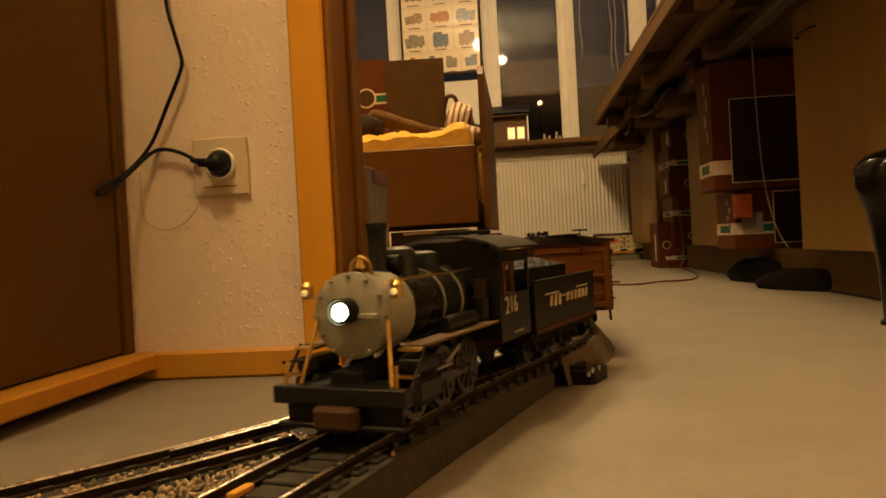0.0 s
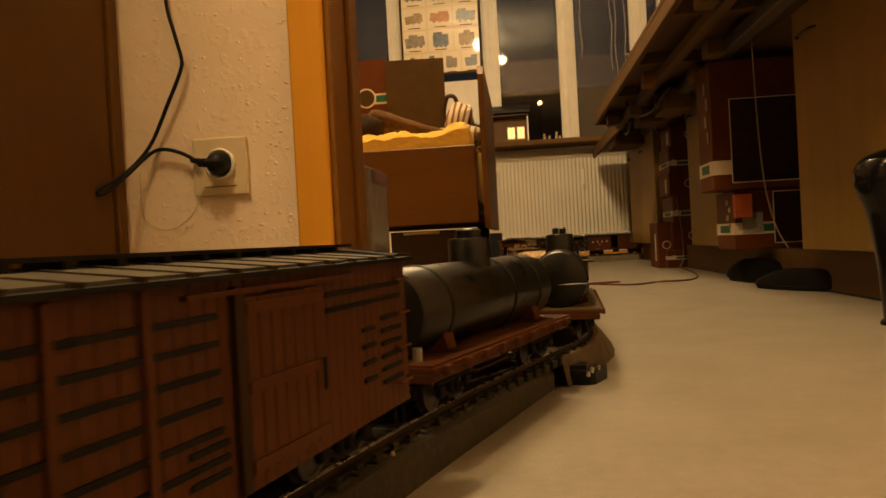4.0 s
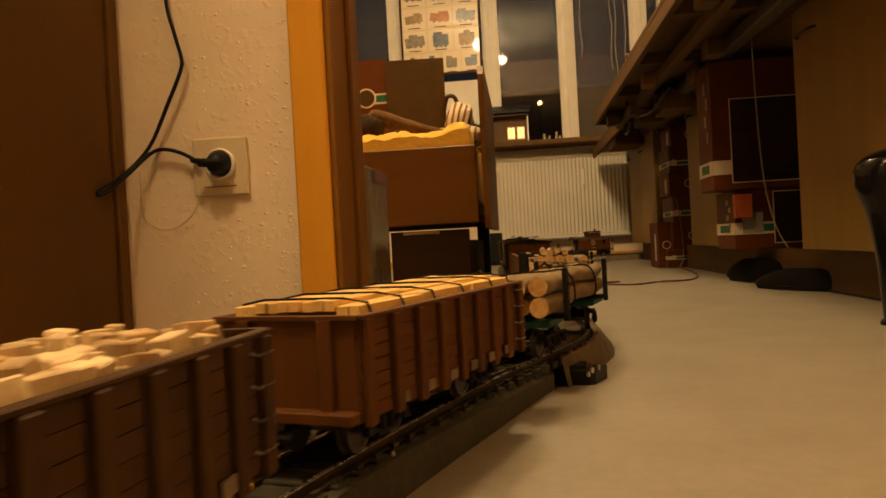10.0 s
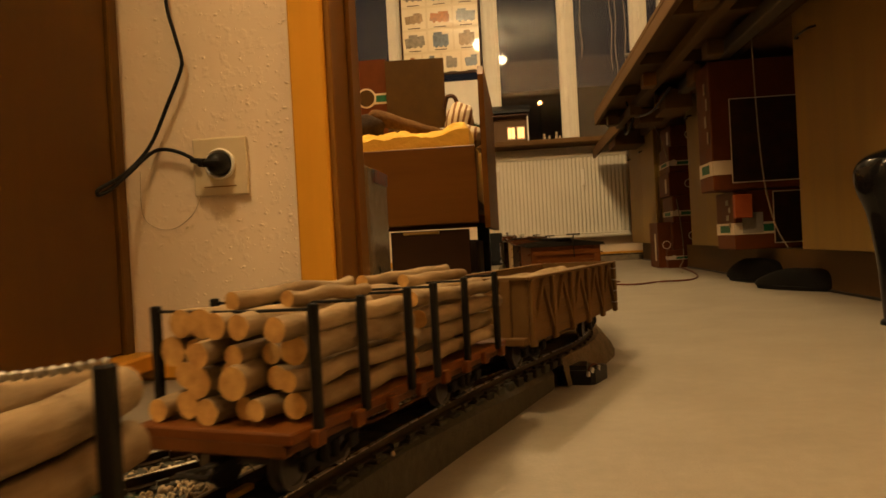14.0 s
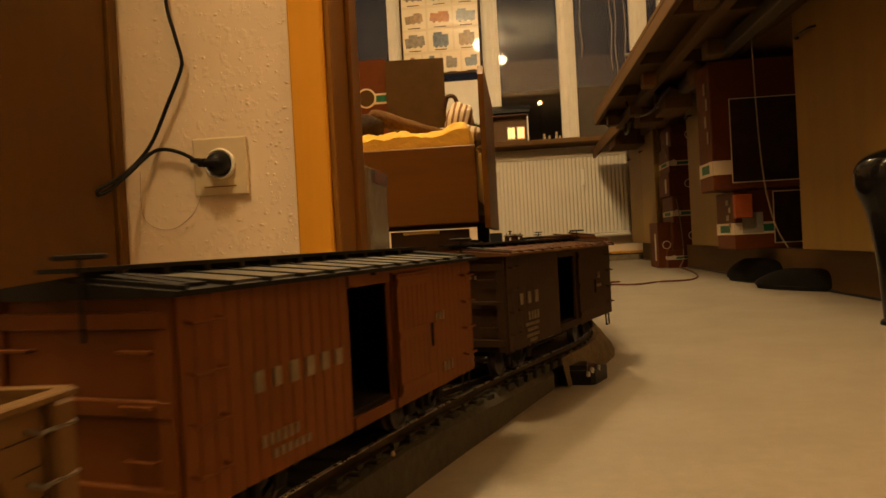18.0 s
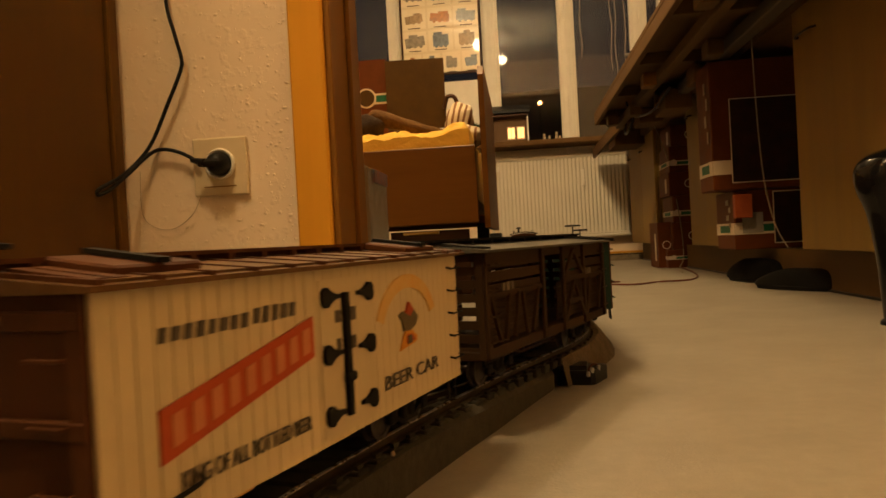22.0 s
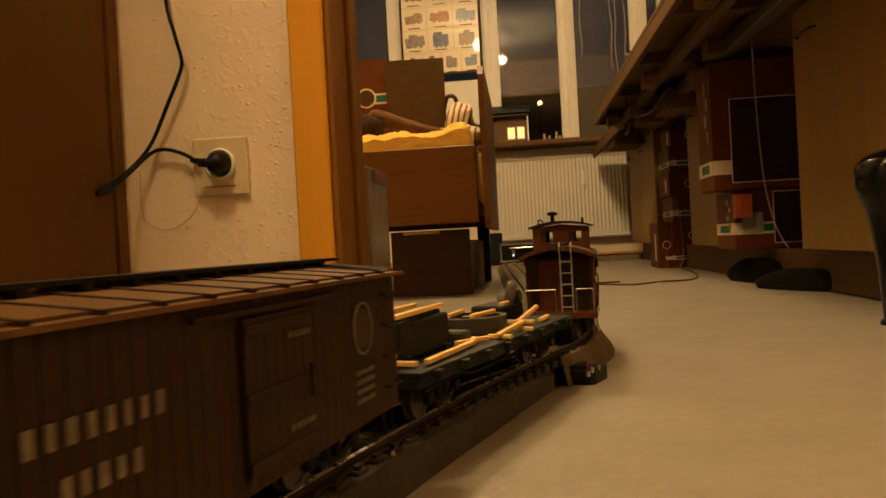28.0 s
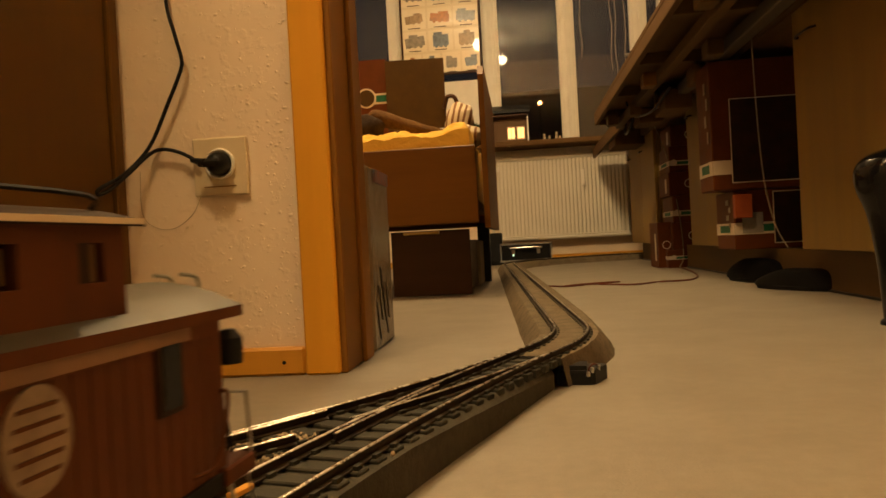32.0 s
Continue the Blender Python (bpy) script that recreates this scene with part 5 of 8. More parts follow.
def bogie(car, x, u_car, sgn, frame_mat=None):
    """A four-wheel arch-bar truck under a car: side frames, bolster, springs and two wheelsets."""
    fm = frame_mat or M_FRAMEB
    bg = None
    if not BOGIE_KIT:
        bm = B()
        box(bm, (0, 0.0335, 0.0225), (0.066, 0.0040, 0.0040), bevel=0.0008)
        box(bm, (0, 0.0335, 0.0095), (0.030, 0.0040, 0.0030))
        for s in (-1, 1):
            box(bm, (s * 0.0215, 0.0335, 0.0150), (0.024, 0.0036, 0.0028), Matrix.Rotation(s * radians(-24), 3, "Y"))
            box(bm, (s * 0.0255, 0.0342, 0.0160), (0.0105, 0.0060, 0.0100), bevel=0.0012)
            rod(bm, (s * 0.006, 0.0335, 0.0105), (s * 0.006, 0.0335, 0.0215), 0.0035, n=8)
        me = bpy.data.meshes.new("side_frame")
        bm.to_mesh(me)
        bm.free()
        BOGIE_KIT["side"] = me
        bm = box(B(), (0, 0, 0.0235), (0.014, 0.062, 0.006), bevel=0.001)
        rod(bm, (0, 0, 0.024), (0, 0, 0.030), 0.010, n=14)
        box(bm, (0.0, 0, 0.0185), (0.034, 0.040, 0.003))
        me = bpy.data.meshes.new("bolster")
        bm.to_mesh(me)
        bm.free()
        BOGIE_KIT["bolster"] = me
    bo = BOGIE_KIT["bolster"].copy()
    bo.materials.append(fm)
    bg = new("bogie", bo)
    bg.parent = car
    bg.matrix_basis = pose(x, 0, 0)
    for turn in (0, 180):
        me = BOGIE_KIT["side"].copy()
        me.materials.append(fm)
        s = new("side_frame", me)
        s.parent = bg
        s.matrix_basis = pose(0, 0, 0, 0, 0, turn)
    for dx in (-0.0255, 0.0255):
        wheelset("wheelset", bg, dx, 0.0150, 0.0150)
    BOGIES.append((bg, u_car - x, u_car, abs(x)))
    return bg


def coupler(car, x, z=0.021):
    s = 1 if x > 0 else -1
    bm = box(B(), (x - s * 0.012, 0, z), (0.026, 0.007, 0.005), bevel=0.001)
    tube(bm, smooth_line([(x, -0.004, z), (x + s * 0.010, -0.009, z), (x + s * 0.014, 0, z + 0.002), (x + s * 0.010, 0.009, z), (x, 0.004, z)], 3), 0.0018, 6)
    part("coupler", bm, M_FRAMEB, car)


def car_base(name, label, category, u0, u1, sill_mat, bogie_mat=None, sill=True):
    """An empty car with sills, couplers and trucks, its middle at half of u0 and u1."""
    um = (u0 + u1) / 2
    car = thing(name, label, category, pose(path(um)[0], path(um)[1], RAIL_TOP), "train cars")
    L = u1 - u0
    piv = L / 2 - 0.062
    MOVERS.append((car, um, piv))
    if sill:
        bm = box(B(), (0, 0, 0.0315), (L - 0.006, 0.030, 0.007))
        for s in (-1, 1):
            box(bm, (0, s * 0.044, 0.0325), (L - 0.002, 0.006, 0.007), bevel=0.001)
            rod(bm, (-L * 0.30, s * 0.026, 0.028), (-L * 0.12, s * 0.026, 0.016), 0.0011, n=6)
            rod(bm, (-L * 0.12, s * 0.026, 0.016), (L * 0.12, s * 0.026, 0.016), 0.0011, n=6)
            rod(bm, (L * 0.12, s * 0.026, 0.016), (L * 0.30, s * 0.026, 0.028), 0.0011, n=6)
        for s in (-1, 1):
            box(bm, (s * (L / 2 - 0.004), 0, 0.0325), (0.008, 0.094, 0.008), bevel=0.001)
        part("underframe", bm, sill_mat, car)
        part("brake_cylinder", rod(B(), (-0.02, 0.012, 0.022), (0.02, 0.012, 0.022), 0.008, n=12), M_FRAMEB, car, round_=True)
    for s in (1, -1):
        bogie(car, s * piv, um, s, bogie_mat)
        coupler(car, s * (L / 2 + 0.004))
    return car, L, um


def ladder(car, x, z0, z1, n, material, w=0.020, y=None, name="grab_irons"):
    """Wire rungs on the +y and -y sides."""
    y = HALF_W if y is None else y
    for s in (-1, 1):
        rung = None
        for k in range(n):
            m = Matrix.Translation((x, s * y, z0 + (z1 - z0) * k / (n - 1)))
            if rung is None:
                rung = part("grab_iron", tube(B(), [(-w / 2, 0, 0), (-w / 2, s * 0.004, -0.001), (w / 2, s * 0.004, -0.001), (w / 2, 0, 0)], 0.0009, 5), material, car, at=m)
            else:
                again("grab_iron", rung, car, m)


def brake_wheel(car, x, z, material=None):
    bm = rod(B(), (x, 0.012, z - 0.035), (x, 0.012, z), 0.0008, n=6)
    pts = [(x + 0.0095 * math.cos(k * math.pi / 8), 0.012 + 0.0095 * math.sin(k * math.pi / 8), z) for k in range(17)]
    tube(bm, pts, 0.0012, 5)
    for k in range(4):
        a = k * math.pi / 2
        rod(bm, (x, 0.012, z), (x + 0.0095 * math.cos(a), 0.012 + 0.0095 * math.sin(a), z), 0.0008, n=5)
    part("brake_wheel", bm, material or M_FRAMEB, car)


def roof(car, L, material, rib_mat=None, ribs=12, eave=0.1225, peak=0.1300, board=None, over=0.006, ends=0.006):
    """A low gabled tin roof with standing seams, a plank walk on it and end platforms."""
    hw = HALF_W + over
    prof = [(-hw, eave), (-hw, eave + 0.0022), (0, peak), (hw, eave + 0.0022), (hw, eave)]
    slope = math.atan2(peak - eave - 0.0022, hw)
    r = part("roof", prism(B(), prof, -L / 2 - ends, L / 2 + ends), M_FRAMEB if ribs and material is M_ROOFG else material, car)
    if ribs:
        pieces("roof_panel", r, material, [((-L / 2 + L * (k + 0.5) / ribs, s * (hw - 0.004) / 2, (peak + eave + 0.0022) / 2 + 0.0009), (L / ribs - 0.003, (hw - 0.006) / math.cos(slope), 0.0012), Matrix.Rotation(-s * slope, 3, "X")) for k in (range(1, ribs - 1) if material is M_ROOFG else range(ribs)) for s in (-1, 1)])
        items = []
        for k in range(ribs + 1):
            x = -L / 2 + L * k / ribs
            for s in (-1, 1):
                items.append(((x, s * hw / 2, (peak + eave + 0.0022) / 2 + 0.0008), (0.0026, hw / math.cos(slope) - 0.001, 0.0022), Matrix.Rotation(-s * slope, 3, "X")))
        pieces("roof_seam", r, rib_mat or material, items)
    wood = board or M_FRAMEB
    pieces("running_plank", r, wood, [((0, (k - 1) * 0.0078, peak + 0.0046), (L + 0.018, 0.0070, 0.0020)) for k in range(3)])
    n = ribs or 8
    pieces("walk_block", r, wood, [((-L / 2 + L * (k + 0.5) / n, 0, peak + 0.0020), (0.005, 0.022, 0.0034)) for k in range(n)])
    tilt = Matrix.Rotation(-math.atan2(peak - eave, hw), 3, "X")
    for s in (-1, 1):
        pieces("corner_plank", r, wood, [((s * (L / 2 - 0.006 - 0.010 * k), 0.032, peak - 0.0012), (0.0075, 0.040, 0.0016), tilt) for k in range(2)])
    return r


def planked_side(car, name, L, y, z0, z1, material, gap=None, plank=0.0095, thick=0.003):
    """A side of upright planks; gap: (x0, x1) left open as a doorway."""
    bm = B()
    n = int(L / plank)
    w = L / n
    s = 1 if y > 0 else -1
    if gap:
        box(bm, ((gap[0] - L / 2) / 2, y - s * 0.0016, (z0 + z1) / 2), (gap[0] + L / 2, 0.0016, z1 - z0 - 0.001))
        box(bm, ((gap[1] + L / 2) / 2, y - s * 0.0016, (z0 + z1) / 2), (L / 2 - gap[1], 0.0016, z1 - z0 - 0.001))
        box(bm, ((gap[0] + gap[1]) / 2, y, z0 + 0.0035), (gap[1] - gap[0], thick, 0.007))
        box(bm, ((gap[0] + gap[1]) / 2, y, z1 - 0.004), (gap[1] - gap[0], thick, 0.008))
    else:
        box(bm, (0, y - s * 0.0016, (z0 + z1) / 2), (L, 0.0016, z1 - z0 - 0.001))
    wall_ = part(name, bm, material, car)
    items = []
    for i in range(n):
        x = -L / 2 + w * (i + 0.5)
        if not (gap and gap[0] < x < gap[1]):
            items.append(((x, y, (z0 + z1) / 2), (w - 0.0005, thick, z1 - z0)))
    pieces("plank", wall_, material, items)
    return wall_


def car_end(car, x, z0, z1, material, bands=3, hw=None):
    s = 1 if x > 0 else -1
    hw = hw or HALF_W - 0.002
    bm = box(B(), (x - s * 0.0016, 0, (z0 + z1) / 2), (0.003, hw * 2, z1 - z0))
    e = part("end_wall", bm, material, car)
    pieces("end_band", e, material, [((x + s * 0.0012, 0, z0 + 0.008 + (z1 - z0 - 0.018) * k / max(1, bands - 1)), (0.003, hw * 2, 0.0075)) for k in range(bands)], 0.0008)
    pieces("corner_post", e, material, [((x + s * 0.0010, yy, (z0 + z1) / 2), (0.0026, 0.008, z1 - z0)) for yy in (-hw + 0.004, hw - 0.004)])
    rung = None
    for yy in (-hw * 0.66, hw * 0.66):
        for k in range(3):
            m = Matrix.Translation((x, yy, z0 + (z1 - z0) * (0.25 + 0.25 * k)))
            if rung is None:
                rung = part("grab_iron", tube(B(), [(0, -0.008, 0), (s * 0.004, -0.008, 0), (s * 0.004, 0.008, 0), (0, 0.008, 0)], 0.0009, 5), material, e, at=m)
            else:
                again("grab_iron", rung, e, m)
    return e


Z0, Z1 = 0.0290, 0.1230


def boxcar(label, u0, u1, body, ends, roof_mat, seam, door=None, far_door=None, board=None, drop=0.0, rungs=True):
    car, L, um = car_base("boxcar", label, "boxcar", u0, u1, M_FRAMEB if door else body)
    gap = door
    planked_side(car, "side_wall", L, HALF_W - 0.0015, Z0, Z1 - drop, body, gap)
    planked_side(car, "side_wall", L, -HALF_W + 0.0015, Z0, Z1 - drop, body, (-gap[1], -gap[0]) if far_door else None)
    part("floor", box(B(), (0, 0, 0.0370), (L - 0.004, HALF_W * 2 - 0.008, 0.003)), M_FRAMEB, car)
    for s in (1, -1):
        car_end(car, s * L / 2, Z0, Z1 - drop, ends)
    roof(car, L, roof_mat, seam, board=board, eave=0.1225 - drop, peak=0.1300 - drop)
    brake_wheel(car, L / 2 + 0.008, 0.1400 - drop)
    if rungs:
        ladder(car, L / 2 - 0.014, 0.045, 0.112 - drop, 4, ends)
        ladder(car, -L / 2 + 0.014, 0.045, 0.112 - drop, 4, ends)
    part("step", tube(B(), [(L / 2 - 0.022, HALF_W - 0.003, 0.030), (L / 2 - 0.022, HALF_W - 0.002, 0.014), (L / 2 - 0.008, HALF_W - 0.002, 0.014), (L / 2 - 0.008, HALF_W - 0.003, 0.030)], 0.0011, 5), M_FRAMEB, car)
    part("step", tube(B(), [(-L / 2 + 0.022, HALF_W - 0.003, 0.030), (-L / 2 + 0.022, HALF_W - 0.002, 0.014), (-L / 2 + 0.008, HALF_W - 0.002, 0.014), (-L / 2 + 0.008, HALF_W - 0.003, 0.030)], 0.0011, 5), M_FRAMEB, car)
    return car, L


def slide_door(car, x0, x1, material, y=HALF_W + 0.0022, z0=0.036, z1=0.114):
    """A planked sliding door with rails above and below."""
    n = 7
    w = (x1 - x0) / n
    d = part("sliding_door", box(B(), ((x0 + x1) / 2, y - 0.0008, (z0 + z1) / 2), (x1 - x0 - 0.001, 0.0012, z1 - z0 - 0.001)), material, car)
    pieces("plank", d, material, [((x0 + w * (i + 0.5), y, (z0 + z1) / 2), (w - 0.0005, 0.0022, z1 - z0)) for i in range(n)])
    pieces("door_batten", d, material, [(((x0 + x1) / 2, y + 0.0014, z), (x1 - x0, 0.0016, 0.005)) for z in (z0 + 0.005, z1 - 0.005, (z0 + z1) / 2)])
    part("door_handle", rod(B(), (x0 + 0.006, y + 0.004, 0.062), (x0 + 0.006, y + 0.004, 0.078), 0.001, n=6), M_FRAMEB, d)
    part("door_rail", box(B(), ((x0 + x1) / 2, y, z1 + 0.003), ((x1 - x0) * 2.1, 0.003, 0.0022)), material, car)
    return d


# --- locomotive; its own space: x forward, origin under the cab front
loco = thing("steam_locomotive", "black model steam locomotive with a lit headlight", "locomotive", pose(path(0.28)[0], path(0.28)[1], RAIL_TOP), "train cars")
MOVERS.append((loco, 0.283, 0.085))
BZ, BR = 0.084, 0.0285


def lx(u):
    return 0.28 - u


bm = turned(B(), [(BR * 0.99, lx(0.335)), (BR, lx(0.20)), (BR * 1.0, lx(0.198))], 32, Matrix.Translation((0, 0, BZ)) @ Matrix.Rotation(radians(90), 4, "Y"))
boiler = part("boiler", bm, mat("dark_boiler_cladding", (0.022, 0.021, 0.018), (0.014, 0.013, 0.011), 0.28, 0.3, scale=40), loco, round_=True)
for u in (0.262, 0.298):
    part("boiler_band", turned(B(), [(BR + 0.0006, -0.0014), (BR + 0.0008, 0.0014)], 32, Matrix.Translation((lx(u), 0, BZ)) @ Matrix.Rotation(radians(90), 4, "Y")), M_SMOKE, boiler, "polished boiler band", round_=True)
bm = turned(B(), [(BR + 0.0015, lx(0.205)), (BR + 0.0015, lx(0.168)), (BR + 0.003, lx(0.167)), (BR + 0.003, lx(0.162)), (BR - 0.002, lx(0.160)), (BR * 0.5, lx(0.1575)), (0.004, lx(0.157))], 36, Matrix.Translation((0, 0, BZ)) @ Matrix.Rotation(radians(90), 4, "Y"))
smoke = part("smokebox", bm, M_SMOKE, loco, "graphite smokebox, its grey lightened for headlight glare", round_=True)
bm = B()
for k in range(12):
    a = k * math.pi / 6
    rod(bm, (lx(0.1615), math.cos(a) * 0.0285, BZ + math.sin(a) * 0.0285), (lx(0.1575), math.cos(a) * 0.0285, BZ + math.sin(a) * 0.0285), 0.0014, n=6)
part("smokebox_bolts", bm, M_SMOKE, smoke)
part("smokebox_hinge", box(B(), (lx(0.157), 0.016, BZ), (0.003, 0.018, 0.004), bevel=0.0008), M_SMOKE, smoke)
hl_ = part("headlight", turned(B(), [(0.0095, -0.004), (0.0100, 0.012), (0.0090, 0.0125), (0.0080, 0.010)], 24, Matrix.Translation((lx(0.157), 0, BZ + 0.004)) @ Matrix.Rotation(radians(90), 4, "Y")), M_LOCO, loco, round_=True)
part("lens", turned(B(), [(0.0064, 0.0), (0.0064, 0.001), (0.004, 0.003), (0.001, 0.0036)], 24, Matrix.Translation((lx(0.1475), 0, BZ + 0.004)) @ Matrix.Rotation(radians(90), 4, "Y")), M_HEAD, hl_, "glowing headlight lens", round_=True)
for s in (-1, 1):
    mk = part("marker_lamp", turned(B(), [(0.0045, 0), (0.0045, 0.010), (0.002, 0.013)], 12, Matrix.Translation((lx(0.163), s * 0.0375, BZ + 0.012))), M_BRASS, loco, "brass marker lamp", round_=True)
    part("marker_lens", ball(B(), (lx(0.159), s * 0.0375, BZ + 0.017), 0.0026, 10), M_MARK, mk, round_=True)
part("smokestack", turned(B(), [(0.0115, 0.0), (0.0085, 0.004), (0.0070, 0.008), (0.0076, 0.036), (0.0088, 0.037), (0.0088, 0.041), (0.0066, 0.041), (0.006, 0.01)], 24, Matrix.Translation((lx(0.204), 0, BZ + BR - 0.003))), M_LOCO, loco, round_=True)
be = part("bell_frame", tube(B(), smooth_line([(lx(0.178), -0.009, BZ + BR), (lx(0.178), -0.0075, BZ + BR + 0.009), (lx(0.178), 0, BZ + BR + 0.0135), (lx(0.178), 0.0075, BZ + BR + 0.009), (lx(0.178), 0.009, BZ + BR)], 4), 0.0014, 6), M_BRASS, loco)
part("bell", turned(B(), [(0.0050, 0.003), (0.0038, 0.006), (0.0030, 0.0095), (0.001, 0.011)], 18, Matrix.Translation((lx(0.178), 0, BZ + BR + 0.002))), M_BRASS, be, "small brass bell", round_=True)
for u, r, h in ((0.236, 0.0150, 0.0215), (0.282, 0.0140, 0.0165)):
    part("dome", turned(B(), [(r * 1.15, -0.004), (r, 0.004), (r, h * 0.66), (r * 0.86, h * 0.88), (r * 0.45, h), (0.002, h)], 24, Matrix.Translation((lx(u), 0, BZ + BR - 0.002))), M_LOCO, loco, round_=True)
part("generator", rod(B(), (lx(0.215), -0.012, BZ + BR + 0.006), (lx(0.215), 0.014, BZ + BR + 0.006), 0.007, n=14), M_LOCO, loco, round_=True)
part("whistle", turned(B(), [(0.002, 0), (0.0032, 0.003), (0.0032, 0.013), (0.001, 0.017)], 10, Matrix.Translation((lx(0.262), 0.0, BZ + BR))), M_BRASS, loco, "brass whistle", round_=True)
for s in (-1, 1):
    part("handrail", tube(B(), [(lx(0.17), s * 0.024, BZ + 0.022), (lx(0.172), s * 0.0285, BZ + 0.024), (lx(0.325), s * 0.0285, BZ + 0.024)], 0.0011, 6), M_BRASS, loco)
    part("running_board", box(B(), (lx(0.255), s * 0.042, 0.0605), (0.165, 0.017, 0.0026), bevel=0.0006), mat("worn_brown_board", (0.15, 0.10, 0.05), (0.09, 0.058, 0.028), 0.6, scale=60), loco)
    part("air_tank", rod(B(), (lx(0.235), s * 0.038, 0.068), (lx(0.295), s * 0.038, 0.068), 0.0065, n=14), M_LOCO, loco, round_=True)
    bm = box(B(), (lx(0.180), s * 0.041, 0.030), (0.046, 0.024, 0.024), bevel=0.006)
    cyl_ = part("cylinder", bm, M_LOCO, loco)
    part("valve_chest", box(B(), (lx(0.180), s * 0.043, 0.047), (0.036, 0.018, 0.012), bevel=0.003), M_LOCO, cyl_)
    bm = B()
    rod(bm, (lx(0.148), s * 0.038, 0.034), (lx(0.163), s * 0.029, BZ - 0.002), 0.0016, n=6)
    part("smokebox_brace", bm, M_BRASS, loco)
    for k in range(4):
        part("pilot_step", box(B(), (lx(0.150 + 0.006 * k), s * 0.044, 0.034 + 0.0085 * k), (0.010, 0.017, 0.0018)), M_BRASS if k % 2 else M_LOCO, loco)
    part("step_stringer", tube(B(), [(lx(0.145), s * 0.0525, 0.030), (lx(0.172), s * 0.0525, 0.0615)], 0.0014, 6), M_LOCO, loco)
part("pilot_beam", box(B(), (lx(0.142), 0, 0.0305), (0.011, 0.108, 0.0125), bevel=0.001), M_LOCO, loco)
part("pilot_deck", box(B(), (lx(0.155), 0, 0.036), (0.026, 0.075, 0.002)), M_LOCO, loco)
for s in (-1, 1):
    part("footboard", box(B(), (lx(0.144), s * 0.034, 0.0095), (0.014, 0.034, 0.0030), bevel=0.0006), M_LOCO, loco)
    part("footboard_hanger", box(B(), (lx(0.146), s * 0.034, 0.0180), (0.003, 0.026, 0.0160)), M_LOCO, loco)
part("pilot_block", box(B(), (lx(0.156), 0, 0.0200), (0.022, 0.060, 0.0180), bevel=0.002), M_FRAMEB, loco)
part("front_coupler", box(B(), (lx(0.136), 0, 0.0160), (0.014, 0.034, 0.0170), bevel=0.003), mat("rusty_coupler", (0.060, 0.030, 0.012), scale=60), loco)
part("frame", box(B(), (lx(0.265), 0, 0.034), (0.23, 0.026, 0.022)), M_FRAMEB, loco)
part("firebox", box(B(), (lx(0.315), 0, 0.060), (0.055, 0.046, 0.045), bevel=0.004), M_LOCO, loco)
for s in (-1, 1):
    part("flag_holder", rod(B(), (lx(0.142), s * 0.045, 0.036), (lx(0.142), s * 0.045, 0.052), 0.0016, n=6), M_BRASS, loco)
pump = part("air_pump", rod(B(), (lx(0.316), 0.0380, 0.064), (lx(0.316), 0.0380, 0.082), 0.0070, n=16), M_LOCO, loco, round_=True)
part("pump_cylinder", rod(B(), (lx(0.316), 0.0380, 0.084), (lx(0.316), 0.0380, 0.099), 0.0058, n=16), M_RAILW, pump, round_=True)
part("pump_flange", rod(B(), (lx(0.316), 0.0380, 0.0818), (lx(0.316), 0.0380, 0.0842), 0.0078, n=16), M_RAILW, pump, round_=True)
# cab
C0, C1 = lx(0.326), lx(0.408)
CW = 0.0515
for s in (-1, 1):
    y = s * CW
    cs = part("cab_side", box(B(), ((C0 + C1) / 2, y, 0.0615), (C0 - C1, 0.0022, 0.041)), M_LOCO, loco)
    part("cab_header", box(B(), ((C0 + C1) / 2, y, 0.1175), (C0 - C1, 0.0022, 0.011)), M_LOCO, cs)
    for xx, ww in ((C0 - 0.004, 0.008), (C1 + 0.0025, 0.005), (C0 - 0.036, 0.008)):
        part("cab_pillar", box(B(), (xx, y, 0.097), (ww, 0.0022, 0.034)), M_LOCO, cs)
bm = prism(B(), [(-CW, 0.041), (CW, 0.041), (CW, 0.123), (CW * 0.5, 0.133), (-CW * 0.5, 0.133), (-CW, 0.123)], C0 - 0.002, C0)
part("cab_front", bm, M_LOCO, loco)
for s in (-1, 1):
    f = B()
    x0, x1, zz0, zz1 = C0 - 0.031, C0 - 0.009, 0.083, 0.111
    for (cx, cz, sx, sz) in (((x0 + x1) / 2, zz0, x1 - x0, 0.003), ((x0 + x1) / 2, zz1, x1 - x0, 0.003), (x0, (zz0 + zz1) / 2, 0.003, zz1 - zz0), (x1, (zz0 + zz1) / 2, 0.003, zz1 - zz0)):
        box(f, (cx, s * (CW + 0.0005), cz), (sx, 0.0028, sz))
    box(f, ((x0 + x1) / 2 + 0.004, s * (CW - 0.0012), (zz0 + zz1) / 2), (0.012, 0.0012, zz1 - zz0))
    part("cab_window", f, M_REDWIN, loco, "red-brown cab window frame")
bm = B()
prof = []
for k in range(9):
    a = math.pi * (0.18 + 0.64 * k / 8)
    prof.append((-(CW + 0.007) * math.cos(a) / math.cos(math.pi * 0.18), 0.112 + 0.027 * math.sin(a) ** 1.0 / 1.0))
prof = prof + [(y, z - 0.0022) for y, z in prof[::-1]]
part("cab_roof", prism(bm, prof, lx(0.316), lx(0.428)), M_ROOFL, loco, "grey curved cab roof", round_=True)
part("roof_hatch", box(B(), (lx(0.372), 0, 0.1415), (0.034, 0.046, 0.004), bevel=0.001), M_LOCO, loco)
part("cab_floor", box(B(), ((C0 + C1) / 2, 0, 0.042), (C0 - C1, CW * 2, 0.004)), M_REDWIN, loco, "red-brown cab sill")
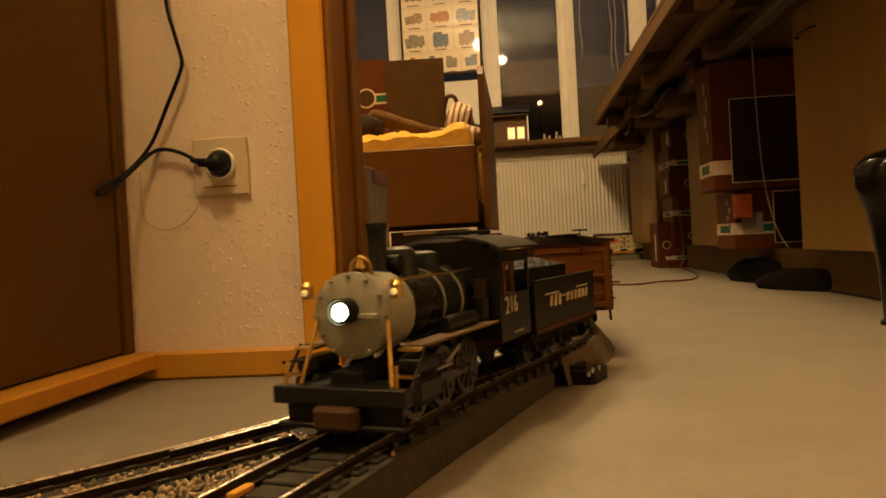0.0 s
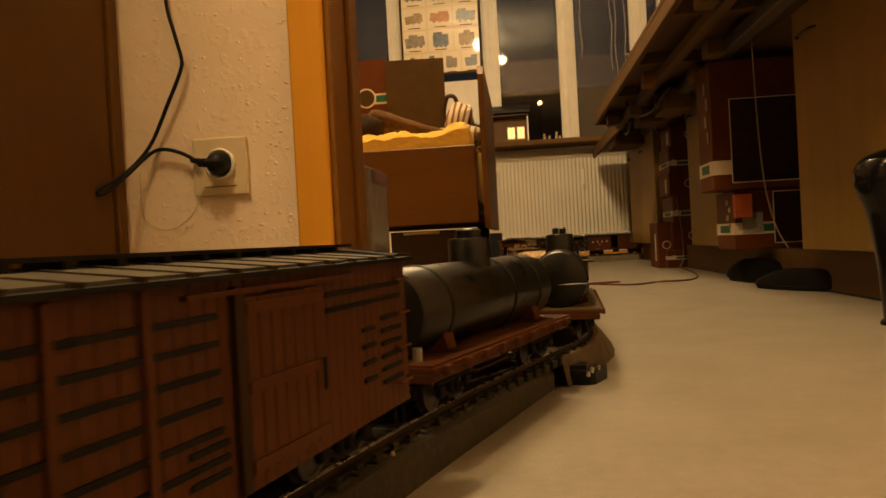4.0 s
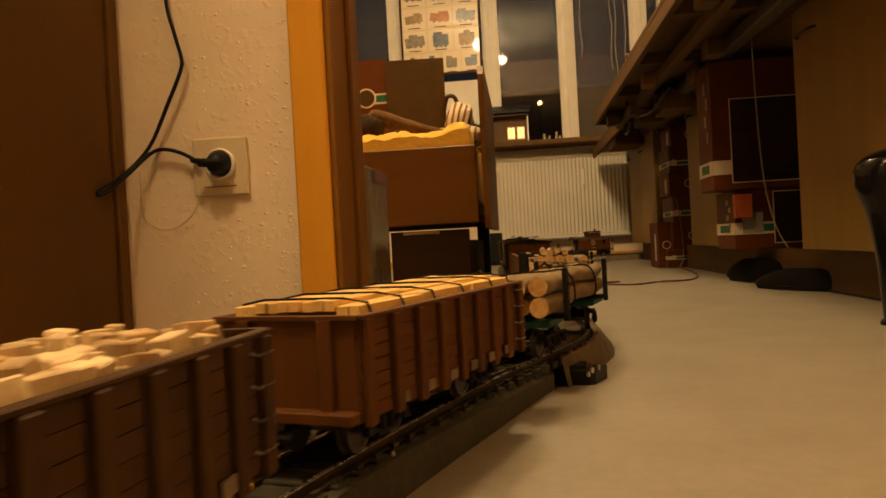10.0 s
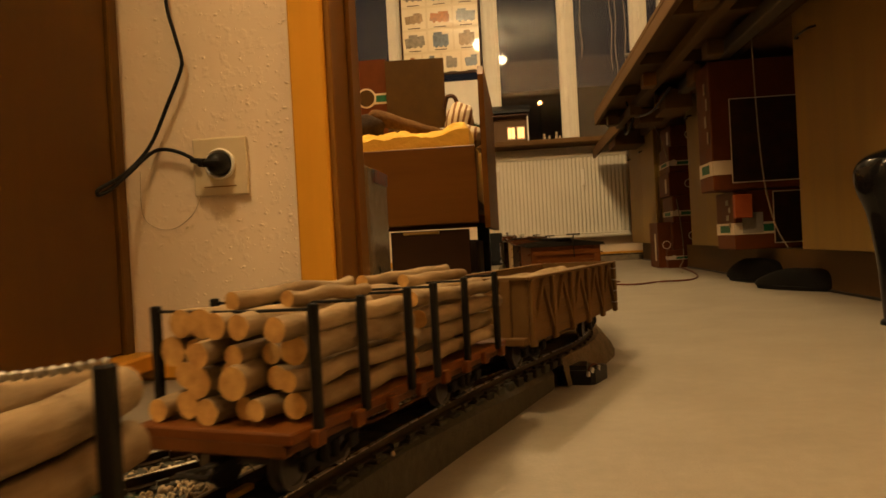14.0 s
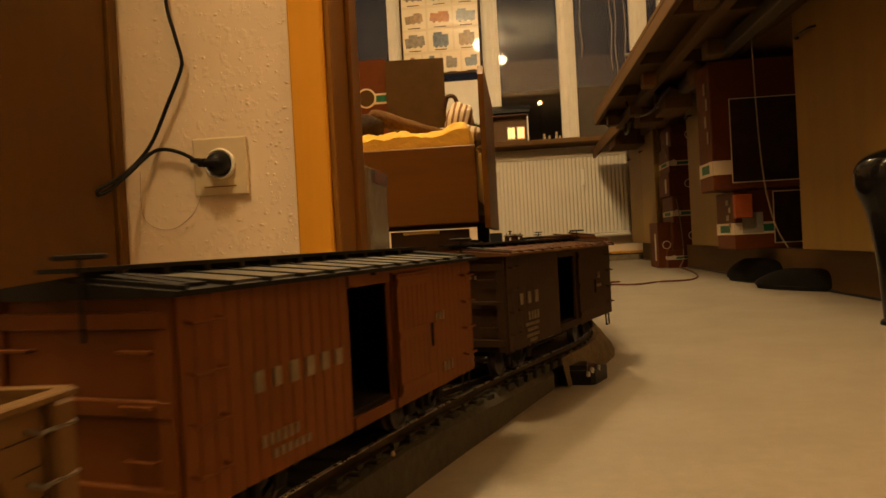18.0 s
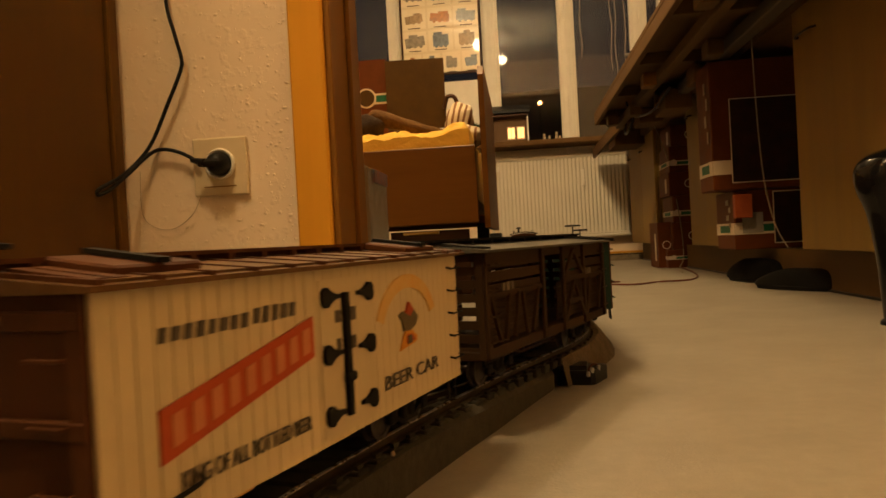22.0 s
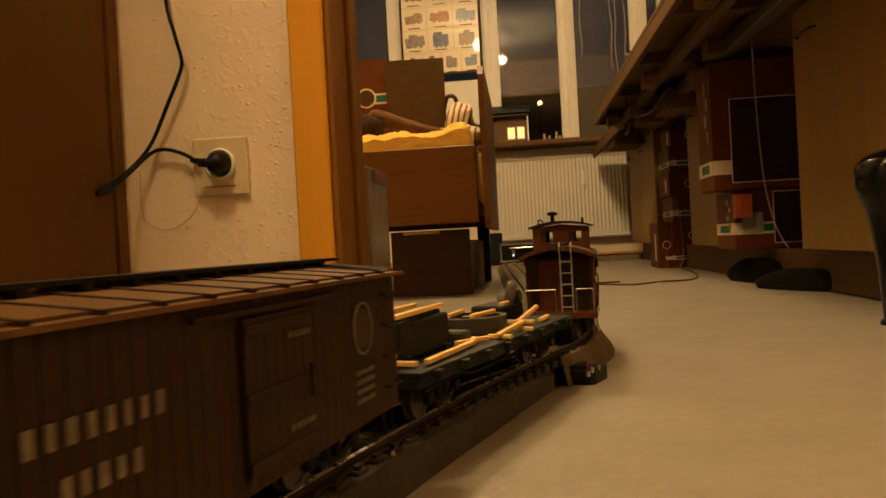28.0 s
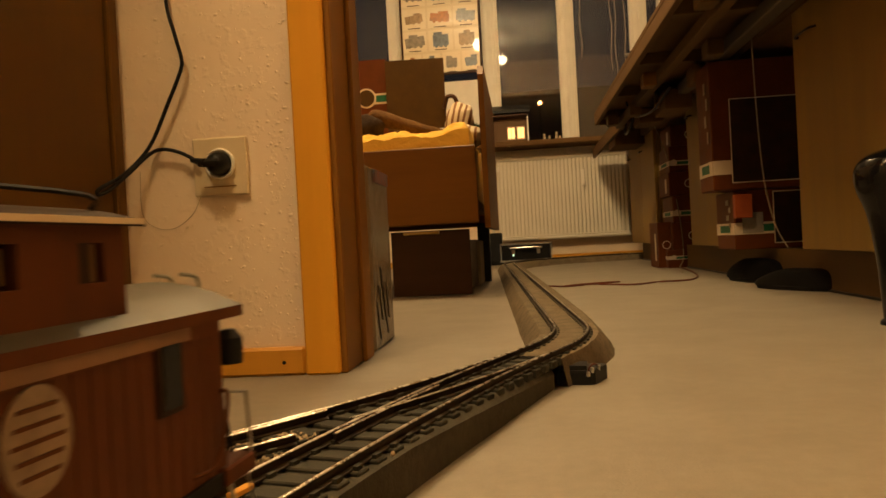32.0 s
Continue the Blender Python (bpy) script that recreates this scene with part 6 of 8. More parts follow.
letters("number", "216", 0.0225, M_LETTER, loco, on_side(lx(0.354), CW + 0.0015, 0.0720), "cream painted number")
bars("small_lettering", 8, 0.0026, 0.0026, 0.001, M_LETTER, loco, on_side(lx(0.372), CW + 0.0014, 0.0465))
# running gear
DRIVE = []
for i, u in enumerate((0.205, 0.255, 0.305)):
    DRIVE.append(wheelset("driving_wheel", loco, lx(u), 0.0245, 0.0245, 10, 0.0))
wheelset("pilot_wheel", loco, lx(0.163), 0.0130, 0.0130)
RODS = []
for s, ph in ((1, 0.0), (-1, math.pi / 2)):
    bm = box(B(), (0, 0, 0), (0.104, 0.0020, 0.0048), bevel=0.0006)
    for dx in (-0.05, 0, 0.05):
        rod(bm, (dx, -0.002, 0), (dx, 0.002, 0), 0.0042, n=12)
    RODS.append((part("side_rod", bm, M_WHEEL, loco, at=pose(lx(0.255), s * 0.0335, 0.0245)), s, ph))
for s in (-1, 1):
    part("crosshead_guide", box(B(), (lx(0.218), s * 0.041, 0.0375), (0.040, 0.0035, 0.0022)), M_STEEL, loco)
    part("main_rod", box(B(), (lx(0.228), s * 0.0385, 0.030), (0.062, 0.0018, 0.0042), Matrix.Rotation(radians(-4), 3, "Y")), M_WHEEL, loco)
    part("link", box(B(), (lx(0.245), s * 0.040, 0.044), (0.030, 0.002, 0.004), Matrix.Rotation(radians(20), 3, "Y")), M_STEEL, loco)

# --- tender
td, L, um = car_base("tender", "black coal tender with cream lettering", "tender", 0.430, 0.630, M_FRAMEB)
TW = 0.0515
for s in (-1, 1):
    part("side_tank", box(B(), (0, s * (TW - 0.0015), 0.0635), (L - 0.004, 0.003, 0.050), bevel=0.0008), M_LOCO, td)
part("deck", box(B(), (0, 0, 0.082), (L - 0.006, TW * 2 - 0.006, 0.003)), M_FLATBLK, td)
for s in (-1, 1):
    part("end_tank", box(B(), (s * (L / 2 - 0.0035), 0, 0.0615), (0.003, TW * 2 - 0.006, 0.046)), M_LOCO, td)
part("top_beading", box(B(), (0, TW + 0.0002, 0.0885), (L - 0.002, 0.0034, 0.0022), bevel=0.0006), M_FLATBLK, td)
part("coal_bunker", box(B(), (0.022, 0, 0.0925), (0.112, 0.078, 0.018), bevel=0.001), M_LOCO, td)
bm = B()
bmesh.ops.create_grid(bm, x_segments=22, y_segments=16, size=0.5, matrix=Matrix.Translation((0.022, 0, 0.102)) @ Matrix.Diagonal((0.108, 0.074, 1, 1)))
for v in bm.verts:
    rx, ry = (v.co.x - 0.022) / 0.054, v.co.y / 0.037
    v.co.z += 0.011 * max(0, 1 - rx * rx) * max(0.0, 1 - ry * ry) + 0.0035 * noise.noise((v.co.x * 160, v.co.y * 160, 1))
part("coal", bm, M_COAL, td, "heap of black coal")
part("water_hatch", rod(B(), (-0.062, 0, 0.083), (-0.062, 0, 0.090), 0.013, n=16), M_LOCO, td)
part("red_brown_sill", box(B(), (0, TW + 0.0006, 0.0375), (L - 0.002, 0.0016, 0.0045)), M_REDWIN, td)
bars("lettering_short", 3, 0.0112, 0.0125, 0.0020, M_LETTER, td, on_side(0.040, TW + 0.0006, 0.0650), "cream painted lettering", slant=0.25)
bars("lettering_long", 6, 0.0115, 0.0105, 0.0018, M_LETTER, td, on_side(-0.032, TW + 0.0006, 0.0655), "cream painted lettering", slant=0.25)
for x, z, l in ((0.050, 0.0730, 0.040), (0.006, 0.0680, 0.026), (-0.050, 0.0740, 0.040)):
    part("lettering_swash", box(B(), (x, TW + 0.0006, z), (l, 0.0008, 0.0018)), M_LETTER, td)

# --- ribbed brown boxcar
car, L = boxcar("brown ribbed boxcar with a pale tin roof", 0.708, 1.052, M_BOXBROWN, M_BOXORANGE, M_ROOFG, M_BOXDARK, None)
for x0, x1, rows in ((0.040, 0.171, (0.1080, 0.0970, 0.0855, 0.0735, 0.0615)), (0.134, 0.171, (0.0520, 0.0465, 0.0410, 0.0355)), (0.060, 0.112, (0.0500,)), (0.036, 0.062, (0.0560, 0.0500, 0.0440)),
                     (-0.160, -0.055, (0.1085, 0.1000)), (-0.160, -0.128, (0.0880, 0.0800, 0.0720, 0.0640, 0.0560, 0.0480)), (-0.118, -0.100, (0.0840, 0.0740, 0.0640, 0.0540))):
    pieces("slot", car, M_FRAMEB, [(((x0 + x1) / 2, HALF_W + 0.0004, z), (x1 - x0, 0.0016, 0.0026)) for z in rows])
pieces("slat_rib", car, M_BOXBROWN, [((x, HALF_W + 0.0010, 0.0760), (0.0040, 0.0030, 0.0900)) for x in (0.126, 0.083)])
slide_door(car, -0.047, 0.0235, M_BOXBROWN)
part("door_post", box(B(), (0.0275, HALF_W + 0.002, 0.075), (0.007, 0.003, 0.088)), M_BOXDARK, car)
bm = B()
for k in range(2):
    box(bm, (0.152 + 0.012 * k, HALF_W + 0.0016, 0.0860 - 0.0010 * k), (0.007, 0.001, 0.0016))
part("chalk_row", bm, M_LETTER, car)


def pockets(car, L, n, y, z, size, material):
    """Stake pockets along both sides of a flat car."""
    first = None
    for s in (-1, 1):
        for k in range(n):
            m = pose(-L / 2 + L * (k + 0.5) / n, s * y, z)
            if first is None:
                first = part("stake_pocket", box(B(), (0, 0, 0), size, bevel=0.0008), material, car, at=m)
            else:
                again("stake_pocket", first, car, m)


# --- tank cars
def tank_car(label, u0, u1, flat_mat, deck_mat, straps, lettering):
    car, L, um = car_base("tank_car", label, "tank car", u0, u1, flat_mat)
    dk = part("deck_frame", box(B(), (0, 0, 0.0385), (L, 0.100, 0.0050), bevel=0.0008), flat_mat, car)
    n = 34
    base = None
    for i in range(n):
        m = pose(-L / 2 + L * (i + 0.5) / n, 0, 0.0418)
        if base is None:
            base = part("plank", box(B(), (0, 0, 0), (L / n - 0.0005, 0.097, 0.0020)), deck_mat, dk, at=m)
        else:
            again("plank", base, dk, m)
    pockets(car, L, 9, 0.0520, 0.0370, (0.0085, 0.0045, 0.0075), flat_mat)
    TL = L - 0.030
    R, zc = 0.0360, 0.0785
    prof = [(0.004, -TL / 2 - 0.004), (R * 0.62, -TL / 2 - 0.002), (R * 0.94, -TL / 2 + 0.003), (R, -TL / 2 + 0.007), (R, TL / 2 - 0.007), (R * 0.94, TL / 2 - 0.003), (R * 0.62, TL / 2 + 0.002), (0.004, TL / 2 + 0.004)]
    tk = part("tank", turned(B(), prof, 40, Matrix.Translation((0, 0, zc)) @ Matrix.Rotation(radians(90), 4, "Y")), M_TANK, car, "satin black cylindrical tank", round_=True)
    for x in straps:
        part("tank_band", turned(B(), [(R + 0.0006, -0.0030), (R + 0.0012, 0), (R + 0.0006, 0.0030)], 40, Matrix.Translation((x, 0, zc)) @ Matrix.Rotation(radians(90), 4, "Y")), M_FLATBLK, tk, round_=True)
    dx = -0.010
    part("dome", turned(B(), [(0.0215, -0.006), (0.0202, 0.004), (0.0202, 0.022), (0.0188, 0.0245), (0.003, 0.026)], 28, Matrix.Translation((dx, 0, zc + R - 0.003))), M_TANK, tk, round_=True)
    for yy in ((0.0,) if lettering is None else (-0.009, 0.009)):
        part("dome_cap", turned(B(), [(0.0125, 0), (0.0125, 0.007), (0.010, 0.009), (0.002, 0.0095)] if lettering is None else [(0.005, 0), (0.005, 0.008), (0.002, 0.010)], 18, Matrix.Translation((dx + (0 if lettering is None else yy), yy * 0.6, zc + R + 0.022))), M_TANK, tk, round_=True)
    for s in (-1, 1):
        for x in (-TL * 0.34, TL * 0.34):
            part("saddle", box(B(), (x, s * 0.022, 0.0500), (0.016, 0.022, 0.016), Matrix.Rotation(s * radians(18), 3, "X"), 0.001), flat_mat, car)
    if lettering:
        for s in (-1, 1):
            part("tank_rail", tube(B(), [(TL / 2 + 0.003, 0, zc - 0.006), (TL / 2 + 0.002, s * 0.030, zc - 0.006), (TL / 2 - 0.01, s * 0.0375, zc - 0.006), (-TL / 2 + 0.01, s * 0.0375, zc - 0.006)], 0.0010, 6), M_STEEL, car, "thin steel rail")
        part("walkway", box(B(), (-0.028, 0.040, zc + 0.016), (0.070, 0.016, 0.0022)), M_TANK, car)
        bm = B()
        for k, h in enumerate((0.026, 0.022, 0.020, 0.020, 0.020, 0.024)):
            y, z = R * math.cos(0.16) + 0.0006, zc - R * math.sin(0.16)
            box(bm, (0.056 - 0.0215 * k, y, z + 0.002), (0.011, 0.0012, h), Matrix.Rotation(radians(9), 3, "X"))
        part("lettering", bm, mat("dull_grey_lettering", (0.065, 0.058, 0.045), (0.035, 0.03, 0.024), 0.6, scale=60), car, "dull painted letters")
    else:
        part("end_valve", rod(B(), (L / 2 - 0.012, 0.03, 0.043), (L / 2 - 0.012, 0.03, 0.054), 0.004, n=10), M_STEEL, car)
    for s in (-1, 1):
        st = part("brake_stand", rod(B(), (s * (L / 2 - 0.006), -0.030, 0.040), (s * (L / 2 - 0.006), -0.030, 0.052), 0.0014, n=6), M_FRAMEB, car)
        part("brake_disc", rod(B(), (s * (L / 2 - 0.006), -0.030, 0.052), (s * (L / 2 - 0.006), -0.030, 0.0535), 0.008, n=14), M_FRAMEB, st)
    return car


tank_car("black tank with straps on a red-brown flat car", 1.104, 1.450, M_FLATRED, M_FLATRED, (-0.115, -0.04, 0.105), None)
tank_car("black lettered tank car on a planked deck", 1.507, 1.868, M_FLATRED, M_DECK, (0.085, -0.12), "row")


# --- gondolas
def gondola(label, u0, u1, body, top, ribs, tabs=True, braces=False):
    car, L, um = car_base("gondola_car", label, "gondola car", u0, u1, body)
    zt = top
    part("floor", box(B(), (0, 0, 0.0380), (L - 0.004, HALF_W * 2 - 0.006, 0.003)), body, car)
    for s in (-1, 1):
        n = 7
        w = part("side_wall", box(B(), (0, s * (HALF_W - 0.0034), (zt + 0.029) / 2), (L - 0.003, 0.0014, zt - 0.030)), body, car)
        pieces("plank", w, body, [((0, s * (HALF_W - 0.002), 0.029 + (zt - 0.029) * (k + 0.5) / n), (L - 0.002, 0.003, (zt - 0.029) / n - 0.0005)) for k in range(n)])
        for k in range(ribs):
            x = -L / 2 + 0.008 + (L - 0.016) * k / (ribs - 1)
            part("stake", box(B(), (x, s * (HALF_W + 0.0015), (zt + 0.026) / 2), (0.0105, 0.0055, zt - 0.026), bevel=0.0012), body, w)
        part("top_rail", box(B(), (0, s * HALF_W, zt + 0.001), (L, 0.0065, 0.0026), bevel=0.0006), body, w)
        if tabs:
            pieces("gusset_plate", w, M_GUSSET, [((-L / 2 + 0.03 + (L - 0.06) * (k + 0.5) / 6, s * (HALF_W + 0.0022), 0.0345), (0.013, 0.0015, 0.0075)) for k in range(6)])
        if braces:
            m = 10
            items = []
            for k in range(m):
                x = -L / 2 + 0.008 + (L - 0.016) * (k + 0.5) / m
                a = math.atan2(zt - 0.036, (L - 0.016) / m) * (1 if k % 2 else -1)
                items.append(((x, s * (HALF_W + 0.0014), (zt + 0.030) / 2), (math.hypot(zt - 0.036, (L - 0.016) / m), 0.0035, 0.005), Matrix.Rotation(a, 3, "Y")))
            pieces("diagonal_brace", w, body, items)
    for s in (-1, 1):
        bm = box(B(), (s * (L / 2 - 0.002), 0, (zt + 0.029) / 2), (0.003, HALF_W * 2 - 0.006, zt - 0.029))
        for yy in (-0.03, 0.03):
            box(bm, (s * (L / 2 + 0.001), yy, (zt + 0.029) / 2), (0.004, 0.010, zt - 0.029), bevel=0.0008)
        box(bm, (s * (L / 2 - 0.0005), 0, zt + 0.001), (0.006, HALF_W * 2, 0.0026))
        part("end_wall", bm, body, car)
        part("end_sill", box(B(), (s * (L / 2 + 0.003), 0, 0.0320), (0.012, HALF_W * 2 - 0.004, 0.0075), bevel=0.001), body, car)
    ladder(car, -L / 2 + 0.012, 0.040, 0.086, 4, M_STEEL, 0.016)
    return car, L


g1, L1 = gondola("dark brown gondola filled with split firewood", 1.912, 2.250, M_GOND, 0.0935, 11)
rnd = random.Random(31)
bm = B()
for i in range(24):
    for j in range(8):
        x = -L1 / 2 + 0.014 + (L1 - 0.028) * (i + 0.5) / 24 + rnd.uniform(-0.003, 0.003)
        y = -0.0415 + 0.083 * (j + 0.5) / 8 + rnd.uniform(-0.0015, 0.0015)
        top = 0.0985 + rnd.uniform(-0.005, 0.004)
        box(bm, (x, y, top - 0.009), (rnd.uniform(0.009, 0.019), rnd.uniform(0.0065, 0.0105), 0.018), Euler((rnd.uniform(-0.22, 0.22), rnd.uniform(-0.16, 0.16), rnd.uniform(-0.5, 0.5))).to_matrix(), 0.0008)
tagged(part("firewood", bm, M_CORD, g1, "heap of pale split firewood"), kind="stuff")
part("load_core", box(B(), (0, 0, 0.060), (L1 - 0.02, 0.095, 0.044)), M_GOND, g1)
bars("side_lettering", 3, 0.008, 0.016, 0.003, M_GREYINK, g1, on_side(0.075, HALF_W + 0.0005, 0.060))
bars("end_lettering", 3, 0.006, 0.005, 0.002, M_LETTER, g1, Matrix.Translation((L1 / 2 + 0.0008, 0.012, 0.084)) @ Matrix(((0, 0, 1, 0), (1, 0, 0, 0), (0, 1, 0, 0), (0, 0, 0, 1))))

g2, L2 = gondola("orange-brown gondola stacked with sawn boards", 2.342, 2.646, M_GOND2, 0.0905, 9)
rnd = random.Random(17)
base = None
for k in range(3):
    for j in range(11):
        for h in range(2):
            lx0 = (L2 - 0.024) / 3
            m = pose(-L2 / 2 + 0.012 + lx0 * (k + 0.5) + rnd.uniform(-0.002, 0.002), -0.0425 + 0.0085 * j + rnd.uniform(-0.0006, 0.0006), 0.0865 + 0.0072 * h + (0.0028 if h and 1 < j < 9 else 0.0) + rnd.uniform(0, 0.0012), 0, rnd.uniform(-0.6, 0.6), rnd.uniform(-0.8, 0.8))
            if base is None:
                base = part("board", box(B(), (0, 0, 0), (lx0 - 0.002, 0.0080, 0.0070), bevel=0.0005), M_PLANK, g2, at=m)
            else:
                again("board", base, g2, m)
part("load_core", box(B(), (0, 0, 0.060), (L2 - 0.02, 0.094, 0.042)), M_GOND2, g2)
for x in (-0.13, -0.085, -0.02, 0.035, 0.085, 0.13):
    part("strap", tube(B(), [(x, -0.050, 0.092), (x + 0.001, -0.047, 0.0985), (x, -0.03, 0.1015), (x, 0.03, 0.1015), (x - 0.001, 0.047, 0.0985), (x, 0.050, 0.092)], 0.0009, 6), M_FRAMEB, g2, "dark load strap")


# --- log cars
def log(name, parent, a, b, r, seed, r2=None):
    """A crooked log with bark, slightly tapered, with sawn ends."""
    a, b = Vector(a), Vector(b)
    r2 = r2 or r * 0.88
    bm = B()
    n, m = 16, 14
    d = (b - a).normalized()
    q = d.to_track_quat("Z", "Y")
    rings = []
    for i in range(m + 1):
        f = i / m
        p = a.lerp(b, f) + q @ Vector((r * 0.6 * noise.noise((seed, f * 3, 0)) * (0 < i < m), r * 0.6 * noise.noise((seed, f * 3, 9)) * (0 < i < m), 0))
        rr = r + (r2 - r) * f
        rings.append([bm.verts.new(p + q @ Vector((math.cos(2 * math.pi * k / n), math.sin(2 * math.pi * k / n), 0)) * rr * (1 + 0.10 * noise.noise((seed * 3 + k * 0.7, f * 5, 2)))) for k in range(n)])
    for u, v in zip(rings, rings[1:]):
        for k in range(n):
            bm.faces.new((u[k], u[(k + 1) % n], v[(k + 1) % n], v[k]))
    bm.faces.new(rings[0])
    bm.faces.new(rings[-1])
    o = part(name, bm, M_BARK, parent, round_=True)
    o.data.materials.append(M_CUT)
    o.data.polygons[-1].material_index = 1
    o.data.polygons[-2].material_index = 1
    return o


lc, L, um = car_base("log_car", "green log car carrying long pale crooked logs", "log car", 2.730, 3.086, M_LGREEN, M_FRAMEB, sill=False)
for s in (-1, 1):
    x = s * (L / 2 - 0.052)
    part("bunk", box(B(), (x, 0, 0.0375), (0.075, 0.078, 0.0075), bevel=0.0015), M_LGREEN, lc)
    part("cross_bunk", box(B(), (x, 0, 0.0440), (0.012, 0.100, 0.0060), bevel=0.001), M_FRAMEB, lc)
    for y in (-0.050, 0.050):
        part("stake", box(B(), (x, y, 0.068), (0.008, 0.006, 0.060), bevel=0.001), M_FRAMEB, lc)
part("reach_pole", rod(B(), (-L / 2 + 0.05, 0, 0.030), (L / 2 - 0.05, 0, 0.030), 0.0035, n=8), M_STEEL, lc)
for i, (y, z, r) in enumerate(((-0.0370, 0.0575, 0.0105), (-0.0150, 0.0580, 0.0105), (0.0085, 0.0575, 0.0100), (0.0330, 0.0580, 0.0108), (-0.0330, 0.0775, 0.0098), (-0.0120, 0.0785, 0.0100), (0.0085, 0.0790, 0.0102), (0.0310, 0.0800, 0.0108))):
    log("log", lc, (L / 2 + 0.004 - 0.007 * (i % 3), y, z), (-L / 2 - 0.004 + 0.01 * (i % 2), y * 0.92, z + 0.001), r, i + 1)
for x in (0.062, -0.075):
    pts = [(x, -0.0485, 0.055), (x, -0.047, 0.080), (x, -0.036, 0.0890), (x, -0.012, 0.0905), (x, 0.012, 0.0910), (x, 0.0320, 0.0925), (x, 0.0435, 0.082), (x, 0.0465, 0.060), (x, 0.042, 0.047)]
    part("chain", tube(B(), smooth_line(pts, 3), 0.0012, 6), M_FRAMEB, lc, "dark binding chain")
bm = B()
for k in range(22):
    y = -0.050 + 0.100 * k / 21
    bmesh.ops.create_icosphere(bm, subdivisions=1, radius=0.0022, matrix=Matrix.Translation((-L / 2 + 0.052, y, 0.0985 - 0.004 * math.sin(math.pi * k / 21))))
part("stake_chain", bm, M_STEEL, lc, "pale stake chain")
bm = B()
for k in range(3):
    rod(bm, (0.040, 0.014 + 0.004 * k, 0.026 + 0.002 * k), (0.005, 0.016 + 0.004 * k, 0.030 + 0.002 * k), 0.0016, n=6)
part("tools", bm, M_STEEL, lc, "bright steel bars")

fc9, L, um = car_base("log_flat_car", "orange flat car with staked short logs", "log car", 3.171, 3.511, M_GOND2)
part("deck", box(B(), (0, 0, 0.0385), (L, 0.104, 0.0065), bevel=0.001), M_BOXORANGE, fc9)
pockets(fc9, L, 8, 0.054, 0.0350, (0.010, 0.005, 0.0090), M_BOXORANGE)
rnd = random.Random(77)
for g, (x0, x1) in enumerate(((0.020, L / 2 - 0.012), (-L / 2 + 0.012, 0.004))):
    rows = [(-0.042, -0.028, -0.014, 0.0, 0.014, 0.028, 0.042)] * 5
    for k in range(4):
        for j in range(6):
            if rnd.random() < 0.10 and 0 < j < 5:
                continue
            y = -0.0405 + 0.0162 * j + (0.006 if k % 2 and j < 5 else 0) + rnd.uniform(-0.002, 0.002)
            r = rnd.uniform(0.0056, 0.0090)
            dx = rnd.uniform(-0.013, 0.008)
            z = 0.0495 + 0.0148 * k + rnd.uniform(-0.0015, 0.0015)
            log("log", fc9, (x1 + dx, y, z), (x0 + dx, y + rnd.uniform(-0.004, 0.004), z + rnd.uniform(-0.002, 0.002)), r, 20 + g * 40 + k * 7 + j)
    log("log", fc9, (x1 - 0.03, -0.014, 0.1055), (x0 - 0.01, -0.004, 0.1080), 0.0056, 90 + g)
    log("log", fc9, (x1 - 0.045, 0.014, 0.1050), (x0 + 0.012, 0.022, 0.1040), 0.0050, 94 + g)
    for f in (0.10, 0.55, 0.92):
        x = x0 + (x1 - x0) * f
        for s in (-1, 1):
            part("stake", box(B(), (x, s * 0.0535, 0.071), (0.0060, 0.0045, 0.068), bevel=0.0008), M_FRAMEB, fc9)
        part("binding_chain", tube(B(), smooth_line([(x, -0.0535, 0.1020), (x, -0.03, 0.1015), (x, 0.0, 0.1010), (x, 0.03, 0.1015), (x, 0.0535, 0.1020)], 4), 0.0010, 6), M_FRAMEB, fc9)

g3, L3 = gondola("pale brown drop-bottom gondola with diagonal braces", 3.5645, 3.916, M_GOND3, 0.0925, 6, tabs=False, braces=True)
for k in range(8):
    y = -0.0405 + 0.0116 * k
    log("log", g3, (L3 / 2 - 0.022 - 0.018 * (k % 3), y, 0.0775 + 0.004 * (k % 2)), (-L3 / 2 + 0.020 + 0.012 * (k % 2), y + 0.002, 0.0775 + 0.003 * (k % 3)), 0.0072 + 0.0012 * (k % 3), 200 + k)
part("load_core", box(B(), (0, 0, 0.055), (L3 - 0.02, 0.094, 0.034)), M_GOND3, g3)

# --- orange boxcar with an open door
car, L = boxcar("orange-brown boxcar with an open black doorway", 3.994, 4.335, M_BOXORANGE, M_BOXORANGE, M_ROOFG, M_FRAMEB, (-0.0214, 0.0313), drop=0.005)
bars("lettering", 6, 0.0105, 0.0105, 0.004, M_FADED, car, on_side(0.084, HALF_W + 0.0006, 0.0740), "faded cream lettering")
bars("lettering_small", 6, 0.0040, 0.0062, 0.0014, M_FADED, car, on_side(0.105, HALF_W + 0.0006, 0.0460))
bars("lettering_small", 6, 0.0045, 0.0045, 0.0012, M_FADED, car, on_side(0.096, HALF_W + 0.0006, 0.0385))
bars("lettering_small", 3, 0.0050, 0.0065, 0.0014, M_FADED, car, on_side(-0.100, HALF_W + 0.0006, 0.0800))
bars("lettering_small", 3, 0.0055, 0.0080, 0.0014, M_FADED, car, on_side(-0.112, HALF_W + 0.0006, 0.0420))
slide_door(car, -0.078, -0.0245, M_BOXORANGE)

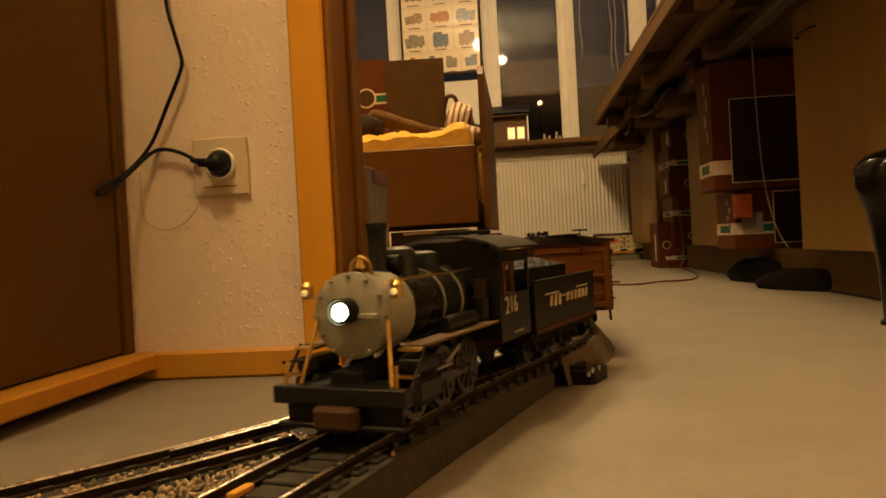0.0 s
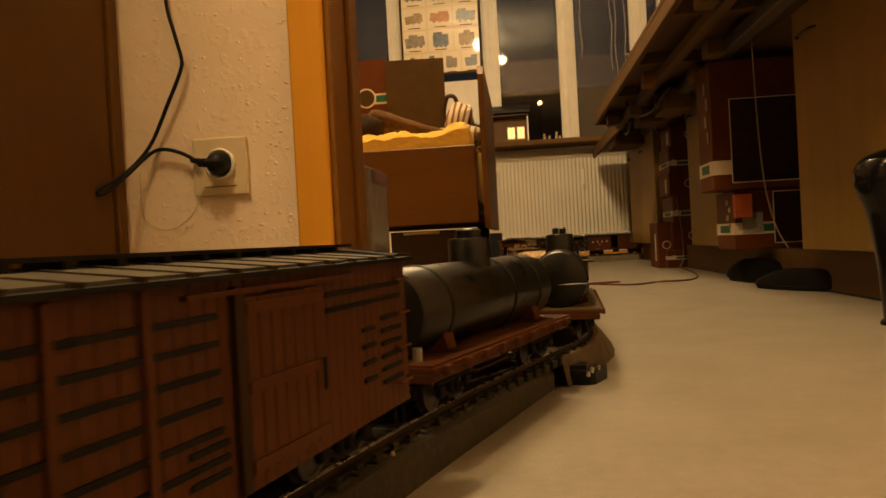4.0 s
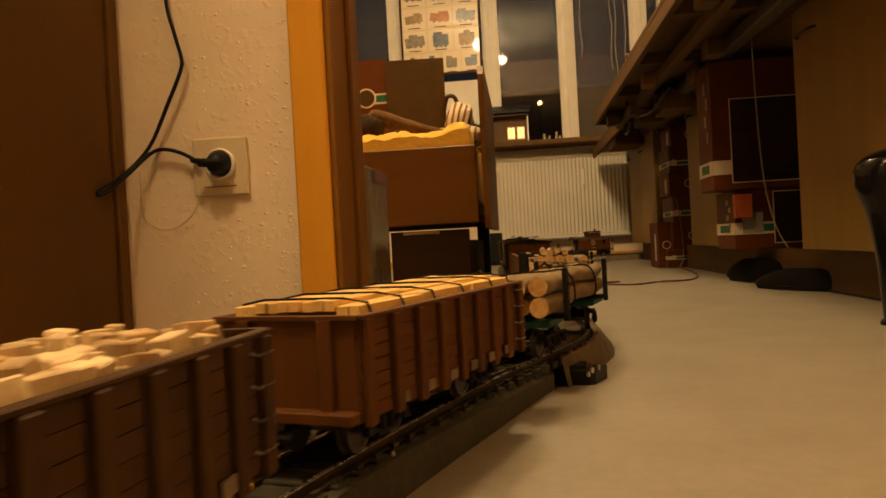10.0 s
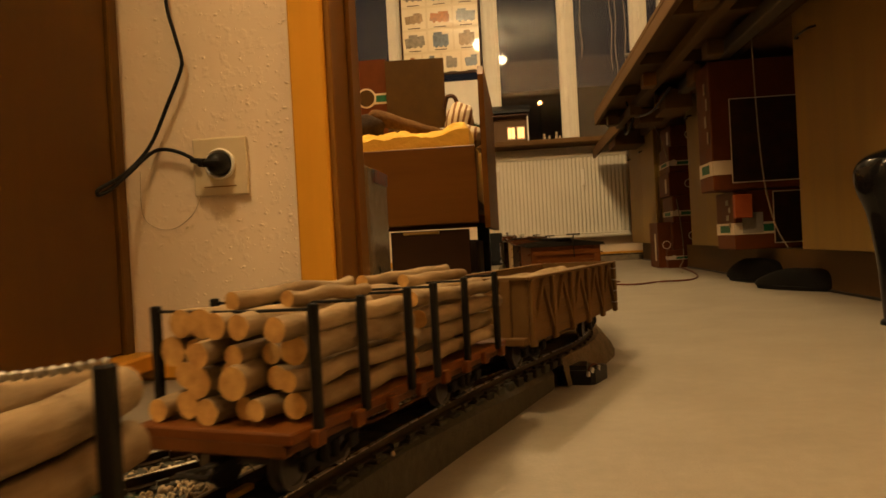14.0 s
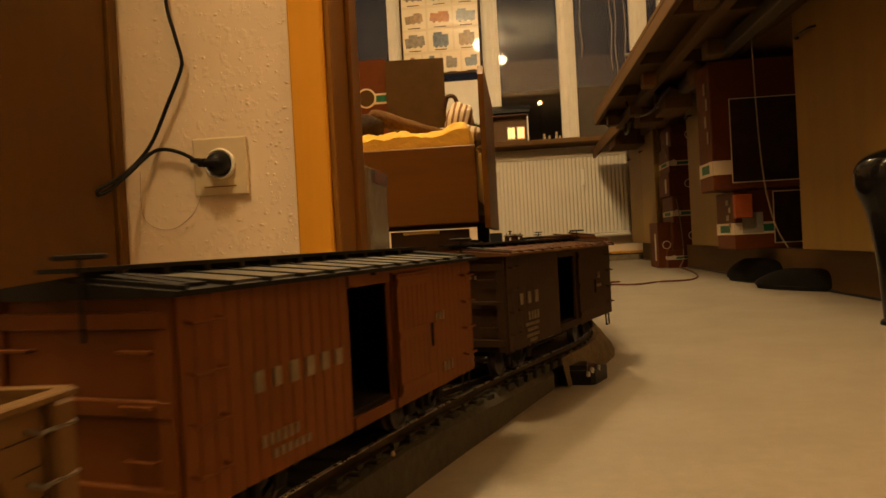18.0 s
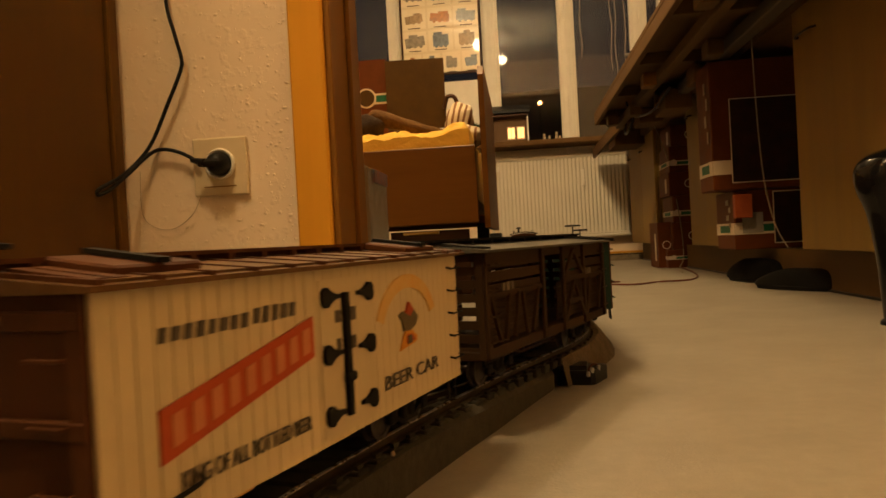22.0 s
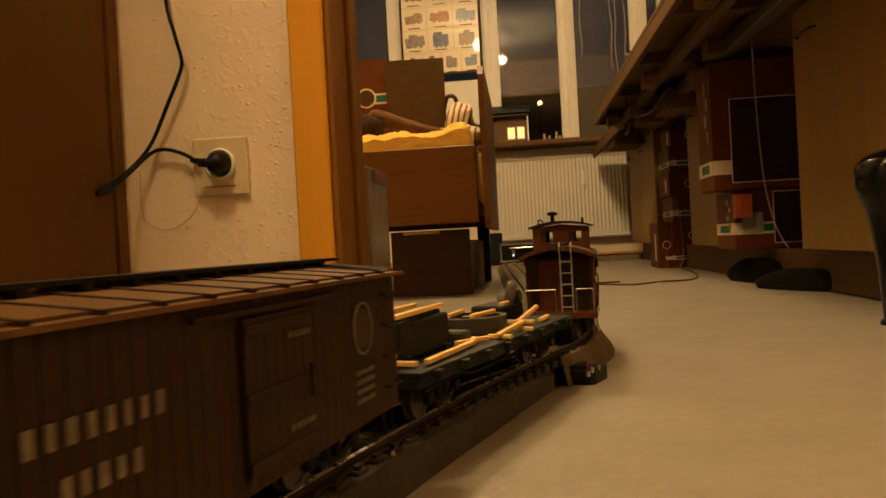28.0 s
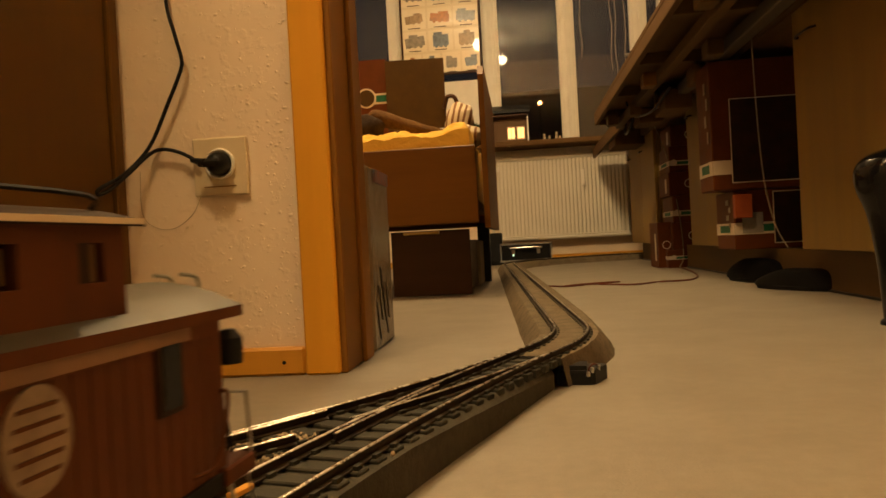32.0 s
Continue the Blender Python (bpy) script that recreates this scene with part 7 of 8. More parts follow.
# --- dark brown boxcar
car, L = boxcar("dark brown boxcar with cream letters and a pale roof", 4.422, 4.777, M_BOXDARK, M_BOXDARK, M_ROOFB, M_BOXRED, (-0.0267, 0.0326), drop=0.005)
bars("lettering", 3, 0.0120, 0.0130, 0.0085, M_FADED, car, on_side(0.124, HALF_W + 0.0006, 0.0750), "cream block lettering")
bars("lettering_small", 4, 0.0060, 0.0085, 0.0018, M_FADED, car, on_side(0.114, HALF_W + 0.0006, 0.0570))
for k, (w, z) in enumerate(((9, 0.0520), (7, 0.0465), (8, 0.0410), (5, 0.0360))):
    bars("lettering_small", w, 0.0030, 0.0034, 0.0012, M_FADED, car, on_side(0.118, HALF_W + 0.0006, z - 0.003))
bars("lettering_small", 2, 0.0040, 0.0085, 0.003, M_FADED, car, on_side(-0.120, HALF_W + 0.0006, 0.0820))
bars("lettering_small", 4, 0.0040, 0.0040, 0.0014, M_FADED, car, on_side(-0.120, HALF_W + 0.0006, 0.0690))
END = Matrix(((0, 0, 1, 0), (1, 0, 0, 0), (0, 1, 0, 0), (0, 0, 0, 1)))
bars("end_lettering", 4, 0.0065, 0.0058, 0.0030, M_FADED, car, Matrix.Translation((L / 2 + 0.0012, 0.012, 0.1080)) @ END)
bars("end_lettering", 5, 0.0038, 0.0035, 0.0012, M_FADED, car, Matrix.Translation((L / 2 + 0.0012, 0.012, 0.0985)) @ END)
slide_door(car, -0.090, -0.0300, M_BOXDARK)

# --- cream refrigerator car
car, L = boxcar("cream white refrigerator car with red banner and black hinges", 4.853, 5.210, M_REEFER, M_BOXBROWN, M_ROOFB, M_BOXBROWN, None, board=M_BOXBROWN, rungs=False)
Y = HALF_W + 0.0008


def sheared(x0, x1, z0, z1, dz, y0, y1):
    """A board with upright ends whose far end at x1 sits dz higher."""
    bm = B()
    o = [(x0, z0), (x0, z1), (x1, z1 + dz), (x1, z0 + dz)]
    a = [bm.verts.new((x, y0, z)) for x, z in o]
    b = [bm.verts.new((x, y1, z)) for x, z in o]
    bm.faces.new(a)
    bm.faces.new(b[::-1])
    for k in range(4):
        bm.faces.new((a[k], b[k], b[(k + 1) % 4], a[(k + 1) % 4]))
    return bm


bn = part("red_banner", sheared(0.150, 0.0385, 0.0550, 0.0755, 0.0232, HALF_W, Y + 0.0004), M_REDINK, car, "red slanted banner")
for k in range(9):
    x = 0.1440 - 0.0118 * k
    part("banner_bar", sheared(x, x - 0.0070, 0.0590 + (0.150 - x) * 0.208, 0.0715 + (0.150 - x) * 0.208, 0.0015, HALF_W, Y + 0.0008), M_PALERED, bn)
for x in (0.1350, 0.1055):
    bars("script_line", 4, 0.0064, 0.0066, 0.0010, M_GREYINK, car, on_side(x, Y, 0.1035), "dark script lettering", slant=0.2)
bars("script_line", 5, 0.0064, 0.0080, 0.0010, M_GREYINK, car, on_side(0.071, Y, 0.1045), "dark script lettering", slant=0.2)
letters("lettering", "KING OF ALL BOTTLED BEER", 0.0105, M_GREYINK, car, on_side(0.092, Y, 0.0455), "grey block lettering", squeeze=0.70)
letters("lettering", "BEER CAR", 0.0125, M_GREYINK, car, on_side(-0.086, Y, 0.0475), "dark block lettering", squeeze=1.62)
part("door_bar", box(B(), (0.0050, HALF_W + 0.002, 0.0745), (0.0050, 0.003, 0.068)), M_FRAMEB, car)
part("latch", box(B(), (0.0060, HALF_W + 0.004, 0.0620), (0.0110, 0.003, 0.0050), bevel=0.001), M_FRAMEB, car)
part("door_seam", box(B(), (0.0010, HALF_W + 0.0004, 0.0745), (0.060, 0.0006, 0.084)), M_REEFER, car)
bars("door_lettering", 2, 0.0090, 0.0080, 0.0080, M_GREYINK, car, on_side(0.0040, HALF_W + 0.0012, 0.0960))
bars("door_lettering", 2, 0.0070, 0.0080, 0.0100, M_GREYINK, car, on_side(0.0040, HALF_W + 0.0012, 0.0800))
for s_, x in ((-1, 0.0300), (1, -0.0290)):
    for z in (0.1070, 0.0765, 0.0440):
        bm = B()
        shape = [(0.0, 0.0), (0.0005, 0.0032), (0.0028, 0.0052), (0.0058, 0.0054), (0.0085, 0.0034), (0.0135, 0.0014), (0.0190, 0.0012)]
        shape = shape + [(px, -pz) for px, pz in shape[:0:-1]]
        a = [bm.verts.new((x + s_ * px, HALF_W + 0.0004, z + pz)) for px, pz in shape]
        b = [bm.verts.new((x + s_ * px, HALF_W + 0.0030, z + pz)) for px, pz in shape]
        bm.faces.new(a)
        bm.faces.new(b[::-1])
        for k in range(len(shape)):
            bm.faces.new((a[k], b[k], b[(k + 1) % len(shape)], a[(k + 1) % len(shape)]))
        part("door_hinge", bm, M_FRAMEB, car, "black strap hinge")
bm = B()
strip = []
for k in range(25):
    a = math.pi * (0.10 + 0.80 * k / 24)
    strip.append([bm.verts.new((-0.082 + (0.044 + d) * math.cos(a), y, 0.0760 + (0.0330 + d) * math.sin(a))) for d, y in ((-0.0045, HALF_W), (0.0045, HALF_W), (0.0045, Y + 0.0003), (-0.0045, Y + 0.0003))])
for a, b in zip(strip, strip[1:]):
    for k in range(4):
        bm.faces.new((a[k], a[(k + 1) % 4], b[(k + 1) % 4], b[k]))
part("ochre_arch", bm, M_YINK, car, "faded ochre painted arch")


def painted(outline, lift):
    """A thin painted patch on the car's side, from an outline of (x, z)."""
    bm = B()
    a = [bm.verts.new((x, HALF_W, z)) for x, z in outline]
    b = [bm.verts.new((x, Y + lift, z)) for x, z in outline]
    bm.faces.new(a)
    bm.faces.new(b[::-1])
    for k in range(len(outline)):
        bm.faces.new((a[k], b[k], b[(k + 1) % len(outline)], a[(k + 1) % len(outline)]))
    return bm


EX, EZ = -0.082, 0.0770
em = part("emblem", painted([(EX + 0.0150, EZ - 0.0125), (EX + 0.0085, EZ - 0.0030), (EX + 0.0030, EZ + 0.0010), (EX - 0.0050, EZ - 0.0010), (EX - 0.0130, EZ - 0.0060), (EX - 0.0120, EZ - 0.0095), (EX - 0.0030, EZ - 0.0105), (EX + 0.0070, EZ - 0.0115)], 0.0002), M_GOLD, car, "gold, red and grey emblem")
part("emblem_field", painted([(EX + 0.0060, EZ - 0.0085), (EX + 0.0035, EZ - 0.0030), (EX - 0.0045, EZ - 0.0035), (EX - 0.0100, EZ - 0.0080)], 0.0005), M_REDINK, em)
part("emblem_wing", painted([(EX + 0.0150, EZ + 0.0105), (EX + 0.0080, EZ + 0.0125), (EX - 0.0010, EZ + 0.0090), (EX - 0.0020, EZ - 0.0010), (EX + 0.0080, EZ - 0.0005), (EX + 0.0100, EZ + 0.0060)], 0.0006), M_EAGLE, em)
part("emblem_wing", painted([(EX - 0.0010, EZ + 0.0090), (EX - 0.0090, EZ + 0.0120), (EX - 0.0150, EZ + 0.0070), (EX - 0.0110, EZ + 0.0020), (EX - 0.0020, EZ - 0.0010)], 0.0006), M_EAGLE, em)
part("emblem_crest", painted([(EX + 0.0045, EZ + 0.0110), (EX - 0.0010, EZ + 0.0180), (EX - 0.0075, EZ + 0.0125), (EX - 0.0020, EZ + 0.0085)], 0.0009), M_REDINK, em)
part("emblem_shield", painted([(EX + 0.0030, EZ - 0.0040), (EX - 0.0030, EZ - 0.0040), (EX - 0.0040, EZ - 0.0090), (EX + 0.0040, EZ - 0.0095)], 0.0009), M_GREYINK, em)
ladder(car, -L / 2 + 0.011, 0.046, 0.114, 5, M_FRAMEB, 0.019)
part("hand_line", tube(B(), smooth_line([(L / 2 - 0.012, HALF_W, 0.0425), (L / 2 - 0.02, HALF_W + 0.004, 0.0415), (L / 2 - 0.045, HALF_W + 0.004, 0.0435), (L / 2 - 0.052, HALF_W, 0.045)], 3), 0.0011, 5), M_FRAMEB, car)
for x in (-L / 2 + 0.045, L / 2 - 0.045):
    hp = part("ice_hatch", box(B(), (x, 0.026, 0.1310), (0.050, 0.036, 0.0050), Matrix.Rotation(radians(-8), 3, "X"), 0.001), M_BOXBROWN, car)
    part("hatch_bar", box(B(), (x, 0.026, 0.1350), (0.007, 0.040, 0.0022), Matrix.Rotation(radians(-8), 3, "X")), M_FRAMEB, hp)

# --- stock car
car, L, um = car_base("stock_car", "brown slatted stock car with diagonal braces", "stock car", 5.276, 5.642, M_STOCK)
part("floor", box(B(), (0, 0, 0.0370), (L - 0.004, HALF_W * 2 - 0.008, 0.003)), M_STOCK, car)
for s in (-1, 1):
    bm = box(B(), (0, s * (HALF_W - 0.003), 0.0335), (L, 0.003, 0.009))
    box(bm, (0, s * (HALF_W - 0.003), 0.1185), (L, 0.003, 0.009))
    w = part("slatted_side", bm, M_STOCK, car)
    items = []
    for x, l in ((0.1080, 0.1420), (-0.1000, 0.1560)):
        for z, h in ((0.1120, 0.0080), (0.1005, 0.0090), (0.0893, 0.0078)):
            items.append(((x, s * (HALF_W - 0.003), z), (l, 0.0025, h)))
        for z in (0.0440, 0.0500, 0.0560, 0.0620, 0.0680, 0.0740, 0.0800):
            items.append(((x, s * (HALF_W - 0.009), z), (l, 0.0020, 0.0054)))
    pieces("slat", w, M_STOCK, items)
    for x in (L / 2 - 0.004, 0.0405, -0.0235, -0.0980, -L / 2 + 0.004):
        part("post", box(B(), (x, s * (HALF_W - 0.0002), 0.076), (0.0070, 0.0035, 0.092), bevel=0.0006), M_STOCK, w)
    for (x0, z0, x1, z1) in ((0.173, 0.083, 0.152, 0.042), (0.130, 0.083, 0.142, 0.042), (0.120, 0.042, 0.108, 0.083), (0.098, 0.083, 0.088, 0.042), (0.074, 0.042, 0.056, 0.083),
                             (-0.028, 0.088, -0.060, 0.117), (-0.094, 0.088, -0.060, 0.117), (-0.028, 0.041, -0.060, 0.083), (-0.094, 0.041, -0.060, 0.083), (-0.104, 0.042, -0.118, 0.083), (-0.150, 0.042, -0.166, 0.083)):
        d = Vector((x1 - x0, 0, z1 - z0))
        pieces("diagonal_brace", w, M_STOCK, [(((x0 + x1) / 2, s * (HALF_W + 0.0002), (z0 + z1) / 2), (d.length, 0.0030, 0.0050), Matrix.Rotation(-math.atan2(d.z, d.x), 3, "Y"))])
    pieces("cross_rail", w, M_STOCK, [((-0.061, s * (HALF_W + 0.0004), 0.0855), (0.074, 0.003, 0.0055)), ((-0.061, s * (HALF_W + 0.0004), 0.0600), (0.050, 0.003, 0.0045)), ((0.108, s * (HALF_W - 0.0012), 0.0840), (0.140, 0.003, 0.0045)), ((-0.140, s * (HALF_W - 0.0012), 0.0840), (0.080, 0.003, 0.0045))])
    for x, wd_ in ((0.130, 0.034), (-0.118, 0.024)):
        if s > 0:
            bars("board_text", 3, wd_ / 3.6, 0.0095, 0.0012, M_FADED, w, on_side(x, HALF_W - 0.0010, 0.0895), "pale painted lettering")
for s in (1, -1):
    we = part("end_rail", box(B(), (s * (L / 2 - 0.003), 0, 0.036), (0.0025, HALF_W * 2 - 0.004, 0.0075)), M_STOCK, car)
    pieces("slat", we, M_STOCK, [((s * (L / 2 - 0.003), 0, 0.036 + 0.0118 * k), (0.0025, HALF_W * 2 - 0.004, 0.0075)) for k in range(1, 8)])
    pieces("post", we, M_STOCK, [((s * (L / 2 - 0.0002), y, 0.076), (0.0035, 0.0065, 0.092)) for y in (-0.049, -0.018, 0.018, 0.049)])
roof(car, L, M_ROOFG, ribs=0, board=M_FRAMEB, over=0.008)
brake_wheel(car, -L / 2 - 0.008, 0.1460)
ladder(car, L / 2 - 0.014, 0.045, 0.112, 4, M_STOCK)
ladder(car, -L / 2 + 0.014, 0.045, 0.112, 4, M_STOCK)

# --- brown boxcar with green ends
car, L = boxcar("red-brown boxcar with dark green ends and open doorway", 5.697, 6.070, M_BOXRED, M_ENDGREEN, M_ROOFG, M_FRAMEB, (-0.0067, 0.0443))
for k, h in enumerate((0.0115, 0.0115, 0.0115, 0.0115)):
    bars("lettering", 1, 0.0100, h, 0.0, M_LETTER, car, on_side(0.158 - 0.030 * k, HALF_W + 0.0006, 0.0850), "cream spaced lettering")
letters("lettering", "121", 0.0125, M_LETTER, car, on_side(0.1165, HALF_W + 0.0006, 0.0655), "cream painted number")
bars("lettering_small", 4, 0.0030, 0.0045, 0.0015, M_LETTER, car, on_side(0.128, HALF_W + 0.0006, 0.0400))
for k in range(4):
    bars("lettering_small", 1, 0.0050, 0.0055, 0.0, M_LETTER, car, on_side(-0.090, HALF_W + 0.0006, 0.1120 - 0.011 * k))
bars("lettering_small", 5, 0.0032, 0.0045, 0.0015, M_LETTER, car, on_side(-0.120, HALF_W + 0.0006, 0.0480))
bars("end_lettering", 5, 0.0052, 0.0060, 0.0022, M_LETTER, car, Matrix.Translation((L / 2 + 0.0012, 0.0, 0.0960)) @ END)
slide_door(car, -0.062, -0.0100, M_BOXRED)

# --- closed brown boxcar with a round emblem
car, L = boxcar("closed brown boxcar with a round cream emblem", 6.104, 6.460, M_BOXDARK, M_BOXDARK, M_ROOFB, M_BOXDARK, None, drop=0.009)
slide_door(car, -0.052, 0.008, M_BOXDARK, z1=0.105)
pts = [(-0.124 + 0.0135 * math.cos(k * math.pi / 12), HALF_W + 0.0006, 0.0850 + 0.0150 * math.sin(k * math.pi / 12)) for k in range(25)]
rg = part("round_emblem", tube(B(), pts, 0.0008, 5), M_FADED, car, "round cream emblem")
part("emblem_field", turned(B(), [(0.0120, 0), (0.0120, 0.0006)], 20, Matrix.Translation((-0.124, HALF_W + 0.0001, 0.0850)) @ Matrix.Rotation(radians(-90), 4, "X")), mat("dull_emblem_paint", (0.055, 0.034, 0.018), scale=190), rg)
bars("lettering", 8, 0.0060, 0.0090, 0.0022, M_FADED, car, on_side(0.088, HALF_W + 0.0006, 0.0820), "cream lettering")
bars("lettering_small", 5, 0.0060, 0.0085, 0.0018, M_FADED, car, on_side(0.088, HALF_W + 0.0006, 0.0650))
for k in range(4):
    bars("lettering_small", 7, 0.0028, 0.0030, 0.0010, M_FADED, car, on_side(-0.124, HALF_W + 0.0006, 0.0600 - 0.0055 * k))
bars("lettering_small", 5, 0.0035, 0.0032, 0.0010, M_FADED, car, on_side(-0.040, HALF_W + 0.0036, 0.0935))
bars("lettering_small", 5, 0.0042, 0.0028, 0.0010, M_FADED, car, on_side(-0.040, HALF_W + 0.0036, 0.0500))
bars("end_lettering", 5, 0.0046, 0.0050, 0.0022, M_FADED, car, Matrix.Translation((L / 2 + 0.0012, 0.0, 0.1000)) @ END)

# --- flat car with machine parts
mf, L, um = car_base("machinery_flat_car", "dark flat car loaded with machine castings and timbers", "flat car", 6.505, 6.880, M_FLATBLK)
part("deck", box(B(), (0, 0, 0.0385), (L, 0.100, 0.0060), bevel=0.0008), M_FLATBLK, mf)
pockets(mf, L, 8, 0.053, 0.0365, (0.009, 0.0055, 0.0080), M_FLATBLK)
M_CAST = mat("grey_cast_iron", (0.075, 0.065, 0.048), (0.040, 0.034, 0.025), 0.5, 0.3, scale=60)
M_TIMB = mat("yellow_packing_timber", (0.80, 0.54, 0.20), (0.70, 0.44, 0.15), 0.65, scale=40, stretch=(0.2, 1, 1))
bm = box(B(), (0.112, -0.002, 0.0580), (0.088, 0.036, 0.030), bevel=0.002)
for x in (0.078, 0.146):
    box(bm, (x, -0.002, 0.0440), (0.012, 0.044, 0.006), bevel=0.001)
box(bm, (0.112, -0.002, 0.0740), (0.076, 0.026, 0.004), bevel=0.001)
part("engine_bed", bm, M_FLATBLK, mf, "dark engine block casting")
part("engine_bed", box(B(), (0.050, 0.014, 0.0480), (0.018, 0.022, 0.012), bevel=0.002), M_CAST, mf)
ring = B()
R0, R1, FX, FZ = 0.0355, 0.0305, -0.012, 0.0500
loops = []
for rr, zz in ((R0, -0.0090), (R0 + 0.0008, 0.0), (R0, 0.0105), (R1, 0.0105), (R1 - 0.0006, 0.0), (R1, -0.0090)):
    loops.append([ring.verts.new((FX + rr * math.cos(k * math.pi / 20), rr * math.sin(k * math.pi / 20), FZ + zz)) for k in range(40)])
for a, b in zip(loops, loops[1:] + loops[:1]):
    for k in range(40):
        ring.faces.new((a[k], a[(k + 1) % 40], b[(k + 1) % 40], b[k]))
fw = part("flywheel", ring, M_CAST, mf, "large flywheel ring lying flat", round_=True)
bm = rod(B(), (FX, 0, 0.0450), (FX, 0, 0.0600), 0.0085, n=16)
for k in range(6):
    a = k * math.pi / 3
    box(bm, (FX + math.cos(a) * 0.0185, math.sin(a) * 0.0185, 0.054), (0.026, 0.0055, 0.0045), Matrix.Rotation(a, 3, "Z"))
part("spokes", bm, M_CAST, fw)
bm = turned(B(), [(0.0200, -0.0055), (0.0212, 0), (0.0200, 0.0055), (0.013, 0.0060), (0.005, 0.0060), (0.005, -0.0060), (0.013, -0.0060)], 28, Matrix.Translation((-0.160, -0.016, 0.0640)) @ Matrix.Rotation(radians(74), 4, "X") @ Matrix.Rotation(radians(20), 4, "Y"))
w2 = part("gear_wheel", bm, M_CAST, mf, "upright gear wheel", round_=True)
part("hub", rod(B(), (-0.160, -0.028, 0.061), (-0.160, -0.002, 0.067), 0.0075, n=14), M_STEEL, w2)
part("cylinder_block", box(B(), (-0.138, -0.022, 0.0510), (0.062, 0.040, 0.018), bevel=0.002), M_FLATBLK, mf)
for i, (x, y, z, l, a, tilt) in enumerate(((0.114, 0.012, 0.0785, 0.104, 6, 0), (0.114, -0.014, 0.0785, 0.100, 6, 0), (0.168, 0.000, 0.0445, 0.074, 90, 0), (0.164, 0.012, 0.0485, 0.034, 8, 0), (0.156, -0.022, 0.0485, 0.034, 14, 0), (0.108, 0.037, 0.0450, 0.104, 4, 0),
                                           (0.052, 0.030, 0.0455, 0.040, -22, 0), (0.034, 0.010, 0.0445, 0.036, 84, 0), (-0.014, 0.041, 0.0480, 0.074, 2, 3), (-0.044, 0.040, 0.0440, 0.026, 80, 0), (0.014, 0.041, 0.0440, 0.024, 84, 0), (-0.090, -0.006, 0.0455, 0.090, 88, 0),
                                           (-0.104, 0.026, 0.0520, 0.034, -24, 24), (-0.128, 0.036, 0.0450, 0.038, 6, 0), (-0.134, -0.010, 0.0615, 0.042, 4, 0), (-0.012, -0.016, 0.0625, 0.052, 8, 0), (-0.012, 0.014, 0.0625, 0.050, -3, 0))):
    part("timber", box(B(), (x, y, z), (l, 0.0046, 0.0038), (Matrix.Rotation(radians(a), 3, "Z") @ Matrix.Rotation(radians(tilt), 3, "Y")), 0.0005), M_TIMB, mf, "yellow packing timber")

# --- caboose
cb = thing("caboose", "red-brown caboose with a cupola and grey roof", "caboose", pose(path(7.0775)[0], path(7.0775)[1], RAIL_TOP), "train cars")
MOVERS.append((cb, 7.0775, 0.084))
L = 0.272
BL0, BL1 = -0.1150, 0.1080
CBW = 0.0440
M_CAB_RED = mat("caboose_red_brown", (0.098, 0.030, 0.007), (0.072, 0.021, 0.005), 0.6, scale=40, stretch=(1, 1, 0.15))
part("underframe", box(B(), (0, 0, 0.0325), (L - 0.01, 0.09, 0.007)), M_FRAMEB, cb)
for s in (1, -1):
    bogie(cb, s * 0.084, 7.0775, s)
    coupler(cb, s * (L / 2 + 0.004))
    part("platform", box(B(), (s * (L / 2 - 0.014), 0, 0.0335), (0.030, 0.094, 0.0085), bevel=0.001), M_CAB_RED, cb)
bm = box(B(), (0.0, 0, 0.0365), (BL1 - BL0, 0.084, 0.003))
part("floor", bm, M_CAB_RED, cb)
for y in (CBW - 0.0025, -CBW + 0.0025):
    n = 24
    w = (BL1 - BL0) / n
    s = 1 if y > 0 else -1
    sw = part("side_wall", box(B(), ((BL0 + BL1) / 2, y - s * 0.002, 0.0705), (BL1 - BL0, 0.002, 0.070)), M_CAB_RED, cb)
    pieces("plank", sw, M_CAB_RED, [((BL0 + w * (i + 0.5), y, 0.0705), (w - 0.0005, 0.003, 0.071)) for i in range(n)])
    f = part("side_window", box(B(), (-0.0694, y + s * 0.0018, 0.086), (0.018, 0.003, 0.030), bevel=0.0006), M_BOXDARK, cb)
    part("window_pane", box(B(), (-0.0694, y + s * 0.0034, 0.086), (0.013, 0.001, 0.025)), M_BLACKG, f)
    part("letter_board", box(B(), (0.0, y + s * 0.002, 0.1015), (BL1 - BL0, 0.002, 0.008)), M_CAB_RED, cb)
part("letter_strip", box(B(), (0.074, CBW + 0.0006, 0.1015), (0.060, 0.001, 0.0062)), mat("faded_letter_strip", (0.24, 0.14, 0.08), scale=60), cb)
part("letter_strip", box(B(), (-0.030, CBW + 0.0006, 0.1015), (0.110, 0.001, 0.0062)), mat("faded_letter_strip", (0.24, 0.14, 0.08), scale=60), cb)
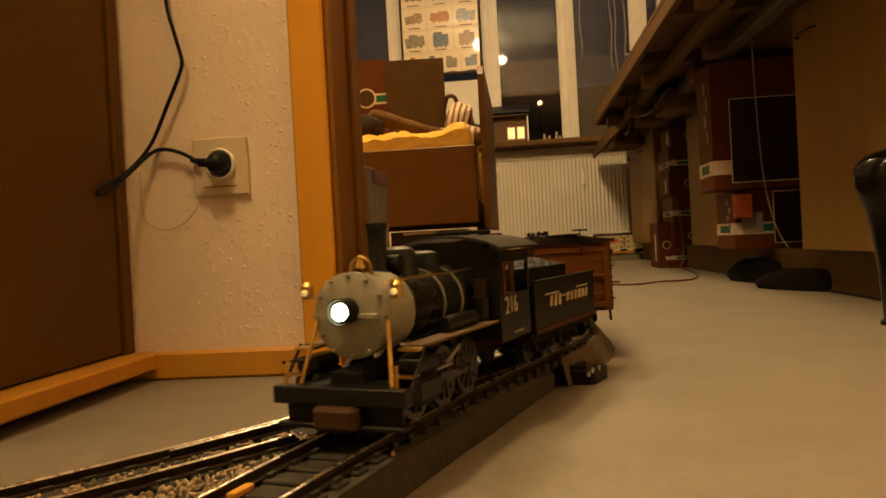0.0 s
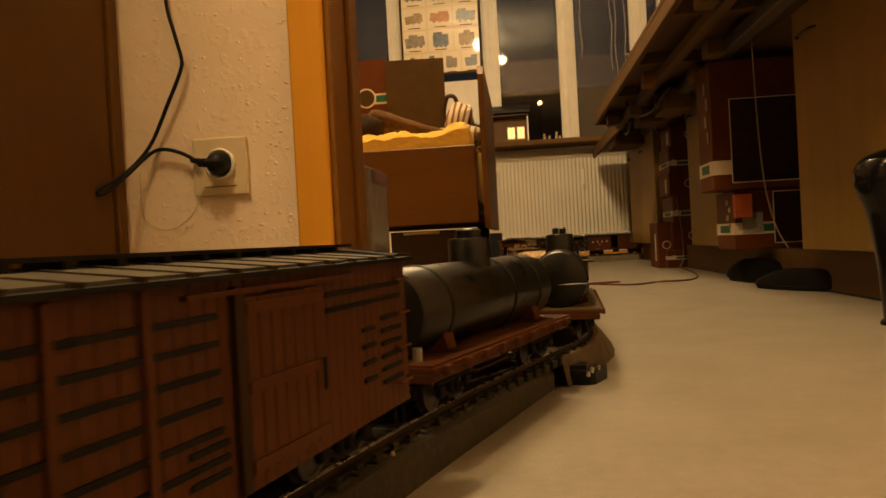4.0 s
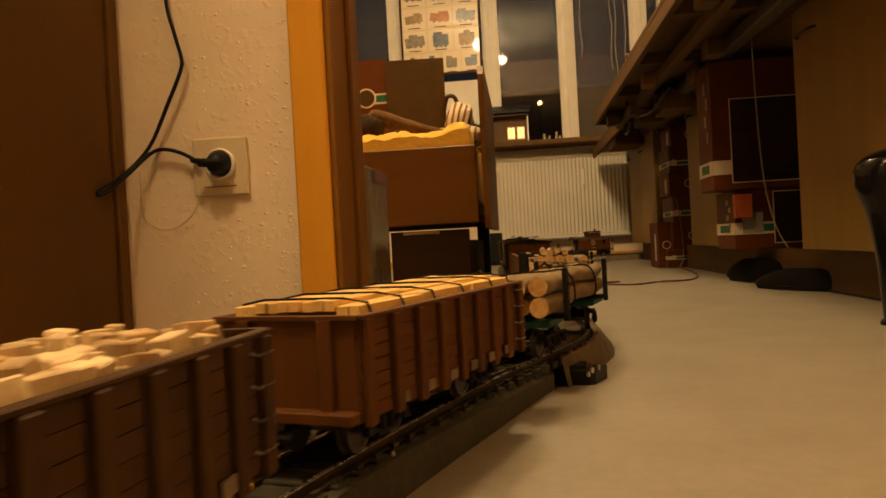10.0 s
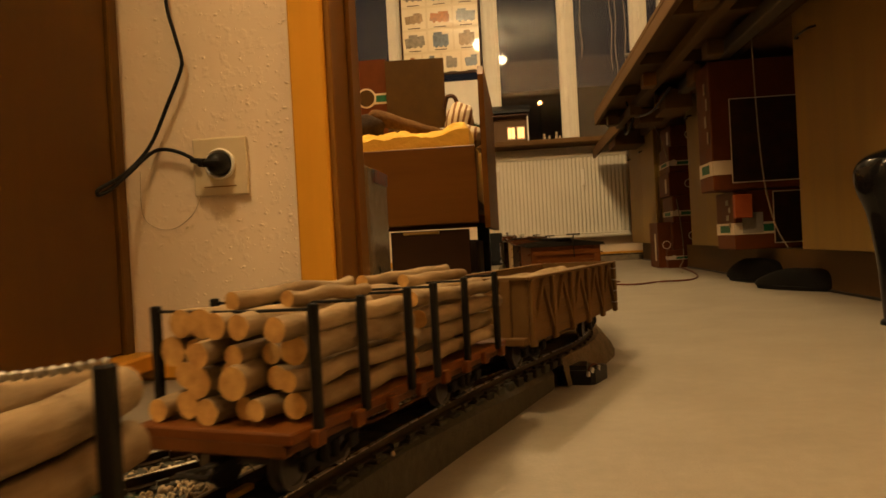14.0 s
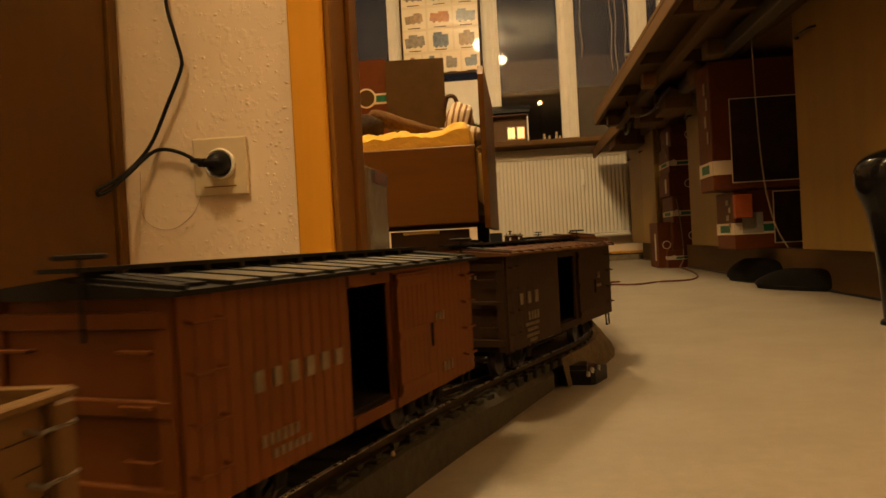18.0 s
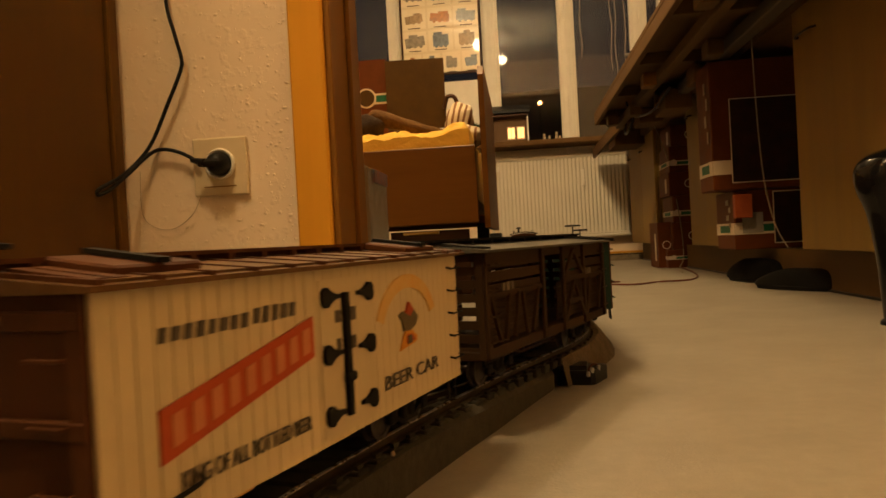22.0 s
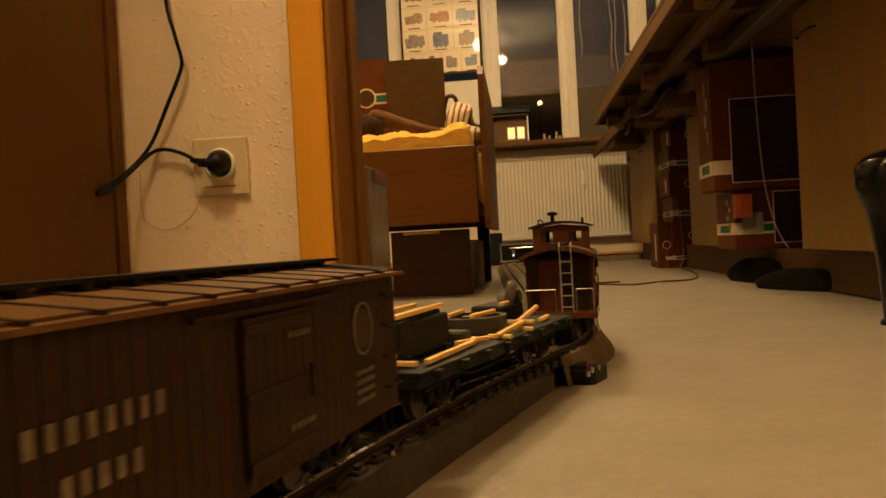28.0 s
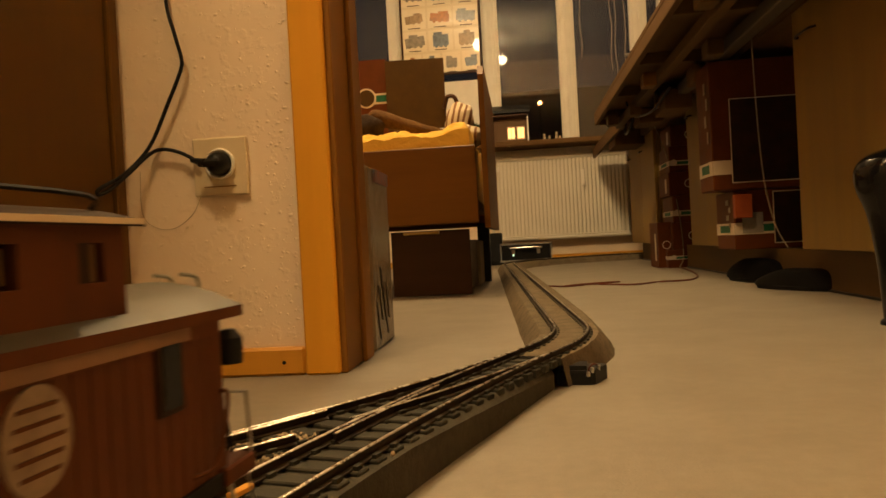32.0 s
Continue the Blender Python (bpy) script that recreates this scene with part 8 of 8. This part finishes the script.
for x, s in ((BL1, 1), (BL0, -1)):
    e = part("end_wall", box(B(), (x - s * 0.0015, 0, 0.0705), (0.003, CBW * 2 - 0.006, 0.071)), M_BOXDARK, cb)
    part("end_door", box(B(), (x + s * 0.0008, -0.012 * s, 0.070), (0.002, 0.030, 0.066), bevel=0.0005), M_CAB_RED, e)
    bm = B()
    for yy in (0.0035, 0.0175):
        tube(bm, smooth_line([(x + s * 0.026, yy, 0.036), (x + s * 0.026, yy, 0.105), (x + s * 0.030, yy, 0.112), (x + s * 0.029, yy, 0.122), (x + s * 0.014, yy, 0.1245)], 3), 0.0010, 6)
    for k in range(6):
        rod(bm, (x + s * 0.026, 0.0035, 0.044 + 0.0142 * k), (x + s * 0.026, 0.0175, 0.044 + 0.0142 * k), 0.0009, n=6)
    part("ladder", bm, M_SMOKE, cb, "grey end ladder")
    for yy0, yy1 in ((0.0215, 0.0425), (-0.0425, -0.004)):
        bm = tube(B(), [(x + s * 0.024, yy0, 0.066), (x + s * 0.024, yy1, 0.066), (x + s * 0.0245, yy1 + (0.001 if yy1 > 0 else 0), 0.037)], 0.0011, 6)
        rod(bm, (x + s * 0.024, yy0, 0.066), (x + s * 0.024, yy0, 0.037), 0.0009, n=6)
        part("end_railing", bm, M_STEEL, cb, "steel end railing")
    part("brake_stand", tube(B(), smooth_line([(x + s * 0.024, 0.017, 0.0365), (x + s * 0.024, 0.020, 0.060), (x + s * 0.022, 0.030, 0.060), (x + s * 0.020, 0.036, 0.037)], 4), 0.0011, 6), M_FRAMEB, cb)
    part("side_grab", tube(B(), smooth_line([(x - s * 0.004, CBW - 0.001, 0.072), (x - s * 0.004, CBW + 0.003, 0.070), (x - s * 0.010, CBW + 0.003, 0.052), (x - s * 0.020, CBW + 0.003, 0.042), (x - s * 0.030, CBW - 0.001, 0.041)], 4), 0.0010, 6), M_CAB_RED, cb)
    part("step", tube(B(), [(s * (L / 2 - 0.004), 0.044, 0.032), (s * (L / 2 - 0.004), 0.047, 0.014), (s * (L / 2 - 0.022), 0.047, 0.014), (s * (L / 2 - 0.022), 0.044, 0.032)], 0.0013, 6), M_STEEL, cb)
rp = []
for k in range(9):
    y = -0.0470 + 0.094 * k / 8
    rp.append((y, 0.1215 - 0.0125 * (y / 0.0470) ** 2))
rp = rp + [(y, z - 0.0028) for y, z in rp[::-1]]
rf = part("roof", prism(B(), rp, -0.1310, 0.1360), M_ROOFG, cb, "grey curved roof", round_=True)
part("fascia", box(B(), (0.0025, 0.0463, 0.1065), (0.2660, 0.002, 0.0050)), M_CAB_RED, rf)
part("fascia", box(B(), (0.0025, -0.0463, 0.1065), (0.2660, 0.002, 0.0050)), M_CAB_RED, rf)
part("fascia", prism(B(), [(y, z - 0.0002) for y, z in rp[:9]] + [(y, z - 0.0052) for y, z in rp[:9][::-1]], 0.1345, 0.1375), M_CAB_RED, rf)
bm = B()
for k in range(3):
    box(bm, (0.073, (k - 1) * 0.0075, 0.1232), (0.124, 0.0066, 0.0018))
part("running_board", bm, M_BOXDARK, rf)
CX0, CX1, CUW = -0.0520, 0.0280, 0.0385


def pierced(bm, along, at, a, b, z0, z1, holes, h0, h1, t=0.0028):
    """A thin upright wall from a to b with window openings; along: 'x' or 'y', at: its place on the other axis."""
    def put(p, q, lo, hi):
        m, l = (p + q) / 2, q - p
        if l > 1e-5:
            box(bm, (m, at, (lo + hi) / 2) if along == "x" else (at, m, (lo + hi) / 2), (l, t, hi - lo) if along == "x" else (t, l, hi - lo))
    put(a, b, z0, h0)
    put(a, b, h1, z1)
    edge = a
    for p, q in holes:
        put(edge, p, h0, h1)
        edge = q
    put(edge, b, h0, h1)
    return bm


cu = part("cupola", prism(B(), [(-CUW, 0.1440), (CUW, 0.1440), (CUW, 0.1455), (0, 0.1500), (-CUW, 0.1455)], CX0, CX1), M_CAB_RED, cb)
for x in (CX0 + 0.0014, CX1 - 0.0014):
    cw = part("cupola_wall", pierced(B(), "y", x, -CUW + 0.0028, CUW - 0.0028, 0.108, 0.1440, [(-0.0285, -0.0105), (0.0105, 0.0285)], 0.1255, 0.1395), M_CAB_RED, cu)
    for y in (-0.0195, 0.0195):
        part("sash", box(B(), (x, y - 0.0045, 0.1325), (0.0012, 0.0080, 0.0140)), M_BOXDARK, cw)
for y in (-CUW + 0.0014, CUW - 0.0014):
    cw = part("cupola_wall", pierced(B(), "x", y, CX0, CX1, 0.108, 0.1440, [(CX0 + 0.012, CX0 + 0.026), (CX1 - 0.026, CX1 - 0.012)], 0.1255, 0.1395), M_CAB_RED, cu)
    for x in (CX0 + 0.019, CX1 - 0.019):
        part("sash", box(B(), (x + 0.0035, y, 0.1325), (0.0065, 0.0012, 0.0140)), M_BOXDARK, cw)
rp = []
for k in range(7):
    y = -0.0440 + 0.088 * k / 6
    rp.append((y, 0.1545 - 0.0070 * (y / 0.0440) ** 2))
rp = rp + [(y, z - 0.0024) for y, z in rp[::-1]]
part("cupola_roof", prism(B(), rp, CX0 - 0.006, CX1 + 0.006), M_BOXDARK, cu, round_=True)
part("cupola_edge", box(B(), ((CX0 + CX1) / 2, 0.0442, 0.1470), (0.090, 0.0012, 0.0022)), M_CREAM, cu)
bm = B()
for s in (-1, 1):
    tube(bm, smooth_line([(CX0 + 0.006, s * 0.030, 0.152), (CX0 + 0.008, s * 0.030, 0.1572), (CX1 - 0.008, s * 0.030, 0.1572), (CX1 - 0.006, s * 0.030, 0.152)], 3), 0.0010, 5)
part("roof_grab", bm, M_FRAMEB, cu)
part("stove_pipe", turned(B(), [(0.003, 0), (0.003, 0.012), (0.008, 0.013), (0.008, 0.016), (0.002, 0.018)], 14, Matrix.Translation((-0.034, -0.014, 0.152))), M_FRAMEB, cb, round_=True)
bm = turned(B(), [(0.0150, 0), (0.0150, 0.0008)], 28, Matrix.Translation((0.004, CBW - 0.0010, 0.0805)) @ Matrix.Rotation(radians(-90), 4, "X"))
bmesh.ops.scale(bm, vec=(1, 1, 1.12), verts=bm.verts, space=Matrix.Translation((0, 0, -0.0805)))
sg = part("round_emblem", bm, mat("pale_emblem_paint", (0.30, 0.23, 0.16), (0.20, 0.14, 0.09), 0.6, scale=150), cb, "round pale emblem")
for k in range(5):
    part("emblem_line", box(B(), (0.004, CBW + 0.0001, 0.0705 + 0.0050 * k), (0.023 - abs(k - 2) * 0.003, 0.0006, 0.0013)), M_CAB_RED, sg)
bars("number_bars", 5, 0.0042, 0.0080, 0.0014, mat("faded_cream_bars", (0.32, 0.24, 0.17), scale=90), cb, on_side(0.002, CBW - 0.0004, 0.0475))
for s in (-1, 1):
    mk = part("marker_lamp", turned(B(), [(0.0062, 0), (0.0066, 0.012), (0.003, 0.016)], 14, Matrix.Translation((BL0 - 0.010, s * 0.042, 0.082))), M_BLACKP, cb, round_=True)
    part("marker_lens", ball(B(), (BL0 - 0.017, s * 0.042, 0.088), 0.0038, 10), M_REDINK, mk, round_=True)


# ---------------------------------------------------------------- the run of the train
def chord(u, half):
    """Place and turn of a body whose pivots ride the track half a pivot distance either side of u."""
    fx, fy, _ = path(u - half)
    rx, ry, _ = path(u + half)
    return (fx + rx) / 2, (fy + ry) / 2, math.atan2(fy - ry, fx - rx)


def unwrap(a, ref):
    return ref + (a - ref + math.pi) % (2 * math.pi) - math.pi


def motions():
    times = [0.5 * k for k in range(65)]
    for car, u, half in MOVERS:
        rows, last = [], -1.5
        for t in times:
            x, y, a = chord(u - SPEED * t, half)
            last = unwrap(a, last)
            rows.append((t, pose(x, y, RAIL_TOP, 0, 0, math.degrees(last))))
        walk(car, rows)
    for bg, u, uc, half in BOGIES:
        rows = []
        for t in times:
            th = path(u - SPEED * t)[2]
            a = math.atan2(-math.cos(th), -math.sin(th))
            rel = unwrap(a - chord(uc - SPEED * t, half)[2], 0.0)
            rows.append((t, pose(uc - u, 0, 0, 0, 0, math.degrees(rel))))
        walk(bg, rows)
    for w, x, z, r in AXLES:
        rate = SPEED / r * 180 / math.pi
        n = int(math.ceil(32.0 * rate / 80.0))
        rows = []
        for k in range(n + 1):
            t = 32.0 * k / n
            rows.append((t, pose(x, 0, z, 0, (rate * t) % 360.0, 0)))
        walk(w, rows)
    r, crank = 0.0245, 0.0105
    n = int(math.ceil(32.0 * SPEED / r * 180 / math.pi / 60.0))
    for ob, s, ph in RODS:
        rows = []
        for k in range(n + 1):
            t = 32.0 * k / n
            a = -SPEED / r * t + ph
            rows.append((t, pose(lx(0.255) + crank * math.cos(a), s * 0.0335, 0.0245 + crank * math.sin(a))))
        walk(ob, rows)


motions()
